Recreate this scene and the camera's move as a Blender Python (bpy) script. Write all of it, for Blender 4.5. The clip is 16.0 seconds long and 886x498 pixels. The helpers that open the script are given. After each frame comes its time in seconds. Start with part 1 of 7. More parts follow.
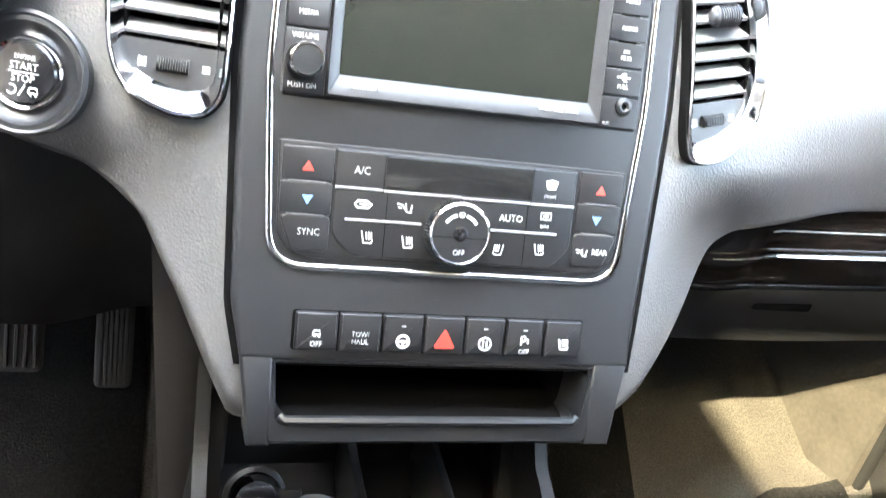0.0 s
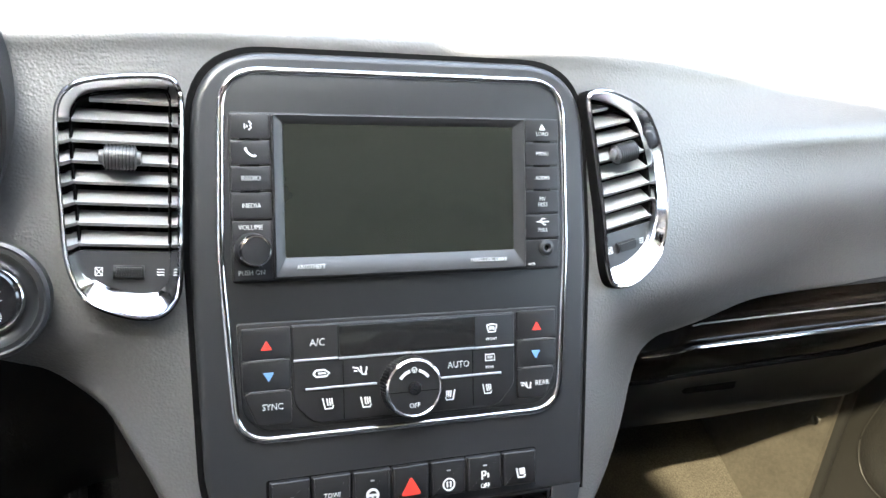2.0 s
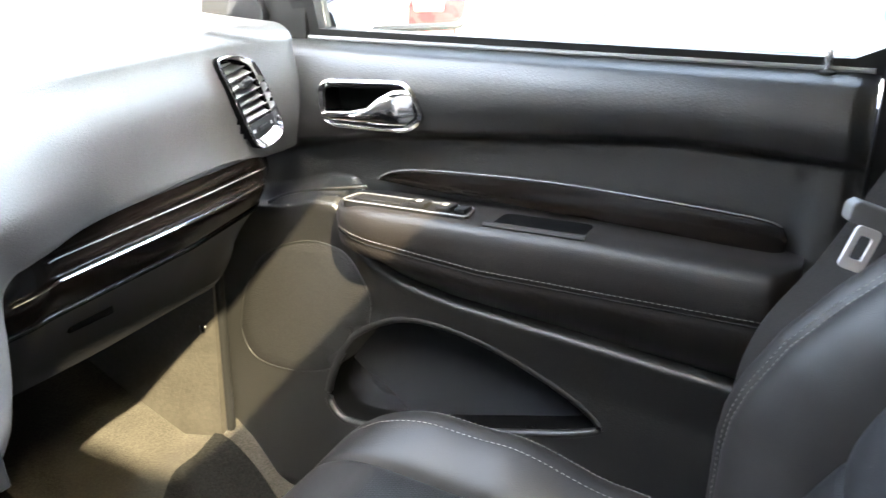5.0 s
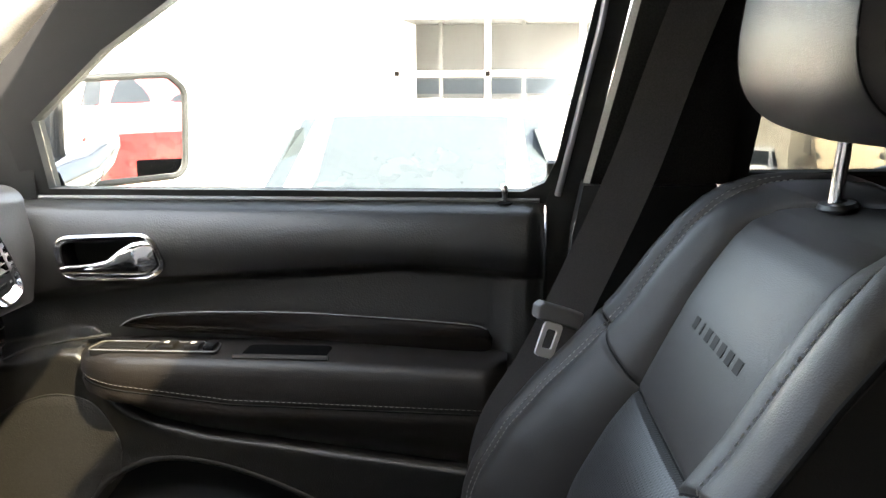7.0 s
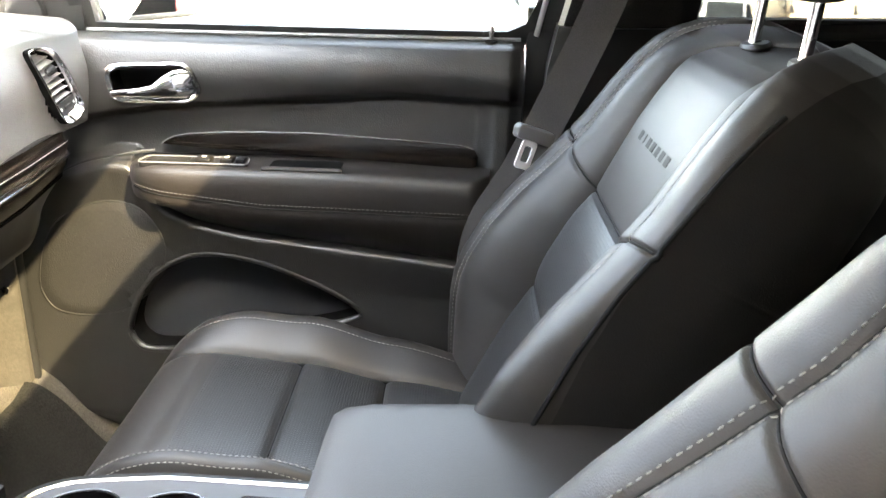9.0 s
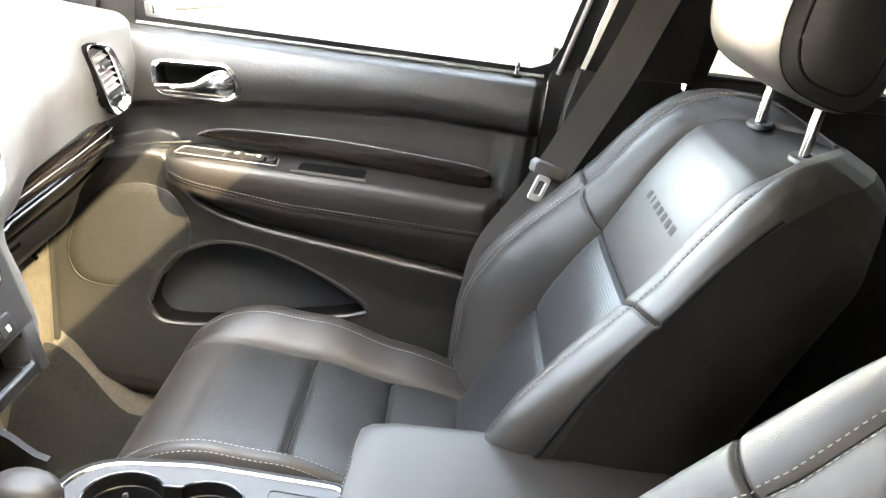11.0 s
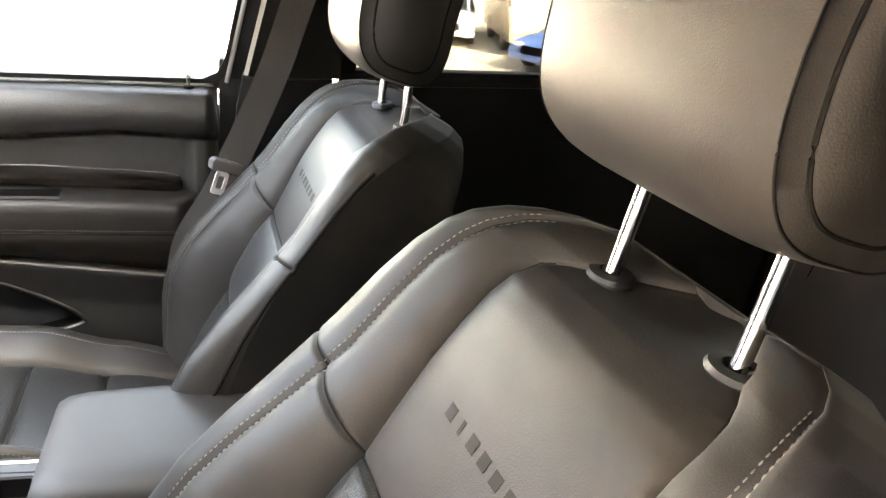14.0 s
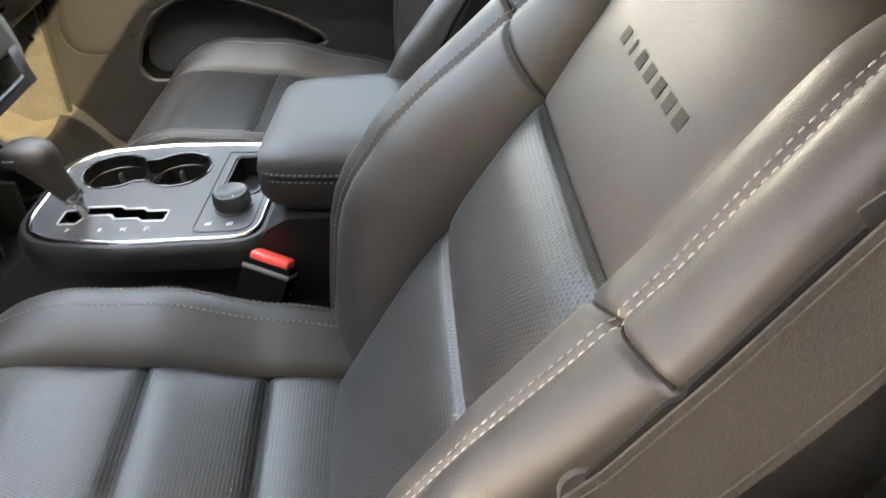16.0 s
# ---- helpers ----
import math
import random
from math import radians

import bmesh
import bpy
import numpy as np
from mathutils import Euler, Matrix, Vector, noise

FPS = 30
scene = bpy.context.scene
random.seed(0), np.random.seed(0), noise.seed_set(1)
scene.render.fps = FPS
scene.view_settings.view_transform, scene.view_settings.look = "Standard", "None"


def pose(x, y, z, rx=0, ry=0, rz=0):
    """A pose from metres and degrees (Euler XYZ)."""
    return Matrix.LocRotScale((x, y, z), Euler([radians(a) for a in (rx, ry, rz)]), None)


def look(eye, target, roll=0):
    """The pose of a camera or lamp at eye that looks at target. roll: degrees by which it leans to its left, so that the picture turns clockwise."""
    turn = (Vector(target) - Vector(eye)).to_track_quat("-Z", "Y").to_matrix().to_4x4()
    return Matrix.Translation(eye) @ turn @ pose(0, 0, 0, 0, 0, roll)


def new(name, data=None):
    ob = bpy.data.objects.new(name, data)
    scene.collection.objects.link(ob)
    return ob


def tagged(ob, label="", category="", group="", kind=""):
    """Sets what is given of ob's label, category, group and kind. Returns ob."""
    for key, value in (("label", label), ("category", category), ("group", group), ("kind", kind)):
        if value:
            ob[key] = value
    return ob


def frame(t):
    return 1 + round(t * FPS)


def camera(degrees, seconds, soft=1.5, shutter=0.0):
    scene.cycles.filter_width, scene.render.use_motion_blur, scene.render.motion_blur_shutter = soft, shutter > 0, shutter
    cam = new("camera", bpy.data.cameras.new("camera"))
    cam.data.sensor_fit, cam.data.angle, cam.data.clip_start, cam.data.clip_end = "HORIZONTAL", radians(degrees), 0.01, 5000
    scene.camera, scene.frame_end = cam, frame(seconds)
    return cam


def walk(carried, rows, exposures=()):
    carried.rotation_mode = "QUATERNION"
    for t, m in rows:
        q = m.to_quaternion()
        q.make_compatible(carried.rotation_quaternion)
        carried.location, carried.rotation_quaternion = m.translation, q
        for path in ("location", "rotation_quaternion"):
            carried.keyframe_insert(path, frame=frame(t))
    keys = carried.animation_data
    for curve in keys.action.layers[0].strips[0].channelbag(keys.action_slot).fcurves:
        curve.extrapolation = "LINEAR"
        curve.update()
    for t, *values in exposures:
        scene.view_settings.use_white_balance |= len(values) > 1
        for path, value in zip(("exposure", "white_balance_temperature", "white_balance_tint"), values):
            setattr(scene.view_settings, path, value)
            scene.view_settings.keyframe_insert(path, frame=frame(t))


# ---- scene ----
cam = camera(52.55, 16.0, soft=1.3, shutter=0.25)
PATH = [
    (0, (-0.1542, -0.4617, 0.7580), (0.1346, 0.3725, 0.2880), 12.81),
    (0.5, (-0.1602, -0.4586, 0.7936), (0.1311, 0.3919, 0.3555), 12.24),
    (1, (-0.1646, -0.4610, 0.8088), (0.1413, 0.3979, 0.3981), 8.99),
    (1.5, (-0.1731, -0.4632, 0.8214), (0.1434, 0.4087, 0.4475), 7.16),
    (2, (-0.1821, -0.4671, 0.8178), (0.1901, 0.3762, 0.4300), 7.63),
    (2.5, (-0.1898, -0.4792, 0.8136), (0.2422, 0.3376, 0.4313), 6.52),
    (3, (-0.2168, -0.4954, 0.8094), (0.3030, 0.2852, 0.4624), 4.90),
    (3.5, (-0.2395, -0.5159, 0.7994), (0.3462, 0.2180, 0.4555), 3.30),
    (4, (-0.2389, -0.5307, 0.7880), (0.4626, 0.0987, 0.4536), 1.79),
    (4.5, (-0.2381, -0.5470, 0.7709), (0.5497, -0.0283, 0.4388), 0.20),
    (5, (-0.2425, -0.5853, 0.7772), (0.6075, -0.1763, 0.4453), 0.22),
    (5.2, (-0.2514, -0.5931, 0.7792), (0.6186, -0.2244, 0.4519), 0.65),
    (7.3, (-0.4070, -0.5686, 0.8193), (0.5690, -0.4906, 0.6159), -0.39),
    (7.5, (-0.4246, -0.5692, 0.8136), (0.5457, -0.4894, 0.5853), -0.19),
    (8, (-0.4743, -0.5569, 0.8168), (0.4814, -0.4851, 0.5312), -1.72),
    (8.5, (-0.5381, -0.5577, 0.8290), (0.4046, -0.4766, 0.5055), -1.20),
    (9, (-0.6133, -0.5537, 0.8362), (0.3186, -0.4977, 0.4778), 0.97),
    (9.2, (-0.6345, -0.5631, 0.8426), (0.2851, -0.4950, 0.4558), 0.50),
    (11.3, (-0.7044, -0.4925, 0.9541), (0.2076, -0.4813, 0.5441), 8.60),
    (11.5, (-0.7259, -0.4994, 0.9483), (0.1797, -0.4970, 0.5240), 9.05),
    (12, (-0.7914, -0.5184, 0.9313), (0.0878, -0.5207, 0.4550), 7.17),
    (12.5, (-0.8328, -0.5477, 0.8998), (0.0240, -0.6037, 0.3871), 9.62),
    (13, (-0.8598, -0.5870, 0.9120), (-0.0118, -0.7390, 0.4043), 8.83),
    (13.5, (-0.8851, -0.6136, 0.9553), (-0.0101, -0.8095, 0.5125), 6.44),
    (14, (-0.9007, -0.6221, 0.9862), (0.0051, -0.8442, 0.6254), 4.59),
    (14.5, (-0.8979, -0.6302, 0.9750), (0.0142, -0.8315, 0.6177), 2.33),
    (15, (-0.8892, -0.6608, 0.9187), (-0.0030, -0.7835, 0.4720), -0.03),
    (15.5, (-0.9090, -0.6790, 0.8947), (-0.0540, -0.7016, 0.3767), -1.41),
    (16, (-0.9428, -0.6877, 0.8856), (-0.1308, -0.6178, 0.3061), -3.03),
]
walk(cam, [(t, look(eye, target, roll)) for t, eye, target, roll in PATH], exposures=[(0.0, 6.85, 6300, 10), (0.5, 6.55, 6300, 10), (1.0, 6.1, 6300, 10), (1.5, 5.85, 6300, 10), (2.0, 5.6, 6300, 10), (3.0, 5.35, 6350, 10), (4.0, 5.5, 6400, 10), (4.5, 5.85, 6400, 10), (5.0, 6.3, 6450, 10), (7.3, 5.0, 6950, 11), (8.0, 5.25, 7050, 11), (8.5, 5.95, 7150, 11), (9.0, 6.5, 7150, 11), (11.5, 7.0, 7500, 11), (12.5, 6.8, 7800, 12), (14.0, 6.5, 7750, 13), (15.0, 6.45, 7750, 12), (16.0, 6.1, 7350, 11)])

# ---- world, sun ----
world = bpy.data.worlds.new("sky")
scene.world = world
world.use_nodes = True
SUN_WAY = Vector((0.80, 0.887, -1.0)).normalized()   # the way the sunlight travels
_nt = world.node_tree
_sky = _nt.nodes.new("ShaderNodeTexSky")
_sky.sky_type = "NISHITA"
_sky.sun_disc = False
_sky.sun_elevation = math.asin(-SUN_WAY.z)
_sky.sun_rotation = math.atan2(-SUN_WAY.x, -SUN_WAY.y)
_sky.air_density, _sky.dust_density, _sky.ozone_density = 0.8, 6.0, 0.6
_haze = _nt.nodes.new("ShaderNodeHueSaturation")         # a hazy, paler sky
_haze.inputs["Saturation"].default_value = 0.65
_nt.links.new(_sky.outputs[0], _haze.inputs["Color"])
_nt.links.new(_haze.outputs[0], _nt.nodes["Background"].inputs[0])
_nt.nodes["Background"].inputs[1].default_value = 0.14
sun = new("sun", bpy.data.lights.new("sun", "SUN"))
sun.data.energy, sun.data.angle, sun.data.color = 3.3, radians(0.6), (1.0, 0.93, 0.80)
sun.matrix_world = look((-6, -5, 8), Vector((-6, -5, 8)) + SUN_WAY)

# ---- materials ----


def material(name, colour, rough=0.5, metal=0.0, spec=0.5, coat=0.0, sheen=0.0, grain=0.0, grain_scale=400.0, vary=0.15, vary_scale=9.0,
             pattern="noise", rough_vary=0.06, speck=0.0):
    m = bpy.data.materials.new(name)
    m.use_nodes = True
    nt = m.node_tree
    b = nt.nodes["Principled BSDF"]
    b.inputs["Roughness"].default_value = rough
    b.inputs["Metallic"].default_value = metal
    b.inputs["Specular IOR Level"].default_value = spec
    b.inputs["Coat Weight"].default_value = coat
    b.inputs["Coat Roughness"].default_value = 0.06
    b.inputs["Sheen Weight"].default_value = sheen
    co = nt.nodes.new("ShaderNodeTexCoord")
    big = nt.nodes.new("ShaderNodeTexNoise")
    big.inputs["Scale"].default_value, big.inputs["Detail"].default_value = vary_scale, 6.0
    nt.links.new(co.outputs["Object"], big.inputs["Vector"])
    mix = nt.nodes.new("ShaderNodeMix")
    mix.data_type = "RGBA"
    c = Vector(colour)
    mix.inputs["A"].default_value = (*(c * (1 - vary)), 1)
    mix.inputs["B"].default_value = (*(c * (1 + vary)), 1)
    nt.links.new(big.outputs["Fac"], mix.inputs["Factor"])
    out = mix.outputs["Result"]
    if speck:
        fine = nt.nodes.new("ShaderNodeTexNoise")
        fine.inputs["Scale"].default_value, fine.inputs["Detail"].default_value = grain_scale * 0.7, 3.0
        nt.links.new(co.outputs["Object"], fine.inputs["Vector"])
        ramp = nt.nodes.new("ShaderNodeMapRange")
        ramp.inputs["From Min"].default_value, ramp.inputs["From Max"].default_value = 0.35, 0.65
        ramp.inputs["To Min"].default_value, ramp.inputs["To Max"].default_value = 1 - speck, 1 + speck
        nt.links.new(fine.outputs["Fac"], ramp.inputs["Value"])
        mul = nt.nodes.new("ShaderNodeMix")
        mul.data_type, mul.blend_type = "RGBA", "MULTIPLY"
        mul.inputs["Factor"].default_value = 1.0
        nt.links.new(out, mul.inputs["A"])
        nt.links.new(ramp.outputs["Result"], mul.inputs["B"])
        out = mul.outputs["Result"]
    nt.links.new(out, b.inputs["Base Color"])
    if rough_vary:
        rr = nt.nodes.new("ShaderNodeMapRange")
        rr.inputs["To Min"].default_value, rr.inputs["To Max"].default_value = max(rough - rough_vary, 0.02), rough + rough_vary
        nt.links.new(big.outputs["Fac"], rr.inputs["Value"])
        nt.links.new(rr.outputs["Result"], b.inputs["Roughness"])
    if grain:
        if pattern == "cells":
            tex = nt.nodes.new("ShaderNodeTexVoronoi")
            tex.feature = "SMOOTH_F1"
            h = tex.outputs["Distance"]
        else:
            tex = nt.nodes.new("ShaderNodeTexNoise")
            tex.inputs["Detail"].default_value = 4.0
            h = tex.outputs["Fac"]
        tex.inputs["Scale"].default_value = grain_scale
        nt.links.new(co.outputs["Object"], tex.inputs["Vector"])
        bump = nt.nodes.new("ShaderNodeBump")
        bump.inputs["Strength"].default_value = grain
        bump.inputs["Distance"].default_value = 0.6 / grain_scale
        nt.links.new(h, bump.inputs["Height"])
        nt.links.new(bump.outputs["Normal"], b.inputs["Normal"])
    return m


def dotted_leather(name, colour, rough, pitch):
    """Leather with rows of small punched holes, in the mesh's own x and z."""
    m = material(name, colour, rough, grain=0.0, vary=0.12)
    nt = m.node_tree
    b = nt.nodes["Principled BSDF"]
    co = nt.nodes.new("ShaderNodeUVMap")
    sp = nt.nodes.new("ShaderNodeSeparateXYZ")
    nt.links.new(co.outputs["UV"], sp.inputs[0])

    def op(kind, a, c=None):
        n = nt.nodes.new("ShaderNodeMath")
        n.operation = kind
        for k, v in enumerate((a, c)):
            if v is None:
                continue
            if isinstance(v, (int, float)):
                n.inputs[k].default_value = v
            else:
                nt.links.new(v, n.inputs[k])
        return n.outputs[0]
    row = op("FLOOR", op("DIVIDE", sp.outputs[1], pitch * 0.8))
    shift = op("MULTIPLY", op("MODULO", row, 2.0), pitch * 0.5)
    fx = op("SUBTRACT", op("FRACT", op("DIVIDE", op("ADD", sp.outputs[0], shift), pitch)), 0.5)
    fy = op("SUBTRACT", op("FRACT", op("DIVIDE", sp.outputs[1], pitch * 0.8)), 0.5)
    d = op("SQRT", op("ADD", op("MULTIPLY", fx, fx), op("MULTIPLY", fy, fy)))
    hole = nt.nodes.new("ShaderNodeMapRange")
    hole.inputs["From Min"].default_value, hole.inputs["From Max"].default_value = 0.22, 0.33
    nt.links.new(d, hole.inputs["Value"])
    old = b.inputs["Base Color"].links[0].from_socket
    mul = nt.nodes.new("ShaderNodeMix")
    mul.data_type, mul.blend_type = "RGBA", "MULTIPLY"
    mul.inputs["Factor"].default_value = 1.0
    nt.links.new(old, mul.inputs["A"])
    nt.links.new(hole.outputs["Result"], mul.inputs["B"])
    nt.links.new(mul.outputs["Result"], b.inputs["Base Color"])
    bump = nt.nodes.new("ShaderNodeBump")
    bump.inputs["Strength"].default_value, bump.inputs["Distance"].default_value = 0.7, 0.0012
    nt.links.new(hole.outputs["Result"], bump.inputs["Height"])
    nt.links.new(bump.outputs["Normal"], b.inputs["Normal"])
    return m


def glass(name, tint, rough=0.0):
    m = bpy.data.materials.new(name)
    m.use_nodes = True
    nt = m.node_tree
    nt.nodes.remove(nt.nodes["Principled BSDF"])
    tr, gl, mx, fr = (nt.nodes.new("ShaderNode" + k) for k in ("BsdfTransparent", "BsdfGlossy", "MixShader", "Fresnel"))
    tr.inputs[0].default_value = (*tint, 1)
    gl.inputs["Roughness"].default_value = 0.01
    fr.inputs[0].default_value = 1.25
    nt.links.new(fr.outputs[0], mx.inputs[0])
    nt.links.new(tr.outputs[0], mx.inputs[1])
    nt.links.new(gl.outputs[0], mx.inputs[2])
    nt.links.new(mx.outputs[0], nt.nodes["Material Output"].inputs[0])
    return m


LEATHER = material("black_leather", (0.0150, 0.0130, 0.0117), 0.49, spec=0.42, grain=0.24, grain_scale=900, pattern="cells", vary=0.10)
PERF = dotted_leather("perforated_leather", (0.0085, 0.0079, 0.0075), 0.42, 0.0042)
# near-black for real piping, and for the shade drawn into seam grooves
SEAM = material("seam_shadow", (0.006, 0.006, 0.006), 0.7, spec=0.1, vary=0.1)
THREAD = material("grey_thread", (0.21, 0.20, 0.185), 0.7, vary=0.2, vary_scale=300)
DARKTHREAD = material("dark_thread", (0.10, 0.095, 0.09), 0.7, vary=0.2, vary_scale=300)
VINYL = material("grained_dash_vinyl", (0.063, 0.0620, 0.0610), 0.40, spec=1.0, grain=0.32, grain_scale=700, pattern="cells", vary=0.10, speck=0.08)
DOORVINYL = material("door_vinyl", (0.0155, 0.0153, 0.0147), 0.44, spec=0.8, grain=0.25, grain_scale=500, pattern="cells", vary=0.10)
PLASTIC = material("black_plastic", (0.007, 0.007, 0.007), 0.48, spec=0.3, grain=0.18, grain_scale=700, vary=0.12)
SATIN = material("satin_black_plastic", (0.010, 0.0105, 0.0115), 0.38, spec=0.4, grain=0.03, grain_scale=900, vary=0.10)
BEZEL = material("graphite_bezel", (0.016, 0.0165, 0.018), 0.36, spec=0.45, grain=0.03, grain_scale=900, vary=0.08)
BUTTON = material("button_black", (0.010, 0.010, 0.011), 0.42, spec=0.35, vary=0.1)
GLOSS = material("gloss_black", (0.008, 0.008, 0.009), 0.12, coat=0.6, vary=0.1)
WOOD = material("dark_wood_trim", (0.0065, 0.0048, 0.0038), 0.16, spec=0.38, vary=0.6, vary_scale=25)
CHROME = material("chrome", (0.82, 0.82, 0.84), 0.09, metal=1.0, vary=0.04, rough_vary=0.03)
KNOBGREY = material("knob_grey", (0.055, 0.055, 0.056), 0.35, vary=0.08)
SATINCHROME = material("satin_chrome", (0.56, 0.56, 0.57), 0.20, metal=1.0, vary=0.04, rough_vary=0.04)
SILVER = material("silver_paint", (0.55, 0.56, 0.57), 0.32, metal=0.8, vary=0.05)
SLAT = material("vent_slat_grey", (0.17, 0.17, 0.172), 0.34, vary=0.08)
# near-black for real black parts, and for the shade inside recesses
HOLE = material("black_and_recess_shade", (0.004, 0.004, 0.004), 0.9, spec=0.02, vary=0.1)
SCREEN = material("screen_glass", (0.011, 0.012, 0.0098), 0.14, spec=0.4, vary=0.15, rough_vary=0.05, vary_scale=5)
LCD = material("display_window", (0.010, 0.010, 0.010), 0.10, vary=0.1)
WHITE = material("white_print", (0.54, 0.54, 0.54), 0.6, vary=0.03)
GREYPRINT = material("grey_print", (0.30, 0.30, 0.31), 0.6, vary=0.05)
RED = material("red_print", (0.55, 0.035, 0.025), 0.45, vary=0.05)
REDCAP = material("red_buckle_plastic", (0.62, 0.05, 0.04), 0.40, vary=0.08)
BLUE = material("blue_print", (0.11, 0.22, 0.42), 0.6, vary=0.05)
RUBBER = material("black_rubber", (0.008, 0.008, 0.008), 0.65, spec=0.3, grain=0.2, grain_scale=500)
PEDAL = material("worn_pedal_rubber", (0.060, 0.058, 0.055), 0.6, grain=0.3, grain_scale=300)
CARPET = material("grey_carpet", (0.054, 0.050, 0.043), 0.95, spec=0.1, grain=1.0, grain_scale=700, vary=0.25, vary_scale=22, speck=0.28)
MAT = material("black_floor_mat", (0.008, 0.0078, 0.0075), 0.9, spec=0.15, grain=1.0, grain_scale=380, vary=0.2, speck=0.4)
KNEE = material("brown_grey_trim", (0.026, 0.0228, 0.0208), 0.5, spec=0.35, grain=0.2, grain_scale=600, vary=0.1)
FELT = material("charcoal_trim_fabric", (0.014, 0.013, 0.0125), 0.92, spec=0.15, grain=0.8, grain_scale=700, speck=0.3)
HEADLINER = material("beige_headliner", (0.30, 0.28, 0.245), 0.95, grain=0.5, grain_scale=600, speck=0.1)
WEBBING = material("seat_belt_webbing", (0.026, 0.0238, 0.0225), 0.74, spec=0.12, sheen=0.0, grain=0.6, grain_scale=900, speck=0.2)
BELTPLASTIC = material("grey_belt_plastic", (0.12, 0.12, 0.123), 0.45)
STEEL = material("polished_steel", (0.72, 0.72, 0.73), 0.20, metal=1.0, vary=0.05)
PRIVACY = glass("privacy_glass", (0.19, 0.195, 0.187))
CLEAR = glass("clear_glass", (0.93, 0.96, 0.95))
SIDEGLASS = glass("lightly_tinted_glass", (0.76, 0.79, 0.775))
ROOFGLASS = glass("sunroof_glass", (0.41, 0.39, 0.33))
MIRROR = material("mirror_glass", (0.92, 0.92, 0.92), 0.01, metal=1.0, vary=0.0, rough_vary=0)
PERFGRILLE = material("speaker_grille", (0.0168, 0.0166, 0.0160), 0.46, spec=0.6, grain=0.4, grain_scale=420, pattern="cells", speck=0.15)

# ---- mesh helpers ----


def V3(*a):
    return Vector(a)


def smooth(me, angle=38):
    me.polygons.foreach_set("use_smooth", [True] * len(me.polygons))
    me.set_sharp_from_angle(angle=radians(angle))
    return me


def part(name, bm, mat, parent=None, label="", angle=38):
    if isinstance(bm, bpy.types.Mesh):
        me = bm
    else:
        me = bpy.data.meshes.new(name)
        bmesh.ops.recalc_face_normals(bm, faces=bm.faces)
        bm.to_mesh(me)
        bm.free()
        smooth(me, angle)
    if not me.materials:
        me.materials.append(mat)
    ob = new(name, me)
    if parent is not None:
        ob.parent = parent
    if label:
        tagged(ob, label)
    return ob


def holder(name, m, label, category, group="", kind=""):
    ob = new(name)
    ob.empty_display_size = 0.02
    ob.matrix_world = m
    return tagged(ob, label, category, group, kind)


def joined(*bms):
    out = bmesh.new()
    me = bpy.data.meshes.new("tmp")
    for b in bms:
        b.to_mesh(me)
        out.from_mesh(me)
        b.free()
    bpy.data.meshes.remove(me)
    return out


def moved(bm, m):
    bmesh.ops.transform(bm, matrix=m, verts=bm.verts)
    return bm


def box(x0, x1, y0, y1, z0, z1, bevel=0.0, seg=2):
    bm = bmesh.new()
    bmesh.ops.create_cube(bm, size=1)
    for v in bm.verts:
        v.co = V3(x0 if v.co.x < 0 else x1, y0 if v.co.y < 0 else y1, z0 if v.co.z < 0 else z1)
    if bevel:
        bmesh.ops.bevel(bm, geom=bm.edges[:], offset=bevel, segments=seg, profile=0.5, affect="EDGES")
    return bm


def loft(rings, closed=True, cap=True):
    """A skin over rings of points of equal count."""
    bm = bmesh.new()
    vs = [[bm.verts.new(p) for p in r] for r in rings]
    n = len(rings[0])
    for a, b in zip(vs, vs[1:]):
        for i in range(n if closed else n - 1):
            j = (i + 1) % n
            bm.faces.new((a[i], a[j], b[j], b[i]))
    if cap and closed:
        bm.faces.new(vs[0][::-1])
        bm.faces.new(vs[-1])
    return bm


def sheet(f, nu, nv, thick=0.0, way=None, skip=None):
    """A grid over f(i/nu, j/nv); thick: a second skin that much along way, or along the normals, with closed rims."""
    P = [[Vector(f(i / nu, j / nv)) for j in range(nv + 1)] for i in range(nu + 1)]
    bm = bmesh.new()
    a = [[bm.verts.new(p) for p in r] for r in P]
    keep = [[not (skip and skip((P[i][j] + P[i + 1][j + 1]) / 2)) for j in range(nv)] for i in range(nu)]
    for i in range(nu):
        for j in range(nv):
            if keep[i][j]:
                bm.faces.new((a[i][j], a[i + 1][j], a[i + 1][j + 1], a[i][j + 1]))
    if thick:
        bm.normal_update()
        off = Vector(way) if way is not None else None
        b = [[bm.verts.new(v.co + thick * (off if off is not None else v.normal)) for v in r] for r in a]
        for i in range(nu):
            for j in range(nv):
                if keep[i][j]:
                    bm.faces.new((b[i][j], b[i][j + 1], b[i + 1][j + 1], b[i + 1][j]))
        for i in range(nu):
            for j in (0, nv):
                bm.faces.new((a[i][j], b[i][j], b[i + 1][j], a[i + 1][j]))
        for j in range(nv):
            for i in (0, nu):
                bm.faces.new((a[i][j], a[i][j + 1], b[i][j + 1], b[i][j]))
    return bm


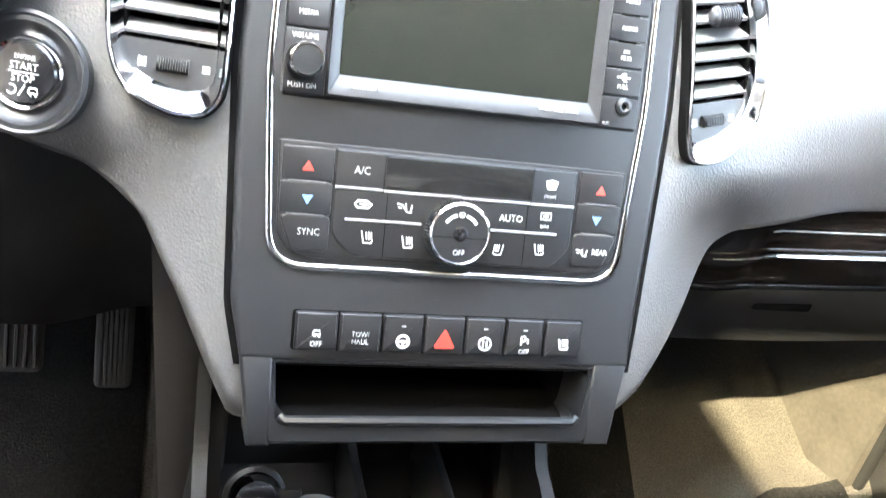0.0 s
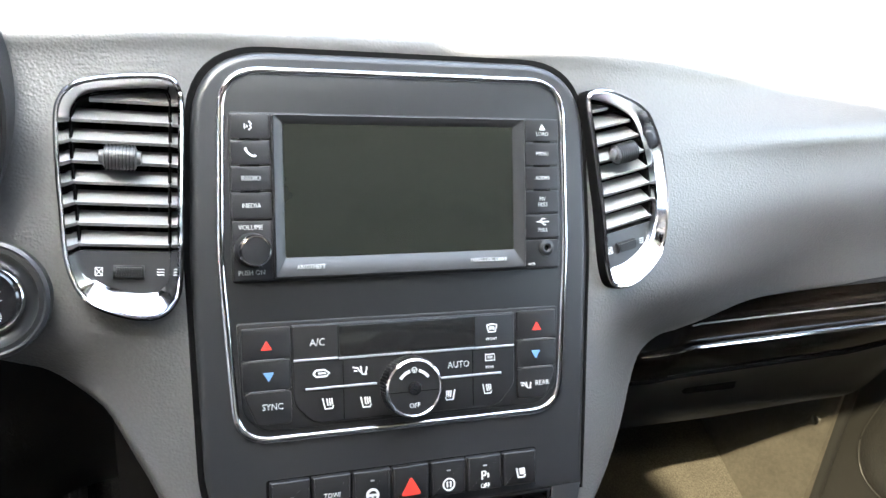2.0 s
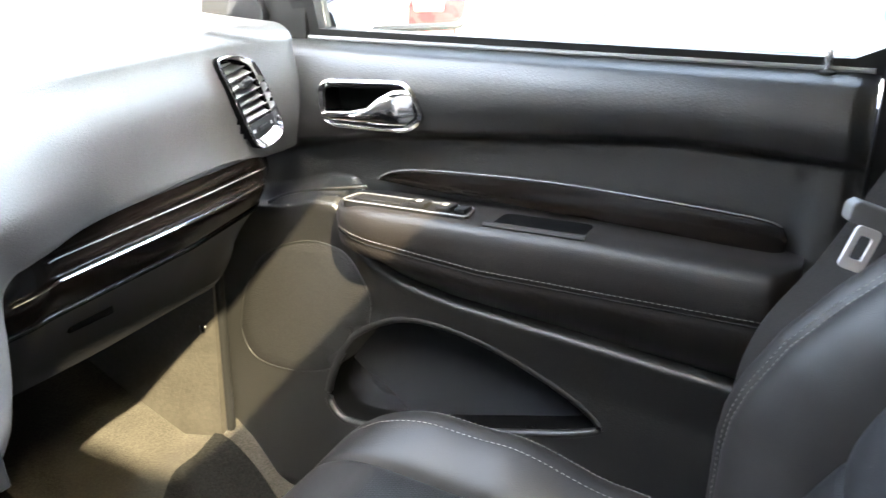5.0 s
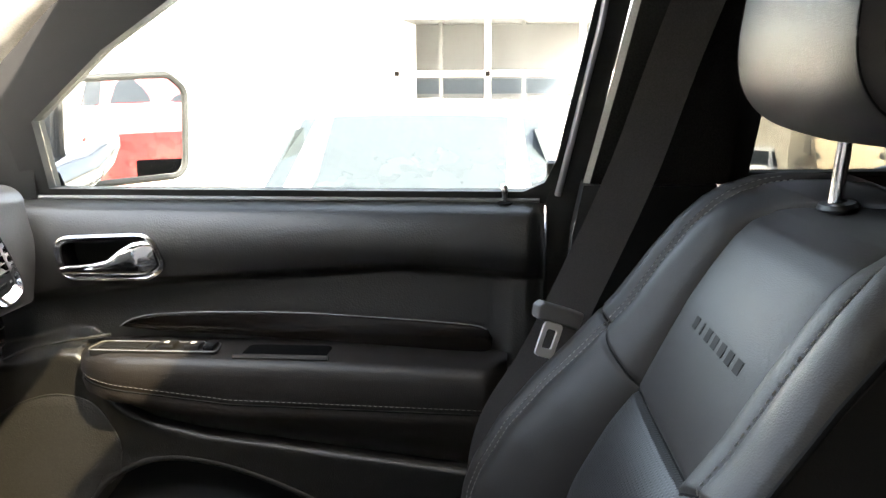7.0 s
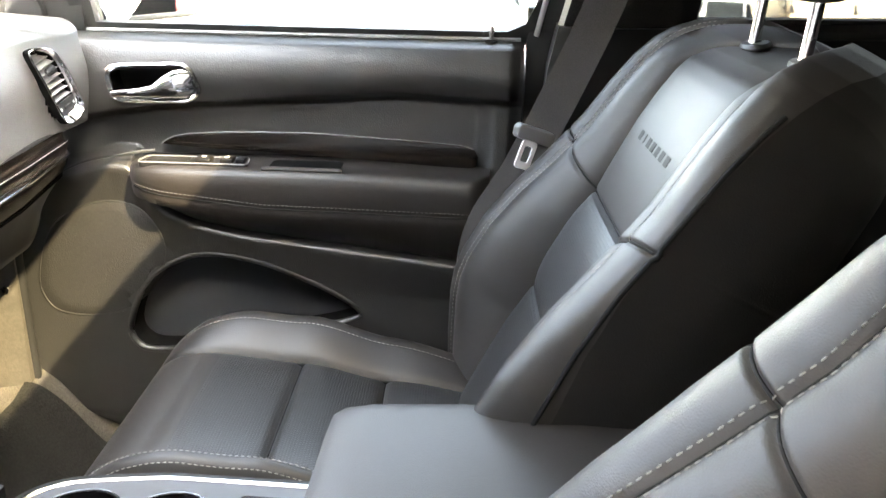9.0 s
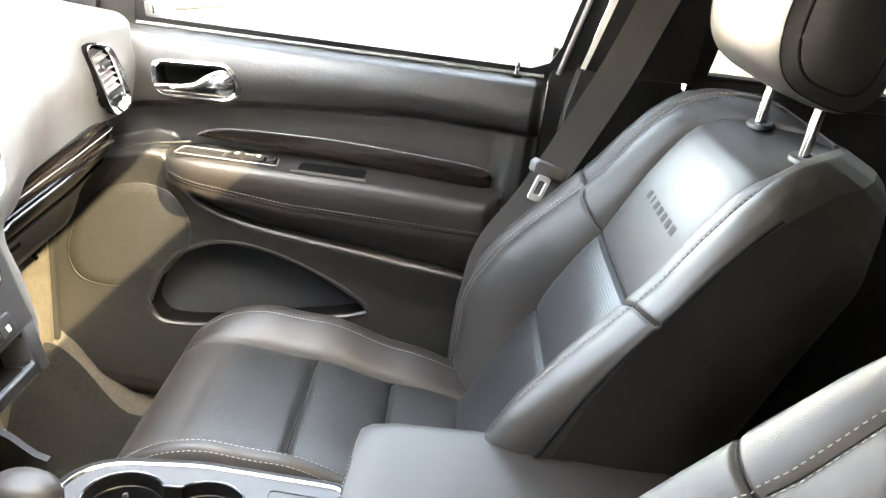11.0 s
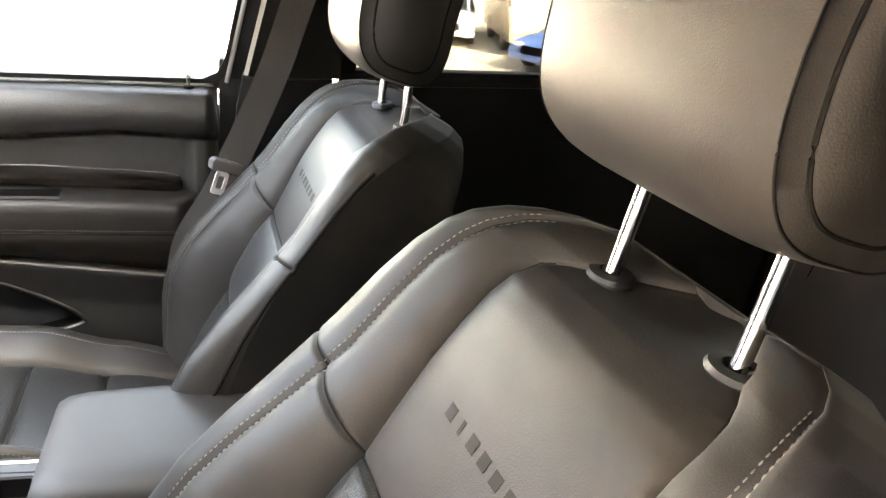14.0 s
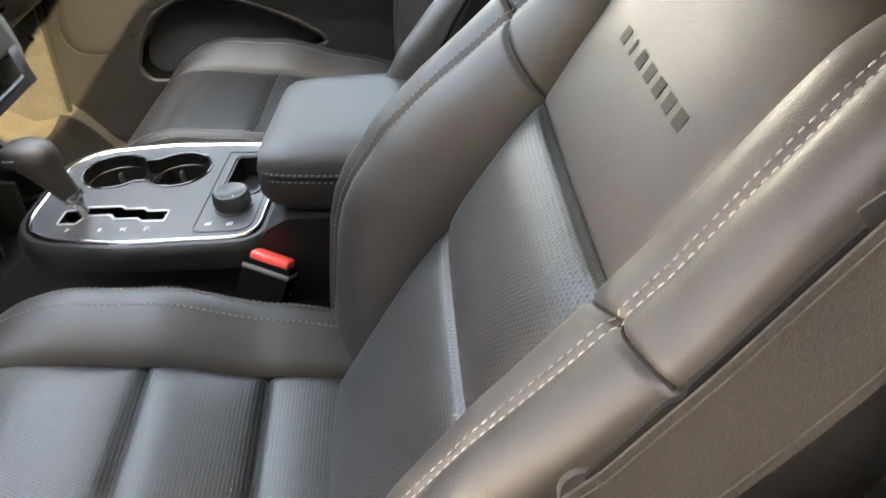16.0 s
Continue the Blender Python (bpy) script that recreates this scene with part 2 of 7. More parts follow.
def spline(pts, n, closed=False):
    """A smooth line through points."""
    pts = [Vector(p) for p in pts]
    k = len(pts)
    out = []
    for s in range(n if closed else n + 1):
        u = s / n * (k if closed else k - 1)
        i = min(int(u), (k if closed else k - 1) - (0 if closed else 1)) if not closed else int(u) % k
        f = u - int(u) if closed else u - i
        if closed:
            p = [pts[(i + d) % k] for d in (-1, 0, 1, 2)]
        else:
            p = [pts[min(max(i + d, 0), k - 1)] for d in (-1, 0, 1, 2)]
        out.append(0.5 * (2 * p[1] + (p[2] - p[0]) * f + (2 * p[0] - 5 * p[1] + 4 * p[2] - p[3]) * f * f + (3 * p[1] - p[0] - 3 * p[2] + p[3]) * f ** 3))
    return out


def tube(pts, r, sides=8, closed=False, flat=1.0, up=(0, 0, 1)):
    """A round or flattened bar along points; r may be a list."""
    pts = [Vector(p) for p in pts]
    n = len(pts)
    rings = []
    for i, p in enumerate(pts):
        a = pts[(i - 1) % n] if closed else pts[max(i - 1, 0)]
        b = pts[(i + 1) % n] if closed else pts[min(i + 1, n - 1)]
        d = (b - a).normalized()
        s = d.cross(Vector(up))
        s = s.normalized() if s.length > 1e-5 else d.orthogonal().normalized()
        t = s.cross(d).normalized()
        rr = r[i] if isinstance(r, (list, tuple)) else r
        rings.append([p + rr * (math.cos(k * 2 * math.pi / sides) * s + flat * math.sin(k * 2 * math.pi / sides) * t) for k in range(sides)])
    if closed:
        rings.append(rings[0])
    bm = loft(rings, True, not closed)
    if closed:
        bmesh.ops.remove_doubles(bm, verts=bm.verts, dist=1e-6)
    return bm


def rounded(pts, radii, seg=6):
    """An outline (x, y) with its corners rounded."""
    out = []
    n = len(pts)
    rs = radii if isinstance(radii, (list, tuple)) else [radii] * n
    for i in range(n):
        p, a, b = Vector(pts[i]), Vector(pts[i - 1]), Vector(pts[(i + 1) % n])
        r = rs[i]
        if r <= 0:
            out.append(p)
            continue
        da, db = (a - p).normalized(), (b - p).normalized()
        half = math.acos(max(-1, min(1, da.dot(db)))) / 2
        cut = min(r / math.tan(half), (a - p).length * 0.48, (b - p).length * 0.48)
        p0, p1 = p + da * cut, p + db * cut
        for k in range(seg + 1):
            u = k / seg
            out.append((1 - u) ** 2 * p0 + 2 * u * (1 - u) * p + u * u * p1)
    return out


def rect(x0, x1, y0, y1, r=0.003, seg=5):
    return rounded([(x0, y0), (x1, y0), (x1, y1), (x0, y1)], r, seg)


def inset(outline, d):
    n = len(outline)
    out = []
    area = sum(outline[i].x * outline[(i + 1) % n].y - outline[(i + 1) % n].x * outline[i].y for i in range(n))
    sg = 1 if area > 0 else -1
    for i in range(n):
        a, p, b = outline[i - 1], outline[i], outline[(i + 1) % n]
        e = (b - a)
        e = e.normalized() if e.length > 1e-9 else Vector((1, 0))
        out.append(p + sg * d * Vector((-e.y, e.x)))
    return out


def slab(outline, z0, z1, edge=0.0, seg=3):
    """A plate with the outline (x, y) from z0 to z1, its upper edge rounded."""
    o = [Vector(p) for p in outline]
    rings = [[V3(p.x, p.y, z0) for p in o]]
    if edge:
        for k in range(seg + 1):
            th = k / seg * math.pi / 2
            q = inset(o, edge * (1 - math.cos(th)))
            rings.append([V3(p.x, p.y, z1 - edge + edge * math.sin(th)) for p in q])
    else:
        rings.append([V3(p.x, p.y, z1) for p in o])
    return loft(rings)


def frame_ring(outer, inner, z0, z1, z_in=None, edge=0.001):
    """A flat ring between two outlines of equal count, with thickness; z_in: the height of its inner rim."""
    zi = z1 if z_in is None else z_in
    rings = [[V3(p.x, p.y, z0) for p in outer], [V3(p.x, p.y, z1 - edge) for p in outer],
             [V3(*(q + (i - q).normalized() * edge), z1) for q, i in zip(outer, inner)],
             [V3(*(i + (q - i).normalized() * edge), zi) for q, i in zip(outer, inner)],
             [V3(p.x, p.y, zi - edge) for p in inner], [V3(p.x, p.y, z0) for p in inner]]
    bm = loft(rings + [rings[0]], True, False)
    bmesh.ops.remove_doubles(bm, verts=bm.verts, dist=1e-7)
    return bm


def turned(profile, n=40):
    """A body of revolution about z from (radius, z) pairs."""
    rings = [[V3(max(r, 1e-5) * math.cos(a * 2 * math.pi / n), max(r, 1e-5) * math.sin(a * 2 * math.pi / n), z) for a in range(n)] for r, z in profile]
    if profile[0][0] > 1e-4 and profile[-1][0] > 1e-4:
        bm = loft(rings + [rings[0]], True, False)
        bmesh.ops.remove_doubles(bm, verts=bm.verts, dist=1e-7)
        return bm
    return loft(rings)


def lettering(text, size, depth=0.0003, align="CENTER", squash=1.0):
    cu = bpy.data.curves.new("letters", "FONT")
    cu.body, cu.size, cu.align_x, cu.align_y = text, size, align, "CENTER"
    cu.extrude, cu.resolution_u, cu.offset = depth, 2, -0.012 * size
    ob = new("letters", cu)
    me = bpy.data.meshes.new_from_object(ob.evaluated_get(bpy.context.evaluated_depsgraph_get()))
    bpy.data.objects.remove(ob)
    me.transform(Matrix.Diagonal((squash, 1, 1, 1)))
    me.materials.clear()
    return me


def legend(text, x, y, z, size, mat, parent, align="CENTER", squash=0.9):
    me = lettering(text, size, align=align, squash=squash)
    me.transform(Matrix.Translation((x, y, z)))
    return part("legend", me, mat, parent)


def ribbons(lines, width, z0, z1):
    """Flat strokes along polylines in the plane (x, y)."""
    bms = []
    for line in lines:
        p = [Vector((*q, 0)) for q in line]
        rings = []
        for i, c in enumerate(p):
            d = (p[min(i + 1, len(p) - 1)] - p[max(i - 1, 0)]).normalized()
            s = V3(-d.y, d.x, 0) * width / 2
            rings.append([c - s + V3(0, 0, z0), c + s + V3(0, 0, z0), c + s + V3(0, 0, z1), c - s + V3(0, 0, z1)])
        bms.append(loft(rings))
    return joined(*bms)


def stitches(pts, parent, mat, up, length=0.0042, gap=0.0024, r=0.00075, name="stitching"):
    """Short threads in a row along a line of (point, normal) pairs."""
    P = [Vector(p) for p, _ in pts]
    N = [Vector(n) for _, n in pts]
    acc = [0.0]
    for a, b in zip(P, P[1:]):
        acc.append(acc[-1] + (b - a).length)
    verts, faces = [], []

    def at(s):
        for i in range(len(P) - 1):
            if acc[i + 1] >= s:
                f = (s - acc[i]) / max(acc[i + 1] - acc[i], 1e-9)
                return P[i].lerp(P[i + 1], f), N[i].lerp(N[i + 1], f).normalized()
        return P[-1], N[-1]
    s = 0.0
    while s + length < acc[-1]:
        (a, n), (b, _) = at(s), at(s + length)
        d = (b - a).normalized()
        t = d.cross(n).normalized()
        base = len(verts)
        for q, k in ((a, 0.45), (a.lerp(b, 0.25), 1.0), (a.lerp(b, 0.75), 1.0), (b, 0.45)):
            verts += [q + t * r * k, q + n * r * 1.1 * k, q - t * r * k, q - n * r * k]
        for g in range(3):
            for e in range(4):
                f = (e + 1) % 4
                faces.append((base + 4 * g + e, base + 4 * g + f, base + 4 * g + 4 + f, base + 4 * g + 4 + e))
        faces += [(base, base + 3, base + 2, base + 1), (base + 12, base + 13, base + 14, base + 15)]
        s += length + gap
    me = bpy.data.meshes.new(name)
    me.from_pydata(verts, [], faces)
    smooth(me, 60)
    ob = part(name, me, mat, parent, "row of short thread stitches")
    if len(faces) // 14 > 200:
        tagged(ob, kind="stuff")
    return ob


def sstep(a, b, x):
    t = min(max((x - a) / (b - a), 0.0), 1.0)
    return t * t * (3 - 2 * t)


def lerp(a, b, t):
    return a + (b - a) * t


def curve(table, x):
    """Smooth steps through (x, value) pairs."""
    if x <= table[0][0]:
        return table[0][1]
    for (a, u), (b, v) in zip(table, table[1:]):
        if x <= b:
            return lerp(u, v, sstep(a, b, x))
    return table[-1][1]


def line(table, x):
    if x <= table[0][0]:
        return table[0][1]
    for (a, u), (b, v) in zip(table, table[1:]):
        if x <= b:
            return lerp(u, v, (x - a) / (b - a))
    return table[-1][1]


# ---- the car's shell ----
FLOOR_Z = -0.08
RECLINE = radians(21.5)
STACK = Matrix(((1, 0, 0, 0), (0, math.sin(RECLINE), -math.cos(RECLINE), 0), (0, math.cos(RECLINE), math.sin(RECLINE), 0.6), (0, 0, 0, 1)))


def stack_y(z):
    return (z - 0.6) * math.tan(RECLINE)


def face_y(z):
    return curve([(0.36, 0.10), (0.50, 0.062), (0.60, 0.052), (0.655, 0.060), (0.70, 0.085)], z)


def dash_y(x, z):
    """The face of the dash: flush with the stack in the middle, set back beside it."""
    a = abs(x)
    near = 0.056 + 0.25 * (z - 0.626)
    low = lerp(stack_y(z) + 0.006, lerp(near, face_y(z), sstep(0.23, 0.36, a)), sstep(0.121, lerp(0.245, 0.20, sstep(0.47, 0.56, z)), a))
    high = lerp(stack_y(z) + 0.005, face_y(z), sstep(0.13, 0.40, a)) + 0.020 * sstep(0.34, 0.52, x) - 0.022 * sstep(0.53, 0.66, x)
    return lerp(low, high, sstep(0.49, 0.57, z))


def dash_bottom(x):
    a = abs(x)
    if x > 0:
        return line([(0.105, 0.405), (0.118, 0.406), (0.139, 0.420), (0.162, 0.446), (0.183, 0.476), (0.198, 0.493), (0.225, 0.505), (0.25, 0.508), (0.45, 0.513), (0.60, 0.518), (0.66, 0.518)], a)
    return line([(0.105, 0.405), (0.118, 0.408), (0.130, 0.430), (0.150, 0.468), (0.172, 0.502), (0.205, 0.522), (0.245, 0.533), (0.32, 0.536), (0.45, 0.532), (0.66, 0.520)], a)


def dash_point(x, s):
    """The dashboard's skin: s 0 to 0.6 up the face, to 1 over the top and ahead to the windscreen."""
    zb = dash_bottom(x)
    zt = 0.698 + 0.012 * (1 - sstep(0.10, 0.30, abs(x)))
    zt -= 0.044 * sstep(0.40, 0.66, x)
    if s <= 0.6:
        z = lerp(zb, zt, s / 0.6)
        y = dash_y(x, z)
        if s < 0.05:
            y += 0.02 * (1 - s / 0.05) ** 2
        return V3(x, y, z)
    t = (s - 0.6) / 0.4
    y0 = dash_y(x, zt)
    if t < 0.3:
        th = t / 0.3 * math.pi / 2
        return V3(x, y0 + 0.030 * (1 - math.cos(th)), zt + 0.022 * math.sin(th))
    q = (t - 0.3) / 0.7
    return V3(x, y0 + 0.03 + q * (0.72 - 0.18 * abs(x) ** 2 / 0.5 - y0), zt + 0.022 + 0.030 * q)


# the vents' outer edges in their own planes, from the right side round over the top
VENT_NEAR = [(0.0362, -0.045), (0.0355, 0.0), (0.0347, 0.045), (0.0325, 0.0590), (0.0250, 0.0648), (0.0, 0.0632), (-0.0205, 0.0580), (-0.0295, 0.0465), (-0.0300, 0.025), (-0.0268, -0.010), (-0.0228, -0.040), (-0.0120, -0.0585), (0.0080, -0.0668), (0.0240, -0.0668), (0.0330, -0.0590)]
VENT_FAR = [(0.0308, 0.011), (0.0285, 0.037), (0.0205, 0.0550), (-0.0020, 0.0692), (-0.0190, 0.0725), (-0.0262, 0.0670), (-0.0272, 0.040), (-0.0300, -0.003), (-0.0342, -0.044), (-0.0290, -0.0582), (-0.0085, -0.0590), (0.0148, -0.0450), (0.0272, -0.0185)]
VENT_END = [(0.0156, 0.018), (0.0112, 0.044), (-0.0055, 0.0595), (-0.0240, 0.0655), (-0.0322, 0.0600), (-0.0312, 0.021), (-0.0300, -0.029), (-0.0250, -0.0448), (-0.0045, -0.0466), (0.0115, -0.038), (0.0152, -0.0174)]
GAUGE = V3(-0.318, 0.080, 0.658)
HOOD = V3(-0.3140, 0.016, 0.678)


def face_matrix(x, y, z, yaw, rec):
    """A frame on the dash face: its z points out at the cabin, its y up along the face."""
    return pose(x, y, z, 0, 0, yaw) @ pose(0, 0, 0, 90 - rec, 0, 0)


VENTS = ((face_matrix(-0.1660, 0.0120, 0.637, -8, 21.5), VENT_NEAR, 0.915), (face_matrix(0.1640, 0.0140, 0.633, 8, 21.5) @ pose(0, 0, 0, 0, 0, 9), VENT_FAR, 0.905), (face_matrix(0.5880, 0.0410, 0.594, -20, 8) @ pose(0, 0, -0.005, 0, 0, 18), VENT_END, 0.72))


def inside(outline, x, y):
    hit = False
    for (ax, ay), (bx, by) in zip(outline, outline[1:] + outline[:1]):
        if (ay > y) != (by > y) and x < (bx - ax) * (y - ay) / (by - ay) + ax:
            hit = not hit
    return hit


def dash_hole(p):
    if abs(p.x) < 0.103 and p.z < 0.462:
        return True
    if (V3(p.x, 0, p.z) - V3(HOOD.x, 0, HOOD.z)).length < 0.096 and p.y < 0.3:
        return True
    for m, edge, k in VENTS:
        q = m.inverted() @ p
        if abs(q.z) < 0.045 and inside([(x * 0.93, y * 0.95) for x, y in edge], q.x, q.y):
            return True
    return False


def build_dashboard():
    d = holder("dashboard", Matrix(), "charcoal grained vinyl dashboard with soft curved top", "dashboard")
    part("upper_pad", sheet(lambda a, b: dash_point(lerp(-0.70, 0.672, a), b), 300, 110, 0.012, (0, 0.9, -0.4), dash_hole), VINYL, d, "grained charcoal vinyl pad")
    # lower knee panel on the steering side
    part("knee_panel", sheet(lambda a, b: V3(lerp(-0.70, -0.135 - 0.03 * b, a), 0.055 + 0.045 * b ** 2 + 0.03 * sstep(0.85, 1, a) * b, lerp(dash_bottom(lerp(-0.70, -0.15, a)) - 0.004, 0.36, b)), 40, 14, 0.012, (0, 1, 0)), PLASTIC, d, "dark plastic knee panel")
    part("steering_column_shroud", loft([[V3(-0.40 + r * math.cos(k * math.pi / 12) * 1.2, y, z + r * math.sin(k * math.pi / 12)) for k in range(24)] for y, z, r in ((-0.02, 0.50, 0.045), (0.05, 0.485, 0.062), (0.12, 0.47, 0.075))]), PLASTIC, d)
    part("tunnel_trim", sheet(lambda a, b: V3(lerp(-0.168, -0.108, a) + 0.018 * b - 0.012 * a * b, 0.062 + 0.010 * a - 0.012 * math.sin(math.pi * a) + 0.035 * b, lerp(0.470, 0.15, b)), 12, 16, 0.012, (0, 1, 0)), KNEE, d, "brown-grey trim beside the console")
    # underside and bulkhead
    part("underside", sheet(lambda a, b: (lambda x: V3(x, lerp(0.135, 0.62, b), lerp(0.365 + 0.10 * max(0.0, (x - 0.24) / 0.42) ** 1.3 * (1 if x > 0.24 else 0), 0.30, b)))(lerp(-0.70, 0.66, a)), 34, 6, 0.01, (0, 0, 1)), PLASTIC, d)
    return d


def build_stack():
    st = holder("centre_stack", STACK, "satin graphite centre stack bezel with chrome trim loop", "control panel")
    up = rounded([(-0.1150, -0.1590), (0.1215, -0.1590), (0.1235, -0.125), (0.1285, 0.0), (0.1240, 0.1190), (-0.1235, 0.1190), (-0.1270, 0.0), (-0.1225, -0.125)],
                 [0, 0, 0.08, 0.3, 0.046, 0.046, 0.3, 0.08], 10)
    part("bezel", slab(up, -0.035, 0.0, 0.005, 5), BEZEL, st, "graphite satin bezel")
    for arm in ([(-0.1085, -0.2075), (-0.0955, -0.2075), (-0.0965, -0.152), (-0.1160, -0.152)], [(0.0975, -0.2075), (0.1155, -0.2075), (0.1222, -0.152), (0.0985, -0.152)]):
        part("bezel_arm", slab([Vector(q) for q in arm], -0.035, -0.0006, 0.0025, 4), BEZEL, st, "lower arm of the bezel beside the shelf")
    # near-black slab under the bezel draws the shade in its gap
    shadow = [Vector((p.x * 1.026, p.y * 1.022 + 0.0008)) for p in up]
    part("gap_shade", slab(shadow, -0.03, -0.0038, 0.001), HOLE, st, "dark strip for the shaded gap around the bezel")
    trim = rounded([(-0.1035, -0.1040), (0.1035, -0.1045), (0.1100, 0.0), (0.1080, 0.1078), (-0.1080, 0.1078), (-0.1108, 0.0)], [0.021, 0.021, 0.35, 0.024, 0.024, 0.35], 10)
    part("inner_panel", slab(inset(trim, 0.0012), -0.002, 0.0010, 0.0006), SATIN, st, "satin black panel")
    part("chrome_trim", tube([V3(p.x, p.y, 0.0003) for p in trim], 0.0024, 10, True, 1.0), CHROME, st, "thin polished chrome loop")
    # lower shelf opening
    o = rounded([(-0.0985, -0.2075), (0.1005, -0.2075), (0.1005, -0.157), (-0.0985, -0.157)], [0.004, 0.004, 0, 0], 8)
    i = rounded([(-0.0925, -0.1940), (0.0925, -0.1940), (0.0970, -0.1600), (-0.0950, -0.1600)], [0.010, 0.010, 0, 0], 8)
    part("shelf_frame", frame_ring(o, i, -0.035, -0.001, None, 0.003), SATIN, st, "black frame of the open shelf")
    # shelf's inner faces are near-black: the recess shade is in their colour
    part("shelf_floor", sheet(lambda a, b: V3(lerp(-0.096, 0.096, a), lerp(-0.1945, -0.186, b), lerp(-0.004, -0.10, b)), 8, 4, 0.002, (0, -1, 0)), HOLE, st, "empty shelf, its shade put in as black")
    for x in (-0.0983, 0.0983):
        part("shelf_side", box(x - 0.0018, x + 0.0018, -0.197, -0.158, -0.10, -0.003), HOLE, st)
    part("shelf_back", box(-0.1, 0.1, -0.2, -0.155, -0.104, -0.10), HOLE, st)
    part("shelf_roof", box(-0.096, 0.096, -0.1600, -0.1570, -0.10, -0.036), SATIN, st)
    part("shelf_lip", tube([V3(-0.0905, -0.1905, -0.002), V3(-0.088, -0.1925, 0.0), V3(0.088, -0.1925, 0.0), V3(0.0905, -0.1905, -0.002)], 0.0030, 8), SATIN, st, "rounded lip of the shelf")
    return st


ICON_SEAT = [[(-0.5, 0.6), (-0.25, -0.5), (0.5, -0.5), (0.62, -0.2)], [(-0.05, 0.55), (0.05, -0.2)], [(0.2, 0.55), (0.3, -0.2)], [(0.45, 0.55), (0.5, -0.1)]]
ICON_FLOW = [[(-0.7, 0.45), (-0.2, 0.35), (0.1, -0.1)], [(-0.6, 0.1), (-0.25, 0.05)], [(0.1, 0.5), (0.25, -0.3), (0.75, -0.3)], [(0.75, 0.4), (0.6, -0.3)]]
ICON_LOOP = [[(-0.7, 0.0), (-0.45, 0.28), (0.3, 0.28), (0.7, 0.0), (0.45, -0.28), (-0.45, -0.28), (-0.7, 0.0)], [(-0.3, 0.0), (0.4, 0.0)]]
ICON_DEMIST = [[(-0.7, 0.5), (-0.45, -0.35), (0.45, -0.35), (0.7, 0.5), (0.0, 0.65), (-0.7, 0.5)], [(-0.25, -0.1), (-0.25, 0.35)], [(0.0, -0.1), (0.0, 0.4)], [(0.25, -0.1), (0.25, 0.35)]]
ICON_RECT = [[(-0.65, 0.45), (0.65, 0.45), (0.65, -0.35), (-0.65, -0.35), (-0.65, 0.45)], [(-0.25, -0.1), (-0.25, 0.25)], [(0.0, -0.1), (0.0, 0.25)], [(0.25, -0.1), (0.25, 0.25)]]
ICON_WHEEL = [[(0.6 * math.cos(k * math.pi / 8), 0.6 * math.sin(k * math.pi / 8)) for k in range(17)], [(-0.5, 0.0), (0.5, 0.0)], [(0.0, 0.0), (0.0, -0.5)]]
ICON_BRAKE = [[(0.6 * math.cos(k * math.pi / 8), 0.6 * math.sin(k * math.pi / 8)) for k in range(17)], [(-0.18, 0.3), (-0.18, -0.3)], [(0.18, 0.3), (0.18, -0.3)]]
ICON_CAR = [[(-0.6, -0.2), (-0.4, 0.4), (0.4, 0.4), (0.6, -0.2), (-0.6, -0.2)], [(-0.4, -0.35), (-0.1, -0.6)], [(0.2, -0.35), (0.5, -0.6)]]
ICON_PHONE = [[(-0.6, 0.4), (-0.35, 0.05), (0.05, -0.3), (0.5, -0.45)], [(-0.65, 0.5), (-0.4, 0.4)], [(0.45, -0.3), (0.65, -0.45)]]
ICON_VOICE = [[(0.0, 0.6), (0.3, 0.3), (0.15, 0.05), (0.3, -0.15), (0.0, -0.5)], [(-0.5, 0.3), (-0.55, 0.0), (-0.5, -0.3)], [(-0.25, 0.15), (-0.25, -0.15)]]
ICON_FORK = [[(-0.8, 0.0), (0.8, 0.0)], [(-0.4, 0.0), (-0.1, 0.35), (0.3, 0.35)], [(-0.2, 0.0), (0.1, -0.35), (0.4, -0.35)]]


def icon(lines, x, y, z, size, parent, mat=None, width=0.16):
    bm = ribbons([[(x + size * a, y + size * b) for a, b in l] for l in lines], size * width, z, z + 0.0003)
    return part("legend", bm, mat or WHITE, parent)


def triangle(x, y, z, size, up, parent, mat):
    s = 1 if up else -1
    o = rounded([(x - size * 0.55 * s, y - size * 0.42 * s), (x + size * 0.55 * s, y - size * 0.42 * s), (x, y + size * 0.5 * s)], size * 0.06, 2)
    return part("legend", slab(o, z, z + 0.0003), mat, parent)


def plate(x0, x1, y0, y1, z0, z1, r=0.0015, edge=0.0007):
    return slab(rect(x0, x1, y0, y1, r, 3), z0, z1, edge, 2)


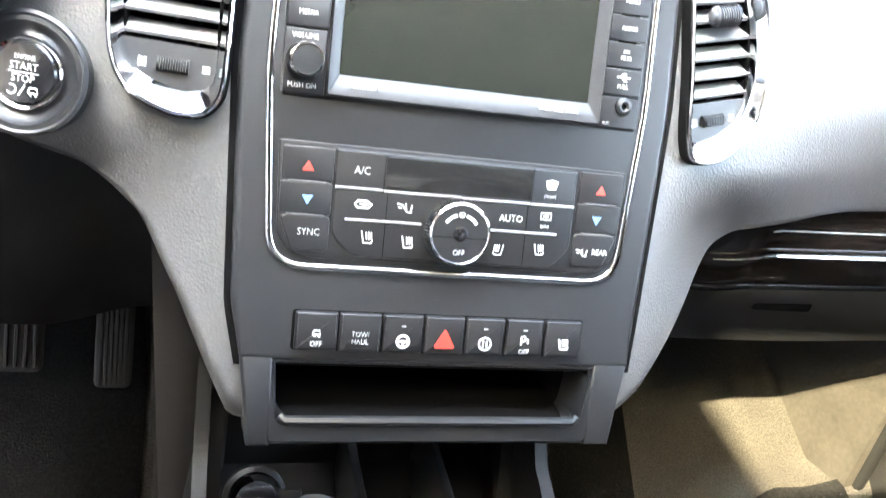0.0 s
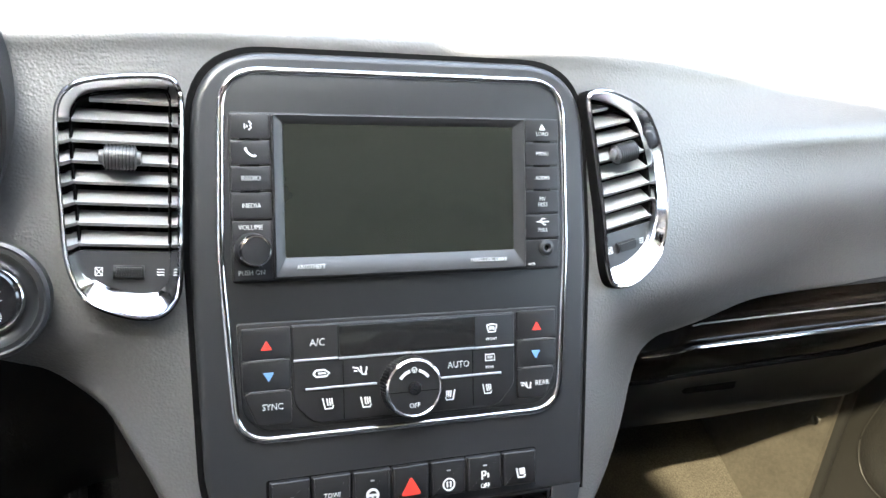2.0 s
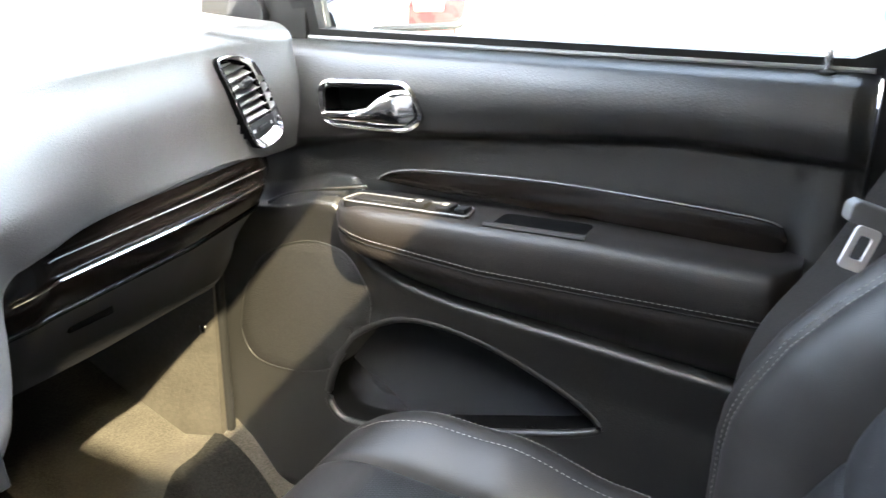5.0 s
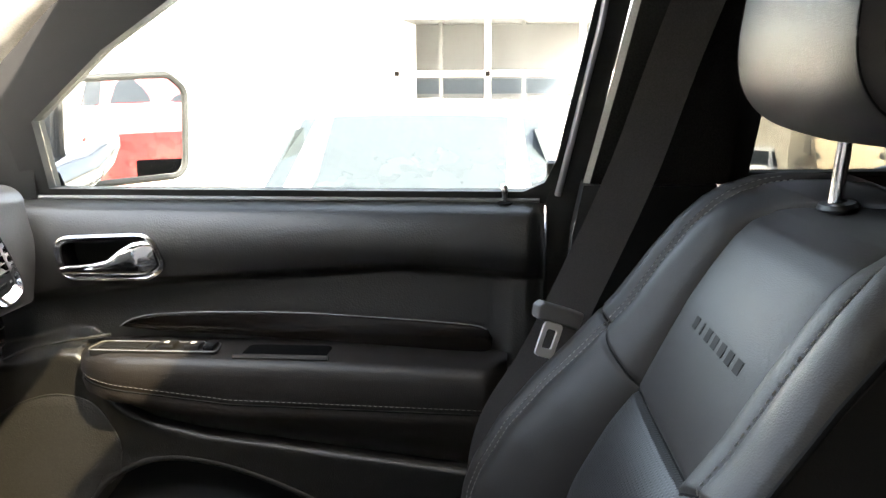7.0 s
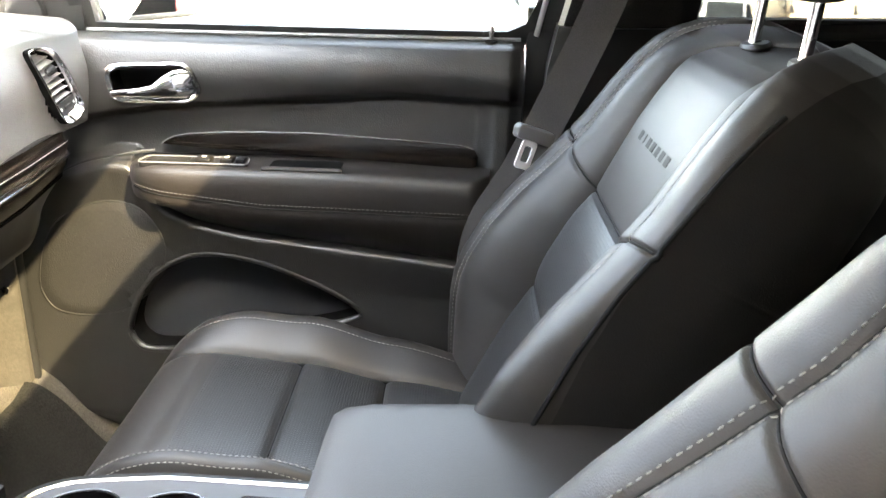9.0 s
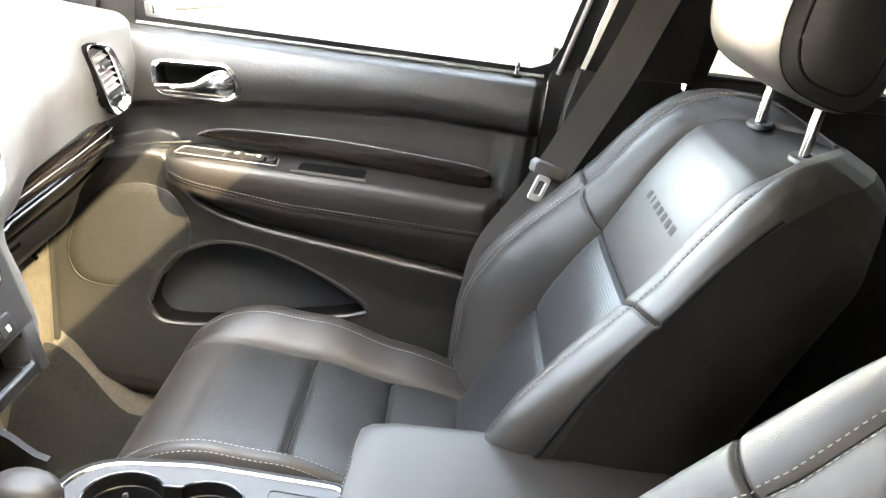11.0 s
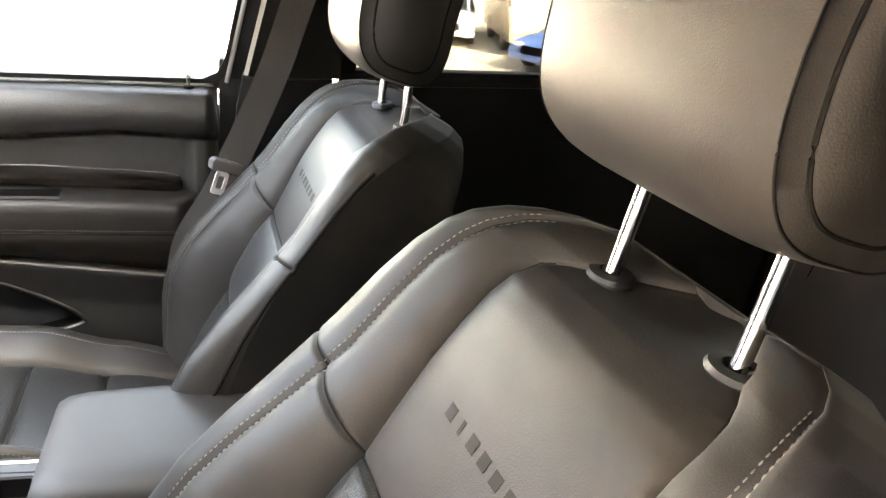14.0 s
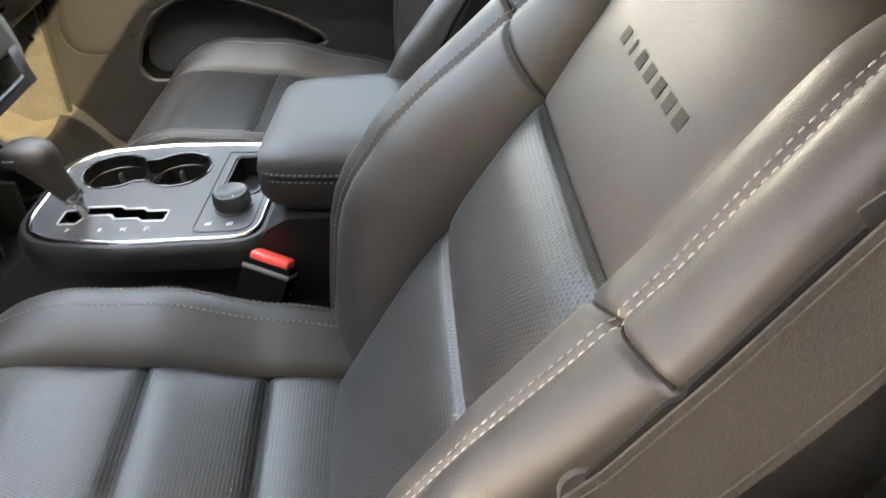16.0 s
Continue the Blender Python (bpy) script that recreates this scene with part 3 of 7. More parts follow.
def build_head_unit():
    h = holder("car_stereo", STACK, "black in-dash navigation radio with dark blank screen", "car radio")
    part("body", slab(rect(-0.1046, 0.1052, -0.0125, 0.0840, 0.003), -0.002, 0.0022, 0.0008), BUTTON, h)
    o, i = rect(-0.0806, 0.0792, -0.0105, 0.0830, 0.0015), rect(-0.0742, 0.0712, 0.0012, 0.0778, 0.0010)
    part("screen_frame", frame_ring(o, i, 0.0015, 0.0060, 0.0040, 0.0008), BEZEL, h, "dark grey screen frame")
    part("screen", slab(i, 0.0015, 0.0036), SCREEN, h, "blank dark screen with faint smudges")
    seps = [0.0835, 0.0687, 0.0540, 0.0393, 0.0233]
    for k in range(4):
        part("button", plate(-0.1040, -0.0815, seps[k + 1] + 0.0004, seps[k] - 0.0004, 0.0015, 0.0040), BUTTON, h)
        if k < 3:
            part("bar", tube([V3(-0.0990, seps[k + 1], 0.0040), V3(-0.0880, seps[k + 1], 0.0040)], 0.0006, 6), GLOSS, h)
    icon(ICON_VOICE, -0.0935, 0.0760, 0.0040, 0.0045, h)
    icon(ICON_PHONE, -0.0930, 0.0612, 0.0040, 0.0048, h, None, 0.24)
    legend("RADIO", -0.0930, 0.0467, 0.0040, 0.0040, WHITE, h)
    legend("MEDIA", -0.0930, 0.0312, 0.0040, 0.0040, WHITE, h)
    part("volume_plate", plate(-0.1040, -0.0815, -0.0115, 0.0228, 0.0012, 0.0032), BUTTON, h)
    legend("VOLUME", -0.0937, 0.0190, 0.0033, 0.0040, WHITE, h)
    legend("PUSH ON", -0.0937, -0.0068, 0.0033, 0.0040, WHITE, h)
    kn = part("volume_knob", moved(turned([(0.0, 0.003), (0.0098, 0.003), (0.0100, 0.006), (0.0094, 0.0075), (0.0088, 0.0160), (0.0082, 0.0172), (0.0, 0.0176)], 36), Matrix.Translation((-0.0937, 0.0062, 0))), SATIN, h, "dark volume knob with chrome rim")
    part("rim", moved(turned([(0.0078, 0.0172), (0.0088, 0.0168), (0.0092, 0.0155), (0.0086, 0.0178), (0.0078, 0.0180)], 36), Matrix.Translation((-0.0937, 0.0062, 0))), CHROME, kn, "chrome ring")
    seps = [0.0838, 0.0691, 0.0538, 0.0385, 0.0233, 0.0072]
    for k, txt in enumerate(("LOAD", "MENU", "AUDIO", "MY\nFILES", "PULL")):
        part("button", plate(0.0800, 0.1040, seps[k + 1] + 0.0004, seps[k] - 0.0004, 0.0015, 0.0040), BUTTON, h)
        if k < 3:
            part("bar", tube([V3(0.0860, seps[k + 1], 0.0040), V3(0.0975, seps[k + 1], 0.0040)], 0.0006, 6), GLOSS, h)
        mid = (seps[k] + seps[k + 1]) / 2
        legend(txt, 0.0922, mid - (0.0024 if txt in ("LOAD", "PULL") else 0), 0.0040, 0.0036, WHITE, h)
    triangle(0.0922, 0.0782, 0.0040, 0.0040, True, h, WHITE)
    icon(ICON_FORK, 0.0922, 0.0182, 0.0040, 0.0055, h)
    part("aux_plate", plate(0.0800, 0.1040, -0.0115, 0.0066, 0.0012, 0.0030), BUTTON, h)
    part("aux_socket", moved(turned([(0.0020, -0.001), (0.0020, 0.0045), (0.0030, 0.0050), (0.0052, 0.0040), (0.0055, 0.0028)], 28), Matrix.Translation((0.0948, 0.0015, 0.0))), SATIN, h, "round audio socket")
    part("aux_hole", moved(turned([(0.0, 0.0030), (0.0021, 0.0030), (0.0021, 0.0034), (0.0, 0.0034)], 20), Matrix.Translation((0.0948, 0.0015, 0))), HOLE, h)
    legend("AUX", 0.0845, -0.0088, 0.0031, 0.0026, WHITE, h)
    legend("ANTITHEFT", -0.0600, -0.0045, 0.0061, 0.0036, WHITE, h)
    legend("HARD DISC DRIVE", 0.0530, -0.0045, 0.0061, 0.0034, WHITE, h)
    return h


def build_climate():
    c = holder("climate_control_panel", STACK, "black climate control panel with round fan knob", "climate control")
    o = rounded([(-0.0900, -0.0988), (0.0900, -0.0995), (0.1010, -0.0880), (0.1030, -0.0368), (-0.1030, -0.0355), (-0.1010, -0.0870)], [0.016, 0.016, 0.012, 0.002, 0.002, 0.012], 6)
    part("panel", slab(o, -0.002, 0.0026, 0.0008), BUTTON, c)
    mid = rounded([(-0.0600, -0.0968), (0.0590, -0.0975), (0.0705, -0.0850), (0.0708, -0.0388), (-0.0722, -0.0380), (-0.0715, -0.0850)], [0.012, 0.012, 0.012, 0.001, 0.001, 0.012], 6)
    part("centre_section", slab(mid, 0.001, 0.0046, 0.0012), BUTTON, c)
    part("display", slab(rect(-0.0440, 0.0425, -0.0578, -0.0400, 0.001), 0.003, 0.0050, 0.0003), LCD, c, "unlit dark display")
    for s in (-1, 1):
        for a, b in ((-0.0385, -0.0570), (-0.0574, -0.0750)):
            part("button", plate(s * 0.0868 - 0.0140, s * 0.0868 + 0.0140, b, a, 0.001, 0.0040), BUTTON, c)
        part("button", slab(rounded([(s * 0.0868 - 0.0140, -0.0754), (s * 0.0868 + 0.0140, -0.0754), (s * 0.0868 + (0.0140 if s < 0 else 0.0060), -0.0950), (s * 0.0868 - (0.0140 if s > 0 else 0.0060), -0.0950)], 0.003, 3), 0.001, 0.0040, 0.0008), BUTTON, c)
        for y in (-0.0572, -0.0752):
            part("bar", tube([V3(s * 0.0868 - 0.0100, y, 0.0040), V3(s * 0.0868 + 0.0100, y, 0.0040)], 0.0006, 6), KNOBGREY, c)
        triangle(s * 0.0868, -0.0488, 0.0041, 0.0060, True, c, RED)
        triangle(s * 0.0860, -0.0668, 0.0041, 0.0058, False, c, BLUE)
    legend("SYNC", -0.0840, -0.0845, 0.0041, 0.0054, WHITE, c)
    legend("REAR", 0.0905, -0.0858, 0.0041, 0.0048, WHITE, c)
    icon(ICON_FLOW, 0.0785, -0.0868, 0.0041, 0.0050, c)
    legend("A/C", -0.0572, -0.0490, 0.0047, 0.0062, WHITE, c)
    icon(ICON_DEMIST, 0.0548, -0.0485, 0.0047, 0.0050, c)
    legend("FRONT", 0.0545, -0.0548, 0.0047, 0.0026, WHITE, c)
    legend("AUTO", 0.0318, -0.0692, 0.0047, 0.0058, WHITE, c)
    icon(ICON_RECT, 0.0533, -0.0665, 0.0047, 0.0048, c)
    legend("REAR", 0.0530, -0.0724, 0.0047, 0.0026, WHITE, c)
    icon(ICON_LOOP, -0.0553, -0.0672, 0.0047, 0.0068, c)
    icon(ICON_FLOW, -0.0320, -0.0680, 0.0047, 0.0060, c, None, 0.13)
    icon(ICON_SEAT, -0.0520, -0.0855, 0.0047, 0.0058, c, None, 0.13)
    icon(ICON_SEAT, -0.0288, -0.0868, 0.0047, 0.0058, c, None, 0.13)
    icon([[(-a, b) for a, b in l] for l in ICON_SEAT], 0.0262, -0.0878, 0.0047, 0.0055, c, None, 0.13)
    icon(ICON_SEAT, 0.0508, -0.0862, 0.0047, 0.0055, c, None, 0.13)
    for a, b, y in ((-0.0715, -0.0452, -0.0588), (-0.0445, 0.0008, -0.0592), (0.0012, 0.0425, -0.0596), (0.0432, 0.0700, -0.0598), (-0.0648, -0.0215, -0.0760), (0.0185, 0.0610, -0.0766)):
        part("silver_line", tube([V3(a, y, 0.0045), V3(b, y, 0.0045)], 0.0008, 6), SILVER, c, "thin silver divider line")
    for x in (-0.0447, 0.0430):
        part("joint", box(x - 0.0002, x + 0.0002, -0.0580, -0.0390, 0.0040, 0.0049), HOLE, c)
    for x in (-0.0420, 0.0415):
        part("joint", box(x - 0.0002, x + 0.0002, -0.0955, -0.0605, 0.0040, 0.00475), HOLE, c)
    T = Matrix.Translation((-0.0012, -0.0790, 0.0)) @ Matrix.Diagonal((0.97, 0.97, 1, 1))
    kn = part("fan_knob", moved(turned([(0.0, 0.003), (0.0182, 0.003), (0.0186, 0.0050), (0.0180, 0.0135), (0.0172, 0.0150), (0.0, 0.0152)], 60), T), BUTTON, c, "round black fan knob")
    part("knurled_ring", joined(*[moved(box(-0.0004, 0.0004, 0.0179, 0.0192, 0.0045, 0.0125, 0.0002, 1), T @ pose(0, 0, 0, 0, 0, k * 6)) for k in range(60)]), SATIN, kn, "knurled edge")
    part("chrome_ring", moved(turned([(0.0176, 0.0138), (0.0184, 0.0140), (0.0183, 0.0153), (0.0172, 0.0160), (0.0166, 0.0153)], 60), T), CHROME, kn, "thin chrome ring")
    part("centre_light", moved(turned([(0.0, 0.0150), (0.0042, 0.0150), (0.0042, 0.0160), (0.0030, 0.0164), (0.0, 0.0158)], 30), T), GLOSS, kn)
    bms = [[(-0.0012 + 0.0108 * math.cos(radians(a)), -0.0790 + 0.0108 * math.sin(radians(a))) for a in range(35, 76, 8)], [(-0.0012 + 0.0108 * math.cos(radians(a)), -0.0790 + 0.0108 * math.sin(radians(a))) for a in range(105, 146, 8)]]
    part("legend", ribbons(bms, 0.0018, 0.0152, 0.0156), WHITE, kn)
    icon(ICON_WHEEL, -0.0012, -0.0680, 0.0152, 0.0026, kn)
    legend("OFF", -0.0012, -0.0895, 0.0153, 0.0044, WHITE, kn)
    part("split", box(-0.0172, 0.0148, -0.0811, -0.0807, 0.0150, 0.01535), HOLE, kn)
    return c


def build_switch_bar():
    b = holder("switch_bar", STACK, "row of seven black rocker switches with white icons", "switch panel")
    part("recess", slab(rect(-0.0882, 0.0872, -0.1512, -0.1282, 0.002), -0.002, 0.0008, 0.0004), HOLE, b)
    w = 0.1736 / 7
    for k in range(7):
        x = -0.0873 + (k + 0.5) * w
        part("switch", slab(rect(x - w / 2 + 0.0006, x + w / 2 - 0.0006, -0.1506, -0.1288, 0.0012, 3), 0.0, 0.0042, 0.0013), BUTTON, b)
        if k in (2, 4, 5):
            part("indicator", plate(x - 0.0013, x + 0.0013, -0.1354, -0.1345, 0.0040, 0.0045, 0.0003, 0.0001), GREYPRINT, b)
        if k == 0:
            icon(ICON_CAR, x, -0.1405, 0.0043, 0.0038, b)
            legend("OFF", x, -0.1468, 0.0043, 0.0044, WHITE, b)
        if k == 1:
            legend("TOW/\nHAUL", x, -0.1428, 0.0043, 0.0042, WHITE, b)
        if k == 2:
            icon(ICON_WHEEL, x, -0.1438, 0.0043, 0.0058, b, None, 0.25)
        if k == 3:
            o = rounded([(x - 0.0068, -0.1472), (x + 0.0068, -0.1472), (x, -0.1355)], 0.0012, 3)
            part("hazard_triangle", slab(o, 0.0040, 0.0047), RED, b, "red hazard triangle")
        if k == 4:
            icon(ICON_BRAKE, x, -0.1438, 0.0043, 0.0062, b)
        if k == 5:
            icon([[(-0.5, -0.6), (-0.5, 0.6), (0.0, 0.6), (0.15, 0.3), (0.0, 0.0), (-0.5, 0.0)], [(0.5, 0.3), (0.5, -0.4)]], x, -0.1412, 0.0043, 0.0042, b, None, 0.25)
            legend("OFF", x, -0.1480, 0.0043, 0.0042, WHITE, b)
        if k == 6:
            icon(ICON_SEAT, x, -0.1428, 0.0043, 0.0056, b, None, 0.22)
    return b


def build_vent(name, m, outline, slats, scale=1.0, label=""):
    """outline: the chrome bezel's outer edge in the vent's plane, about its centre; the tab wheel sits low."""
    v = holder(name, m, label, "air vent", "dashboard air vents")
    o = [Vector((p.x, p.y)) for p in spline([(x, y, 0) for x, y in outline], 84, True)]
    i = inset(o, 0.0075 * scale)
    bottom = min(p.y for p in i)
    i = [Vector((p.x, p.y + 0.0075 * scale * min(p.y / bottom, 1.0) ** 2 if p.y < 0 else p.y)) for p in i]
    deep = -0.0085 * scale
    # near-black ring draws the shade between vent bezel and dash
    part("gap_shade_ring", frame_ring([Vector((p.x * 1.014, p.y * 1.008)) for p in o], inset(o, 0.002), -0.012, 0.0004, -0.002, 0.0004), HOLE, v, "dark strip for the shaded gap around the bezel")
    rim = inset(o, 0.0028 * scale)
    part("bezel", joined(frame_ring(o, rim, -0.010, 0.0030, 0.0022, 0.0010), loft([[V3(p.x, p.y, 0.0020) for p in rim], [V3(*lerp(p, q, 0.45), 0.35 * deep) for p, q in zip(rim, i)], [V3(p.x, p.y, deep) for p in i], [V3(p.x, p.y, deep - 0.012) for p in i]], True, False)), CHROME, v, "bright chrome bezel with a deep sloping rim")
    ys = [p.y for p in i]
    lo, hi = min(ys), max(ys)
    low = lo + 0.205 * (hi - lo)

    def width(y):
        xs = []
        n = len(i)
        for k in range(n):
            a, b = i[k], i[(k + 1) % n]
            if (a.y - y) * (b.y - y) < 0:
                xs.append(lerp(a.x, b.x, (y - a.y) / (b.y - a.y)))
        return (min(xs), max(xs)) if len(xs) > 1 else (0, 0)
    part("duct", slab(inset(o, 0.006), deep - 0.046, deep - 0.034), HOLE, v, "dark duct behind the slats")
    part("duct_wall", frame_ring(inset(o, 0.008), inset(i, 0.0004), deep - 0.036, deep - 0.001, None, 0.0003), HOLE, v)
    fl = [p for p in i if p.y <= low]
    xa, xb = width(low)
    fl = [Vector((p.x, min(p.y, low))) for p in i]
    part("wheel_plate", slab(fl, deep - 0.012, deep), BEZEL, v, "plain plate below the slats")
    step = (hi - low) / slats
    for k in range(slats):
        y = low + (k + 0.55) * step
        a, b = width(min(y, hi - 0.002 * scale))
        if b - a < 0.012 * scale:
            continue
        part("slat", loft([[V3(x, y - 0.34 * step, deep - 0.0014), V3(x, y - 0.20 * step, deep), V3(x, y + 0.42 * step, deep - 0.0100), V3(x, y + 0.20 * step, deep - 0.0130)] for x in (a + 0.0005, b - 0.0005)]), SLAT, v)
    for fx in (0.25, 0.5, 0.75):
        a, b = width(low + 0.5 * (hi - low))
        x = lerp(a, b, fx)
        part("vane", box(x - 0.0006, x + 0.0006, low, hi - 0.006 * scale, deep - 0.032, deep - 0.016), HOLE, v)
    yk = low + (slats // 2 + 0.55) * step
    a, b = width(yk)
    xm = (a + b) / 2
    kw = 0.0115 * scale
    tab = part("tab", loft([[V3(xm + x, yk + h * math.sin(k * math.pi / 8), deep + 0.004 + h * 0.9 * math.cos(k * math.pi / 8)) for k in range(16)]
                            for x, h in ((-kw * 1.05, 0.0030 * scale), (-kw * 1.0, 0.0042 * scale), (-kw * 0.82, 0.0046 * scale), (-kw * 0.75, 0.0066 * scale), (0, 0.0074 * scale), (kw * 0.75, 0.0066 * scale), (kw * 0.82, 0.0046 * scale), (kw * 1.0, 0.0042 * scale), (kw * 1.05, 0.0030 * scale))]), KNOBGREY, v, "grey slider tab")
    for j in range(9):
        part("grip_rib", moved(turned([(0.0071 * scale, -0.0003), (0.0078 * scale, -0.0003), (0.0078 * scale, 0.0003), (0.0071 * scale, 0.0003)], 20), Matrix.Translation((xm + (j - 4) * kw * 0.17, yk, deep + 0.004)) @ pose(0, 0, 0, 0, 90, 0)), SATIN, tab)
    yw = lo + 0.105 * (hi - lo)
    a, b = width(yw)
    xm = (a + b) / 2
    part("thumb_wheel", loft([[V3(xm + x, yw + 0.0042 * scale * math.sin(k * math.pi / 8), deep - 0.0003 + 0.0040 * scale * math.cos(k * math.pi / 8)) for k in range(16)] for x in (-0.0088 * scale, -0.0080 * scale, 0.0080 * scale, 0.0088 * scale)]), RUBBER, v, "ribbed thumb wheel")
    for j in range(-5, 6):
        part("wheel_rib", box(xm + j * 0.0014 * scale - 0.0003, xm + j * 0.0014 * scale + 0.0003, yw - 0.003 * scale, yw + 0.003 * scale, deep + 0.0015, deep + 0.0039), SATIN, v)
    icon([[(-0.5, -0.6), (0.5, -0.6), (0.5, 0.6), (-0.5, 0.6), (-0.5, -0.6)], [(-0.5, -0.6), (0.5, 0.6)], [(-0.5, 0.6), (0.5, -0.6)]], a + 0.006 * scale, yw, deep + 0.0001, 0.0040 * scale, v, None, 0.14)
    icon([[(-0.6, q + 0.1), (-0.2, q), (0.2, q + 0.1), (0.6, q)] for q in (-0.45, 0.0, 0.45)], b - 0.005 * scale, yw, deep + 0.0001, 0.0036 * scale, v, None, 0.18)
    return v




def build_start_button():
    s = holder("start_button", face_matrix(-0.2290, 0.0030, 0.582, -12, 20) @ Matrix.Diagonal((0.91, 0.91, 0.91, 1)), "round black push button for engine start", "push button")
    part("housing", turned([(0.0, -0.02), (0.0330, -0.02), (0.0335, 0.002), (0.0318, 0.0042), (0.0285, 0.0046), (0.0265, 0.0020), (0.0200, -0.0020), (0.0, -0.0020)], 56), SATIN, s, "black ring housing")
    part("trim_ring", turned([(0.0325, 0.0015), (0.0345, 0.0015), (0.0345, 0.0040), (0.0325, 0.0052), (0.0312, 0.0044)], 56), BEZEL, s, "satin ring")
    part("chrome_ring", turned([(0.0176, -0.0020), (0.0205, -0.0020), (0.0205, 0.0020), (0.0192, 0.0034), (0.0178, 0.0024)], 56), CHROME, s, "chrome ring")
    b = part("button", turned([(0.0, -0.002), (0.0176, -0.002), (0.0176, 0.0022), (0.0160, 0.0036), (0.0, 0.0044)], 56), GLOSS, s, "gloss black button")
    legend("ENGINE", 0, 0.0085, 0.0042, 0.0036, WHITE, b)
    legend("START", 0, 0.0035, 0.0045, 0.0058, WHITE, b)
    legend("STOP", 0, -0.0030, 0.0045, 0.0058, WHITE, b)
    part("legend", ribbons([[(-0.0085, 0.0003), (0.0085, 0.0003)]], 0.0005, 0.0044, 0.0048), WHITE, b)
    icon([[(0.6 * math.cos(radians(k)), 0.6 * math.sin(radians(k))) for k in range(-150, 121, 30)]], -0.0055, -0.0095, 0.0042, 0.0042, b)
    icon([[(-0.3, -0.6), (0.3, 0.6)]], 0.0, -0.0095, 0.0042, 0.0050, b)
    icon(ICON_CAR, 0.0060, -0.0092, 0.0042, 0.0045, b)
    return s


def build_gauge():
    g = holder("gauge_cluster", face_matrix(GAUGE.x, GAUGE.y, GAUGE.z, 0, 22), "round white-lettered speedometer in dark hooded surround", "gauge cluster")
    inv = g.matrix_world.inverted()

    def hoop(c, r, n=64):
        return [inv @ (c + V3(r * math.cos(k / n * 2 * math.pi), 0.12 * r * math.sin(k / n * 2 * math.pi), r * math.sin(k / n * 2 * math.pi))) for k in range(n)]
    part("hood", loft([hoop(GAUGE + V3(0, 0.02, 0), 0.086), hoop(GAUGE, 0.088), hoop(GAUGE.lerp(HOOD, 0.6), 0.091), hoop(HOOD, 0.094), hoop(HOOD + V3(0, -0.005, 0), 0.0965), hoop(HOOD + V3(0, -0.004, 0), 0.099), hoop(HOOD + V3(0, 0.010, 0), 0.101), hoop(HOOD + V3(0, 0.16, 0), 0.104)], True, False), PLASTIC, g, "dark hood around the dial")
    part("chrome_ring", turned([(0.080, 0.0), (0.087, 0.0), (0.087, 0.006), (0.083, 0.009), (0.080, 0.006)], 64), CHROME, g, "chrome dial ring")
    d = part("dial", turned([(0.0, -0.004), (0.084, -0.004), (0.084, 0.0), (0.0, 0.0)], 60), HOLE, g, "black dial face")
    for k in range(25):
        a = radians(225 - k * 11.25)
        r0 = 0.067 if k % 3 == 0 else 0.072
        part("tick", ribbons([[(r0 * math.cos(a), r0 * math.sin(a)), (0.078 * math.cos(a), 0.078 * math.sin(a))]], 0.0014, 0.0002, 0.0008), WHITE, d)
    for k, txt in ((18, "180"), (20, "200"), (22, "220")):
        a = radians(225 - k * 11.25)
        legend(txt, 0.056 * math.cos(a), 0.056 * math.sin(a), 0.0005, 0.011, RED if k == 20 else WHITE, d)
    part("needle", box(-0.0015, 0.0015, -0.008, 0.052, 0.004, 0.006, 0.0006), RED, g, "red needle")
    return g


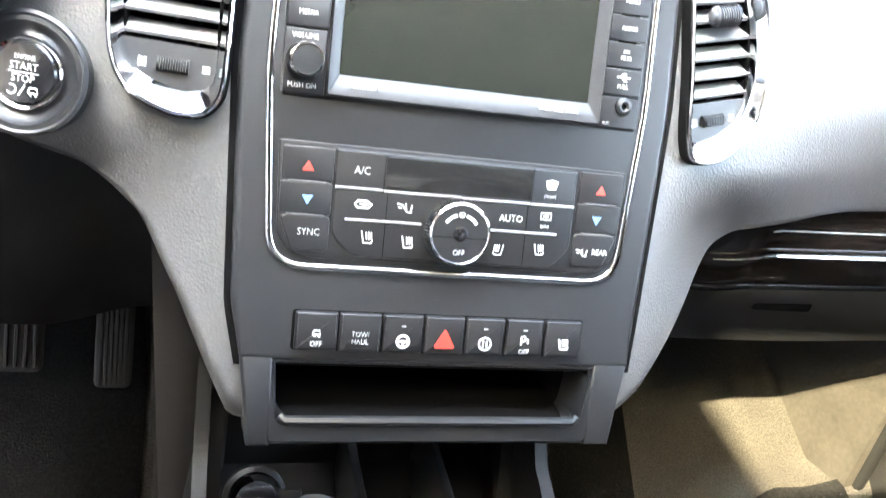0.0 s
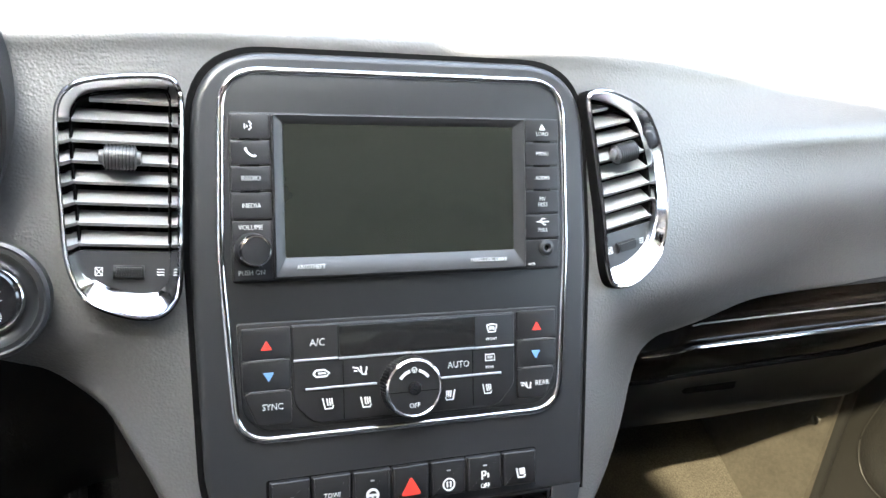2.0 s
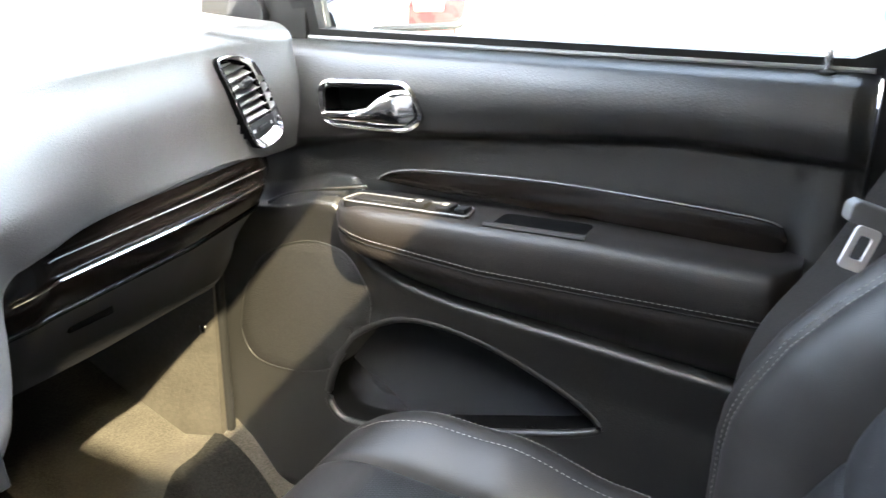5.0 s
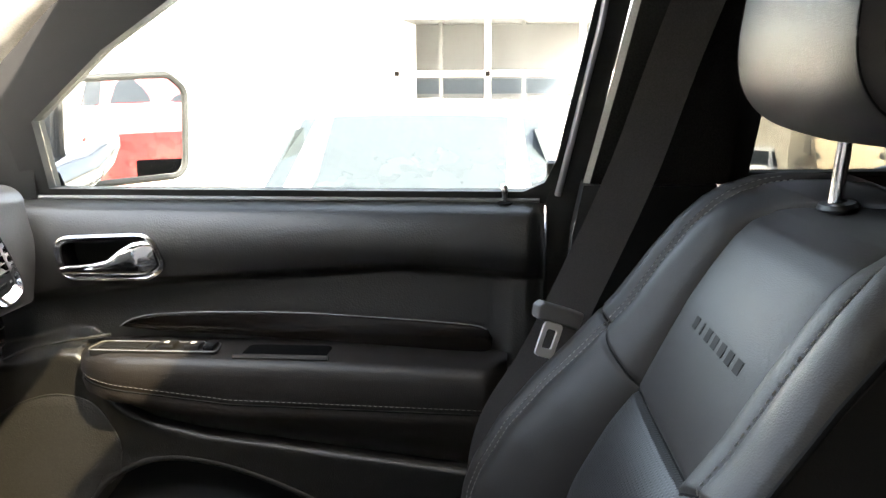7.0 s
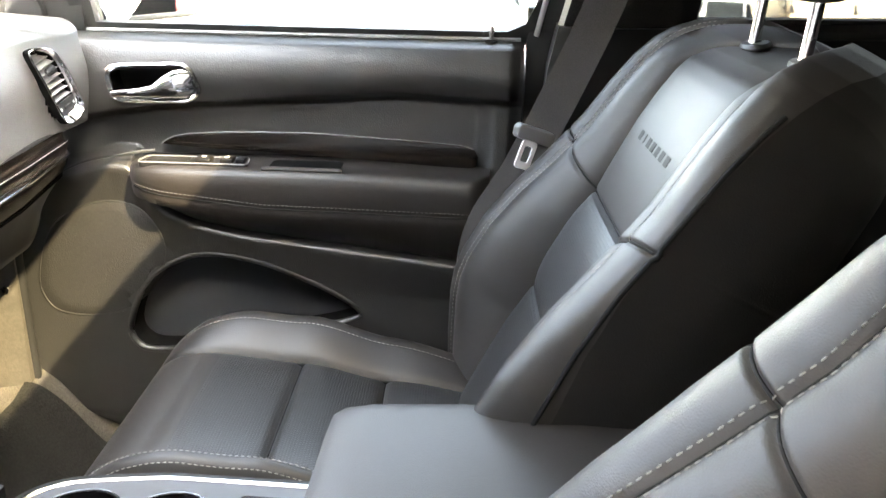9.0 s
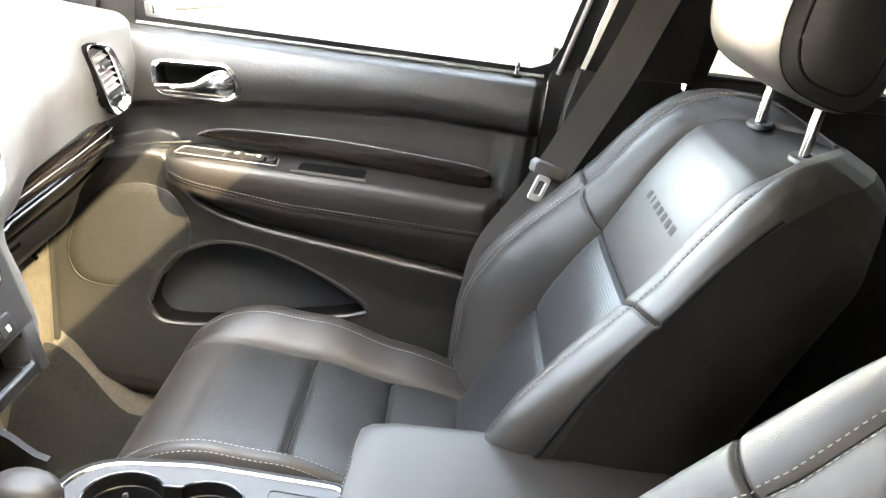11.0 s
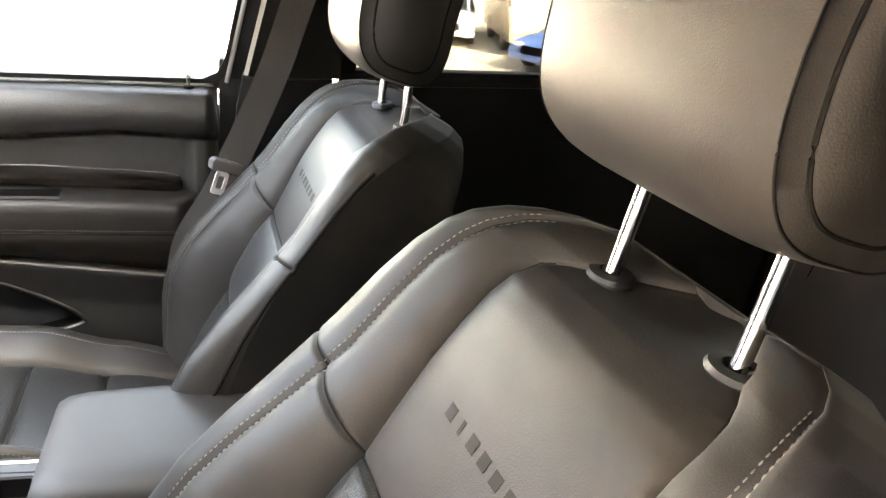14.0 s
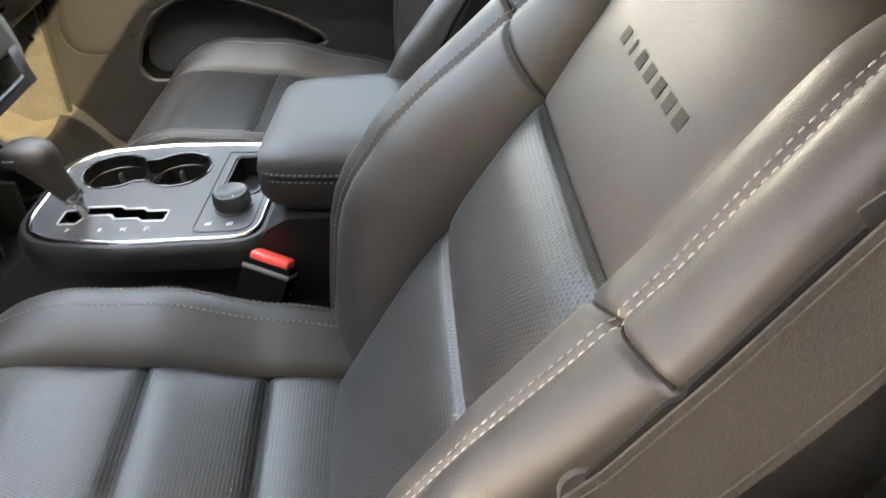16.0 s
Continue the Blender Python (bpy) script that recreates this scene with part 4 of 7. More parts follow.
def build_glove_box():
    g = holder("glove_box", Matrix(), "dark glove box with glossy wood trim strip and a modelled highlight line", "glove box")

    def top(x):
        return line([(0.205, 0.470), (0.235, 0.499), (0.29, 0.517), (0.41, 0.521), (0.60, 0.527), (0.66, 0.525)], x)

    def mid(x):
        return line([(0.205, 0.425), (0.29, 0.438), (0.49, 0.446), (0.616, 0.462), (0.66, 0.468)], x)
    y0 = 0.066

    def lid_bottom(x):
        return 0.356 + 0.006 * sstep(0.35, 0.55, x) + 0.085 * sstep(0.545, 0.665, x) ** 1.4
    part("wood_trim", sheet(lambda a, b: (lambda x: V3(x, y0 - 0.010 * math.sin(math.pi * min(b * 1.2, 1)) + 0.012 * (1 - b) + 0.035 * sstep(0.6, 0.67, x) + 0.02 * sstep(0.28, 0.20, x), lerp(mid(x), top(x), b)))(lerp(0.205, 0.662, a)), 70, 14, 0.010, (0, 1, 0)), WOOD, g, "glossy dark wood strip")
    # tapered bright tube modelled as the highlight along the glossy wood
    part("highlight_line", tube([V3(x, y0 - 0.0085 + 0.035 * sstep(0.6, 0.67, x) + 0.02 * sstep(0.28, 0.20, x), lerp(mid(x), top(x), 0.505)) for x in [lerp(0.245, 0.60, k / 40) for k in range(41)]], [0.0026 * math.sin(math.pi * (0.06 + 0.88 * k / 40)) ** 0.5 for k in range(41)], 8, False, 0.7), CHROME, g, "slim bright tube for the highlight on the wood")
    part("upper_edge", tube([V3(x, y0 + 0.004 + 0.035 * sstep(0.6, 0.67, x) + 0.02 * sstep(0.28, 0.20, x), top(x) + 0.001) for x in [lerp(0.205, 0.662, k / 40) for k in range(41)]], 0.0035, 8), PLASTIC, g)
    part("bright_edge", tube([V3(x, y0 - 0.0045 + 0.035 * sstep(0.6, 0.67, x) + 0.02 * sstep(0.28, 0.20, x), lerp(mid(x), top(x), 0.755)) for x in [lerp(0.285, 0.612, k / 40) for k in range(41)]], 0.0007, 6), SLAT, g, "hairline bright edge")
    d = part("door", sheet(lambda a, b: (lambda x: V3(x, lerp(y0 + 0.052, y0 + 0.012, b ** 1.5) + 0.035 * sstep(0.6, 0.67, x) + 0.02 * sstep(0.28, 0.20, x), lerp(lid_bottom(x), mid(x) - 0.003, b)))(lerp(0.205, 0.655, a)), 60, 16, 0.012, (0, 1, 0)), SATIN, g, "dark plastic lid")
    part("handle", box(0.325, 0.385, y0 + 0.030, y0 + 0.050, 0.402, 0.414, 0.003, 3), HOLE, d, "recessed latch handle")
    part("seam", tube([V3(x, y0 + 0.0115 + 0.035 * sstep(0.6, 0.67, x) + 0.02 * sstep(0.28, 0.20, x), mid(x) - 0.002) for x in [lerp(0.21, 0.65, k / 30) for k in range(31)]], 0.0018, 6), HOLE, d)
    return g


dashboard = build_dashboard()
build_stack()
build_head_unit()
build_climate()
build_switch_bar()
LONG = "tall chrome-framed dashboard vent with grey horizontal slats"
for (m, edge, k), (n, text) in zip(VENTS, ((8, LONG), (8, LONG), (8, "chrome-framed outer vent at the door end of the dash"))):
    build_vent("air_vent", m, edge, n, k, text)
build_start_button()
build_gauge()
build_glove_box()


# ---- floor ----


def floor_z(x, y):
    rise = 0.03 * sstep(0.60, 0.70, abs(x)) + 0.145 * sstep(0.455, 0.57, x) * sstep(0.06, 0.22, y)
    return FLOOR_Z + min(max(0.0, y - 0.26) * 0.75, 0.36) + rise


def build_floor():
    f = holder("floor", Matrix(), "grey carpeted car floor rising to the toe board", "floor", kind="structure")

    def z(x, y):
        return floor_z(x, y) + 0.20 * (1 - sstep(0.10, 0.17, abs(x)))
    part("carpet", sheet(lambda a, b: V3(lerp(-0.76, 0.74, a), lerp(-2.6, 0.80, b), z(lerp(-0.76, 0.74, a), lerp(-2.6, 0.80, b))), 90, 120, 0.02, (0, 0, -1)), CARPET, f, "worn grey carpet")
    return f


def build_mat(name, x0, x1, y0, y1):
    bm = sheet(lambda a, b: (lambda x, y: V3(x, y, floor_z(x, y) + 0.012 - 0.004 * (abs(2 * a - 1) ** 12 + abs(2 * b - 1) ** 12)))(lerp(x0, x1, a) + 0.02 * (0.5 - a) * sstep(0.85, 1.0, b), lerp(y0, y1, b)), 48, 48, 0.009, (0, 0, -1))
    ob = part(name, bm, MAT)
    return tagged(ob, "black ribbed floor mat in the footwell", "floor mat")


def build_pedal(name, x0, x1, y, z0, z1, tilt, label, ribs):
    p = holder(name, pose((x0 + x1) / 2, y, (z0 + z1) / 2, -tilt), label, "pedal")
    w, h = (x1 - x0) / 2, (z1 - z0) / 2
    part("pad", slab(rect(-w, w, -h, h, 0.008), 0, 0.014, 0.004), PEDAL, p).matrix_basis = pose(0, 0, 0, 90)
    for k in range(ribs):
        x = lerp(-w + 0.006, w - 0.006, k / (ribs - 1))
        part("rib", box(x - 0.0018, x + 0.0018, -0.0175, -0.012, -h + 0.006, h - 0.006, 0.0008, 1), PEDAL, p)
    part("arm", tube([V3(0, 0.0, h * 0.4), V3(0, 0.05, h + 0.06), V3(0, 0.09, h + 0.17)], 0.008, 8), SATIN, p)
    return p


# ---- centre console ----
CX = -0.011
TOP = Matrix.Translation((CX, 0, 0)) @ pose(-0.008, -0.2665, 0.317, -1.5)    # the console's top plate: x across, y ahead


def console_width(y):
    return curve([(-0.72, 0.108), (-0.44, 0.116), (-0.20, 0.128), (-0.10, 0.122), (0.06, 0.132)], y)


def build_console():
    c = holder("centre_console", Matrix(), "dark plastic centre console between the seats", "console")

    def side(s):
        return lambda a, b: (lambda y: V3(CX * (1 - sstep(-0.1, 0.06, y)) + s * lerp(console_width(y) + 0.016, console_width(y) - 0.010 * b ** 3, b), y, lerp(FLOOR_Z, curve([(-0.80, 0.30), (-0.46, 0.300), (-0.14, 0.294), (-0.07, 0.25), (0.0, 0.225), (0.09, 0.33)], y), b)))(lerp(-0.80, 0.10, a))
    for s in (-1, 1):
        part("side_panel", sheet(side(s), 60, 14, 0.012, (-s, 0, 0)), PLASTIC, c, "dark grained side panel")
    # the rounded shoulder that carries the top plate
    o = plate_outline(0.004)
    rings = []
    for d, z in ((0.010, -0.03), (0.0095, -0.012), (0.007, -0.004), (0.003, 0.0), (-0.002, 0.0005)):
        rings.append([V3(p.x, p.y, z) for p in inset(o, -d)])
    r = part("shoulder", loft(rings, True, False), PLASTIC, c, "rounded edge around the top plate")
    r.matrix_basis = TOP
    # front pocket below the stack
    part("front_pocket", joined(
        sheet(lambda a, b: V3(lerp(-0.118, 0.118, a), lerp(-0.075, 0.11, b), 0.232 - 0.03 * math.sin(math.pi * b)), 12, 12, 0.01, (0, 0, -1)),
        sheet(lambda a, b: V3(lerp(-0.118, 0.118, a), 0.10 + 0.02 * b, lerp(0.22, 0.44, b)), 8, 8, 0.01, (0, 1, 0))), SATIN, c, "open dark pocket below the stack")
    for s in (-1, 1):
        part("pocket_wall", sheet(lambda a, b: V3(s * (0.118 + 0.004 * b), lerp(-0.06, 0.11, a), lerp(0.20, curve([(-0.06, 0.27), (0.0, 0.30), (0.10, 0.42)], lerp(-0.06, 0.11, a)), b)), 12, 8, 0.010, (s, 0, 0)), PLASTIC, c)
    part("divider", box(0.052, 0.060, -0.03, 0.10, 0.20, 0.285, 0.003), SATIN, c)
    part("divider", box(-0.012, -0.004, -0.02, 0.10, 0.20, 0.275, 0.003), SATIN, c)
    # rear body under the armrest
    part("storage_bin", loft([[V3(CX + sx * w, y, z) for sx, z in ((-1, 0.02), (1, 0.02), (1, h), (-1, h))] for y, w, h in ((-0.402, 0.116, 0.300), (-0.420, 0.116, 0.330), (-0.445, 0.114, 0.343), (-0.60, 0.110, 0.347), (-0.80, 0.106, 0.347))]), PLASTIC, c, "dark storage bin")
    return c


def plate_outline(grow=0.0):
    return rounded([(-0.108 - grow, -0.142 - grow), (0.108 + grow, -0.142 - grow), (0.117 + grow, 0.02), (0.100 + grow, 0.150 + grow), (-0.100 - grow, 0.150 + grow), (-0.117 - grow, 0.02)], [0.035, 0.020, 0.2, 0.075, 0.075, 0.2], 12)


def build_console_plate():
    p = holder("console_plate", TOP, "satin grey console plate with chrome border and cup holders", "console")
    o = plate_outline()
    CUPS = ((0.050, 0.080, 0.0405), (0.050, -0.004, 0.0405))
    gate = [(-0.072, 0.108), (-0.044, 0.108), (-0.040, 0.090), (-0.036, 0.084), (-0.036, 0.040), (-0.042, 0.034), (-0.042, 0.010), (-0.048, 0.004), (-0.048, -0.022), (-0.070, -0.022), (-0.070, 0.006), (-0.064, 0.012), (-0.064, 0.040), (-0.055, 0.048), (-0.055, 0.072), (-0.062, 0.081), (-0.072, 0.085)]

    def hole(q):
        if any((Vector((q.x, q.y)) - Vector(c[:2])).length < c[2] for c in CUPS):
            return True
        if 0.020 < q.x < 0.085 and abs(q.y - 0.037) < 0.012 and 0.025 < q.x < 0.075:
            return True
        if inside(gate, q.x, q.y):
            return True
        return -0.012 < q.x < 0.077 and -0.120 < q.y < -0.076

    nx, ny = 150, 190
    bm = bmesh.new()
    ol = [(v.x, v.y) for v in inset(o, 0.002)]
    grid = {}

    def vert(i, j):
        if (i, j) not in grid:
            grid[i, j] = bm.verts.new((lerp(-0.120, 0.120, i / nx), lerp(-0.145, 0.152, j / ny), 0.0))
        return grid[i, j]
    for i in range(nx):
        for j in range(ny):
            q = V3(lerp(-0.120, 0.120, (i + 0.5) / nx), lerp(-0.145, 0.152, (j + 0.5) / ny), 0)
            if inside(ol, q.x, q.y) and not hole(q):
                bm.faces.new((vert(i, j), vert(i + 1, j), vert(i + 1, j + 1), vert(i, j + 1)))
    part("top_plate", bm, PLATE, p, "satin dark grey plate")
    part("chrome_border", frame_ring(o, inset(o, 0.0050), -0.006, 0.0028, None, 0.0020), SATINCHROME, p, "broad chrome border")
    for x, y, r in CUPS:
        cup = part("cup_holder", moved(turned([(r * 0.80, -0.070), (r * 0.86, -0.066), (r * 0.965, -0.0165), (r * 0.99, -0.0155), (r * 1.0, -0.018), (r * 0.9, -0.072), (r * 0.8, -0.074)], 48), Matrix.Translation((x, y, 0))), CUPBLACK, p, "deep black cup holder")
        # cup floor coloured near-black for the shade at the bottom
        part("cup_floor", moved(turned([(0, -0.072), (r * 0.86, -0.072), (r * 0.86, -0.066), (0, -0.068)], 40), Matrix.Translation((x, y, 0))), HOLE, cup)
        for a in (20, 140, 260):
            part("cup_tab", moved(box(r * 0.84, r * 0.93, -0.003, 0.003, -0.042, -0.022, 0.002), Matrix.Translation((x, y, 0)) @ pose(0, 0, 0, 0, 0, a)), KNOBGREY, cup, "grey spring tab")
    part("cup_bridge", sheet(lambda a, b: V3(lerp(0.024, 0.076, a), lerp(0.026, 0.050, b), -0.0158 - 0.004 * (1 - abs(2 * b - 1) ** 2)), 8, 8, 0.04, (0, 0, -1)), CUPBLACK, p, "low saddle between the cup holders")
    eight = [V3(0.050 + 0.0418 * math.cos(radians(a)), 0.080 + 0.0418 * math.sin(radians(a)), 0) for a in range(-52, 233, 6)] + [V3(0.050 + 0.0418 * math.cos(radians(a)), -0.004 + 0.0418 * math.sin(radians(a)), 0) for a in range(128, 413, 6)]
    part("cup_collar", loft([[q + V3(0, 0, z) + (V3(0.050, 0.038, 0) - q) * k for q in eight] for z, k in ((0.0004, 0.0), (-0.004, 0.012), (-0.017, 0.022), (-0.019, 0.0))], True, False), CUPBLACK, p, "black wall of the twin cup holder")
    part("cup_rim", tube([q + V3(0, 0, 0.0006) for q in eight], 0.0014, 8, True), GLOSS, p, "glossy rim round both cup holders")
    # gear gate
    part("gate_rim", tube([V3(x, y, 0.0006) for x, y in rounded(gate, 0.003, 3)], 0.0011, 6, True), SILVER, p, "bright stepped gate outline")
    part("gate_well", joined(box(-0.085, -0.025, -0.035, 0.12, -0.030, -0.022), *[box(a, b, c, d, -0.03, -0.002) for a, b, c, d in ((-0.080, -0.0725, -0.03, 0.115), (-0.0355, -0.028, -0.03, 0.115))]), HOLE, p, "dark well of the gear gate")
    part("gate_teeth", joined(box(-0.0355, -0.0300, 0.030, 0.060, -0.02, -0.001, 0.001), box(-0.0415, -0.0300, -0.010, 0.012, -0.02, -0.001, 0.001)), CUPBLACK, p)
    for txt, y in (("P", 0.090), ("R", 0.050), ("N", 0.022), ("D", -0.006)):
        me = lettering(txt, 0.0095)
        me.transform(pose(-0.0855, y, 0.0003, 0, 0, -90))
        part("legend", me, WHITE, p)
    # drive-mode island with tray
    isl = rounded([(-0.094, -0.130), (0.086, -0.130), (0.090, -0.062), (-0.096, -0.062)], [0.022, 0.012, 0.006, 0.012], 8)
    part("island_line", tube([V3(q.x, q.y, 0.0004) for q in isl], 0.0007, 6, True), CUPBLACK, p, "thin engraved outline")
    tr = rect(-0.013, 0.078, -0.121, -0.075, 0.010)
    part("tray_rim", frame_ring(inset(tr, -0.003), tr, -0.004, 0.0016, None, 0.0006), BEZEL, p)
    part("tray", joined(slab(tr, -0.030, -0.026), frame_ring(tr, inset(tr, 0.0025), -0.030, 0.0, None, 0.0003)), CUPBLACK, p, "small rubber-lined tray")
    d = part("mode_dial", moved(turned([(0, 0.0), (0.0215, 0.0), (0.0220, 0.004), (0.0208, 0.0190), (0.0195, 0.0205), (0.0170, 0.0208), (0.0155, 0.0200), (0.0, 0.0196)], 48), Matrix.Translation((-0.040, -0.098, 0))), SATIN, p, "black rotary drive-mode dial")
    part("dial_mark", moved(box(-0.0007, 0.0007, 0.0100, 0.0150, 0.0198, 0.0203), Matrix.Translation((-0.040, -0.098, 0)) @ pose(0, 0, 0, 0, 0, 120)), WHITE, d, "white pointer mark")
    part("dial_grip", joined(*[moved(box(-0.0007, 0.0007, 0.0205, 0.0222, 0.003, 0.0185, 0.0004, 1), Matrix.Translation((-0.040, -0.098, 0)) @ pose(0, 0, 0, 0, 0, k * 12)) for k in range(30)]), CUPBLACK, d, "ribbed edge")
    part("dial_ring", moved(turned([(0.0216, 0.0), (0.0238, 0.0), (0.0236, 0.0015), (0.0216, 0.002)], 48), Matrix.Translation((-0.040, -0.098, 0))), BEZEL, d)
    for x, y in ((-0.079, -0.078), (-0.080, -0.104)):
        icon([[(-0.5, q), (0.5, q)] for q in (-0.35, 0.15, 0.55)], x, y, 0.0003, 0.006, p, WHITE, 0.18)
    return p


def build_gear_lever():
    g = holder("gear_lever", TOP @ Matrix.Translation((-0.055, 0.076, 0)), "black leather gear lever knob on chrome stalk", "gear lever")
    base = [V3(0, 0, -0.02), V3(0, 0.004, 0.012), V3(0, 0.010, 0.030)]
    part("stalk", tube(base, [0.0065, 0.0065, 0.007], 14), CHROME, g, "polished stalk")
    part("collar", moved(turned([(0.0080, 0), (0.0120, 0.0), (0.0128, 0.004), (0.0122, 0.010), (0.0085, 0.010)], 30), pose(0, 0.009, 0.024, -14)), CHROME, g, "chrome collar")
    rings = []
    for s, rx, ry, dy in ((0.028, 0.0115, 0.0120, 0.012), (0.036, 0.0140, 0.0150, 0.016), (0.052, 0.0165, 0.0185, 0.025), (0.066, 0.0190, 0.0235, 0.034), (0.076, 0.0215, 0.0300, 0.040), (0.086, 0.0225, 0.0330, 0.043), (0.095, 0.0205, 0.0300, 0.044), (0.101, 0.0145, 0.0215, 0.044), (0.103, 0.0045, 0.0065, 0.044)):
        rings.append([V3(rx * math.cos(k * math.pi / 14), dy + ry * math.sin(k * math.pi / 14), s) for k in range(28)])
    part("knob", loft(rings), LEATHER, g, "black leather grip")
    part("release_button", box(-0.0240, -0.0200, 0.050, 0.066, 0.078, 0.090, 0.002), SATIN, g)
    return g


def build_armrest():
    a = holder("armrest", Matrix(), "padded black leather armrest lid with pale stitching", "armrest")

    def ring(y, w, zt, zb):
        out = []
        for k in range(44):
            th = k / 44 * 2 * math.pi
            e = 0.34
            cx, sz = math.cos(th), math.sin(th)
            out.append(V3(CX + w * math.copysign(abs(cx) ** e, cx), y, (zt + zb) / 2 + (zt - zb) / 2 * math.copysign(abs(sz) ** (0.55), sz)))
        return out
    rows = [(-0.4395, 0.070, 0.392, 0.372), (-0.4325, 0.088, 0.402, 0.360), (-0.4345, 0.098, 0.410, 0.350), (-0.445, 0.1035, 0.416, 0.341), (-0.47, 0.106, 0.4205, 0.333), (-0.55, 0.108, 0.424, 0.332), (-0.65, 0.108, 0.424, 0.336), (-0.74, 0.106, 0.418, 0.340), (-0.765, 0.095, 0.405, 0.350), (-0.772, 0.06, 0.392, 0.370)]
    rows = [((-0.431 if i == 0 else y) + 0.017, w, t + 0.004, b + 0.003) for i, (y, w, t, b) in enumerate(rows)]
    part("cushion", loft([ring(*r) for r in rows]), LEATHER, a, "soft black leather pad")
    seam = []
    for y, w in ((-0.73, 0.1085), (-0.60, 0.1092), (-0.50, 0.1085), (-0.46, 0.1065), (-0.440, 0.0995), (-0.4325, 0.088)):
        seam.append((CX - w, y + 0.017, 0.391))
    front = [(CX + x, -0.4135 - 0.001 * abs(x) / 0.08, 0.391) for x in (-0.07, -0.035, 0.0, 0.035, 0.07)]
    other = [(2 * CX - x, y, z) for x, y, z in reversed(seam)]
    full = spline(seam + front + other, 150)
    full = [Vector((p.x, p.y - 0.0, p.z)) for p in full]
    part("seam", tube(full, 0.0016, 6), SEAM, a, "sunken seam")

    def out(p):
        d = Vector((p.x - CX, 0, 0))
        n = Vector((math.copysign(1, d.x) * sstep(0.06, 0.10, abs(d.x)), sstep(-0.50, -0.44, p.y), 0.0))
        return n.normalized() if n.length > 0.01 else Vector((0, 1, 0))
    for dz in (0.0045, -0.0045):
        stitches([(p + V3(0, 0, dz) + 0.0004 * out(p), out(p)) for p in full], a, THREAD, (0, 0, 1), 0.0040, 0.0026, 0.0006)
    return a


PLATE = material("console_plate_grey", (0.022, 0.0225, 0.024), 0.42, grain=0.03, grain_scale=900, vary=0.06)
CUPBLACK = material("cup_black", (0.006, 0.006, 0.0065), 0.30, spec=0.3, vary=0.1)

build_floor()
build_mat("floor_mat", -0.60, -0.172, -0.16, 0.52)
build_mat("floor_mat", 0.178, 0.664, -0.34, 0.215)
build_mat("floor_mat", 0.178, 0.452, 0.222, 0.54)
build_pedal("brake_pedal", -0.345, -0.266, 0.300, 0.172, 0.234, 25, "worn ribbed rubber brake pedal", 9)
build_pedal("accelerator_pedal", -0.222, -0.186, 0.330, 0.135, 0.240, 20, "tall ribbed rubber accelerator pedal", 6)
build_console()
build_console_plate()
build_gear_lever()
build_armrest()


def build_power_socket():
    m = pose(-0.085, 0.030, 0.262, 62, 0, 0)
    s = holder("power_socket", m, "round black power socket with hinged cap", "power socket")
    part("cap", turned([(0, 0.0), (0.0180, 0.0), (0.0190, 0.004), (0.0175, 0.012), (0.0150, 0.0150), (0.0, 0.0155)], 40), GLOSS, s, "glossy black cap")
    part("ring", turned([(0.0195, -0.002), (0.0230, -0.002), (0.0230, 0.003), (0.0200, 0.005)], 40), PLASTIC, s)
    part("hinge", box(0.014, 0.034, -0.006, 0.006, 0.0, 0.006, 0.002), PLASTIC, s)
    return s


build_power_socket()


# ---- front seats ----
J = V3(0, -0.672, 0.492)                  # the seat back's cross seam, on its centre line
BASE = V3(0, -0.40, FLOOR_Z)


def lean_back(degrees):
    """The ways along and out of a seat back that leans so far."""
    a = radians(degrees)
    return V3(0, -math.sin(a), math.cos(a)), V3(0, math.cos(a), math.sin(a))


UP, OUT = lean_back(27.5)


def back_place(u, s, n):
    return V3(u, 0, 0) + J + UP * s + OUT * n - BASE


def half_width(s):
    return line([(-0.40, 0.252), (-0.30, 0.264), (-0.20, 0.269), (0.0, 0.263), (0.06, 0.259), (0.12, 0.252), (0.16, 0.245), (0.19, 0.236), (0.21, 0.225), (0.23, 0.207), (0.245, 0.187), (0.256, 0.163), (0.264, 0.132)], s)


def panel_half(s):
    return line([(-0.40, 0.136), (-0.30, 0.143), (-0.20, 0.152), (-0.145, 0.148), (-0.06, 0.137), (0.0, 0.135), (0.12, 0.134), (0.165, 0.132), (0.19, 0.130), (0.21, 0.121), (0.22, 0.108), (0.23, 0.089), (0.245, 0.062), (0.256, 0.043), (0.264, 0.030)], s)


def ridge_at(s):
    """How far out the stitched ridge of the bolster runs, and how far it stands out."""
    return (line([(-0.40, 0.205), (-0.30, 0.230), (-0.24, 0.229), (-0.18, 0.224), (-0.12, 0.219), (-0.06, 0.212), (0.0, 0.206), (0.06, 0.200), (0.12, 0.196), (0.16, 0.192), (0.19, 0.186), (0.21, 0.179), (0.23, 0.168), (0.245, 0.155), (0.256, 0.136), (0.264, 0.112)], s),
            line([(-0.40, -0.030), (-0.36, 0.000), (-0.30, 0.032), (-0.24, 0.061), (-0.21, 0.071), (-0.18, 0.075), (-0.12, 0.073), (-0.06, 0.061), (0.0, 0.044), (0.06, 0.029), (0.12, 0.022), (0.16, 0.015), (0.19, 0.006), (0.21, -0.004), (0.23, -0.021), (0.245, -0.040), (0.256, -0.058), (0.264, -0.074)], s))


def top_roll(s):
    return line([(-0.40, 0.0), (0.10, -0.001), (0.14, -0.004), (0.17, -0.008), (0.19, -0.014), (0.21, -0.027), (0.22, -0.038), (0.23, -0.052), (0.245, -0.076), (0.264, -0.104)], s)


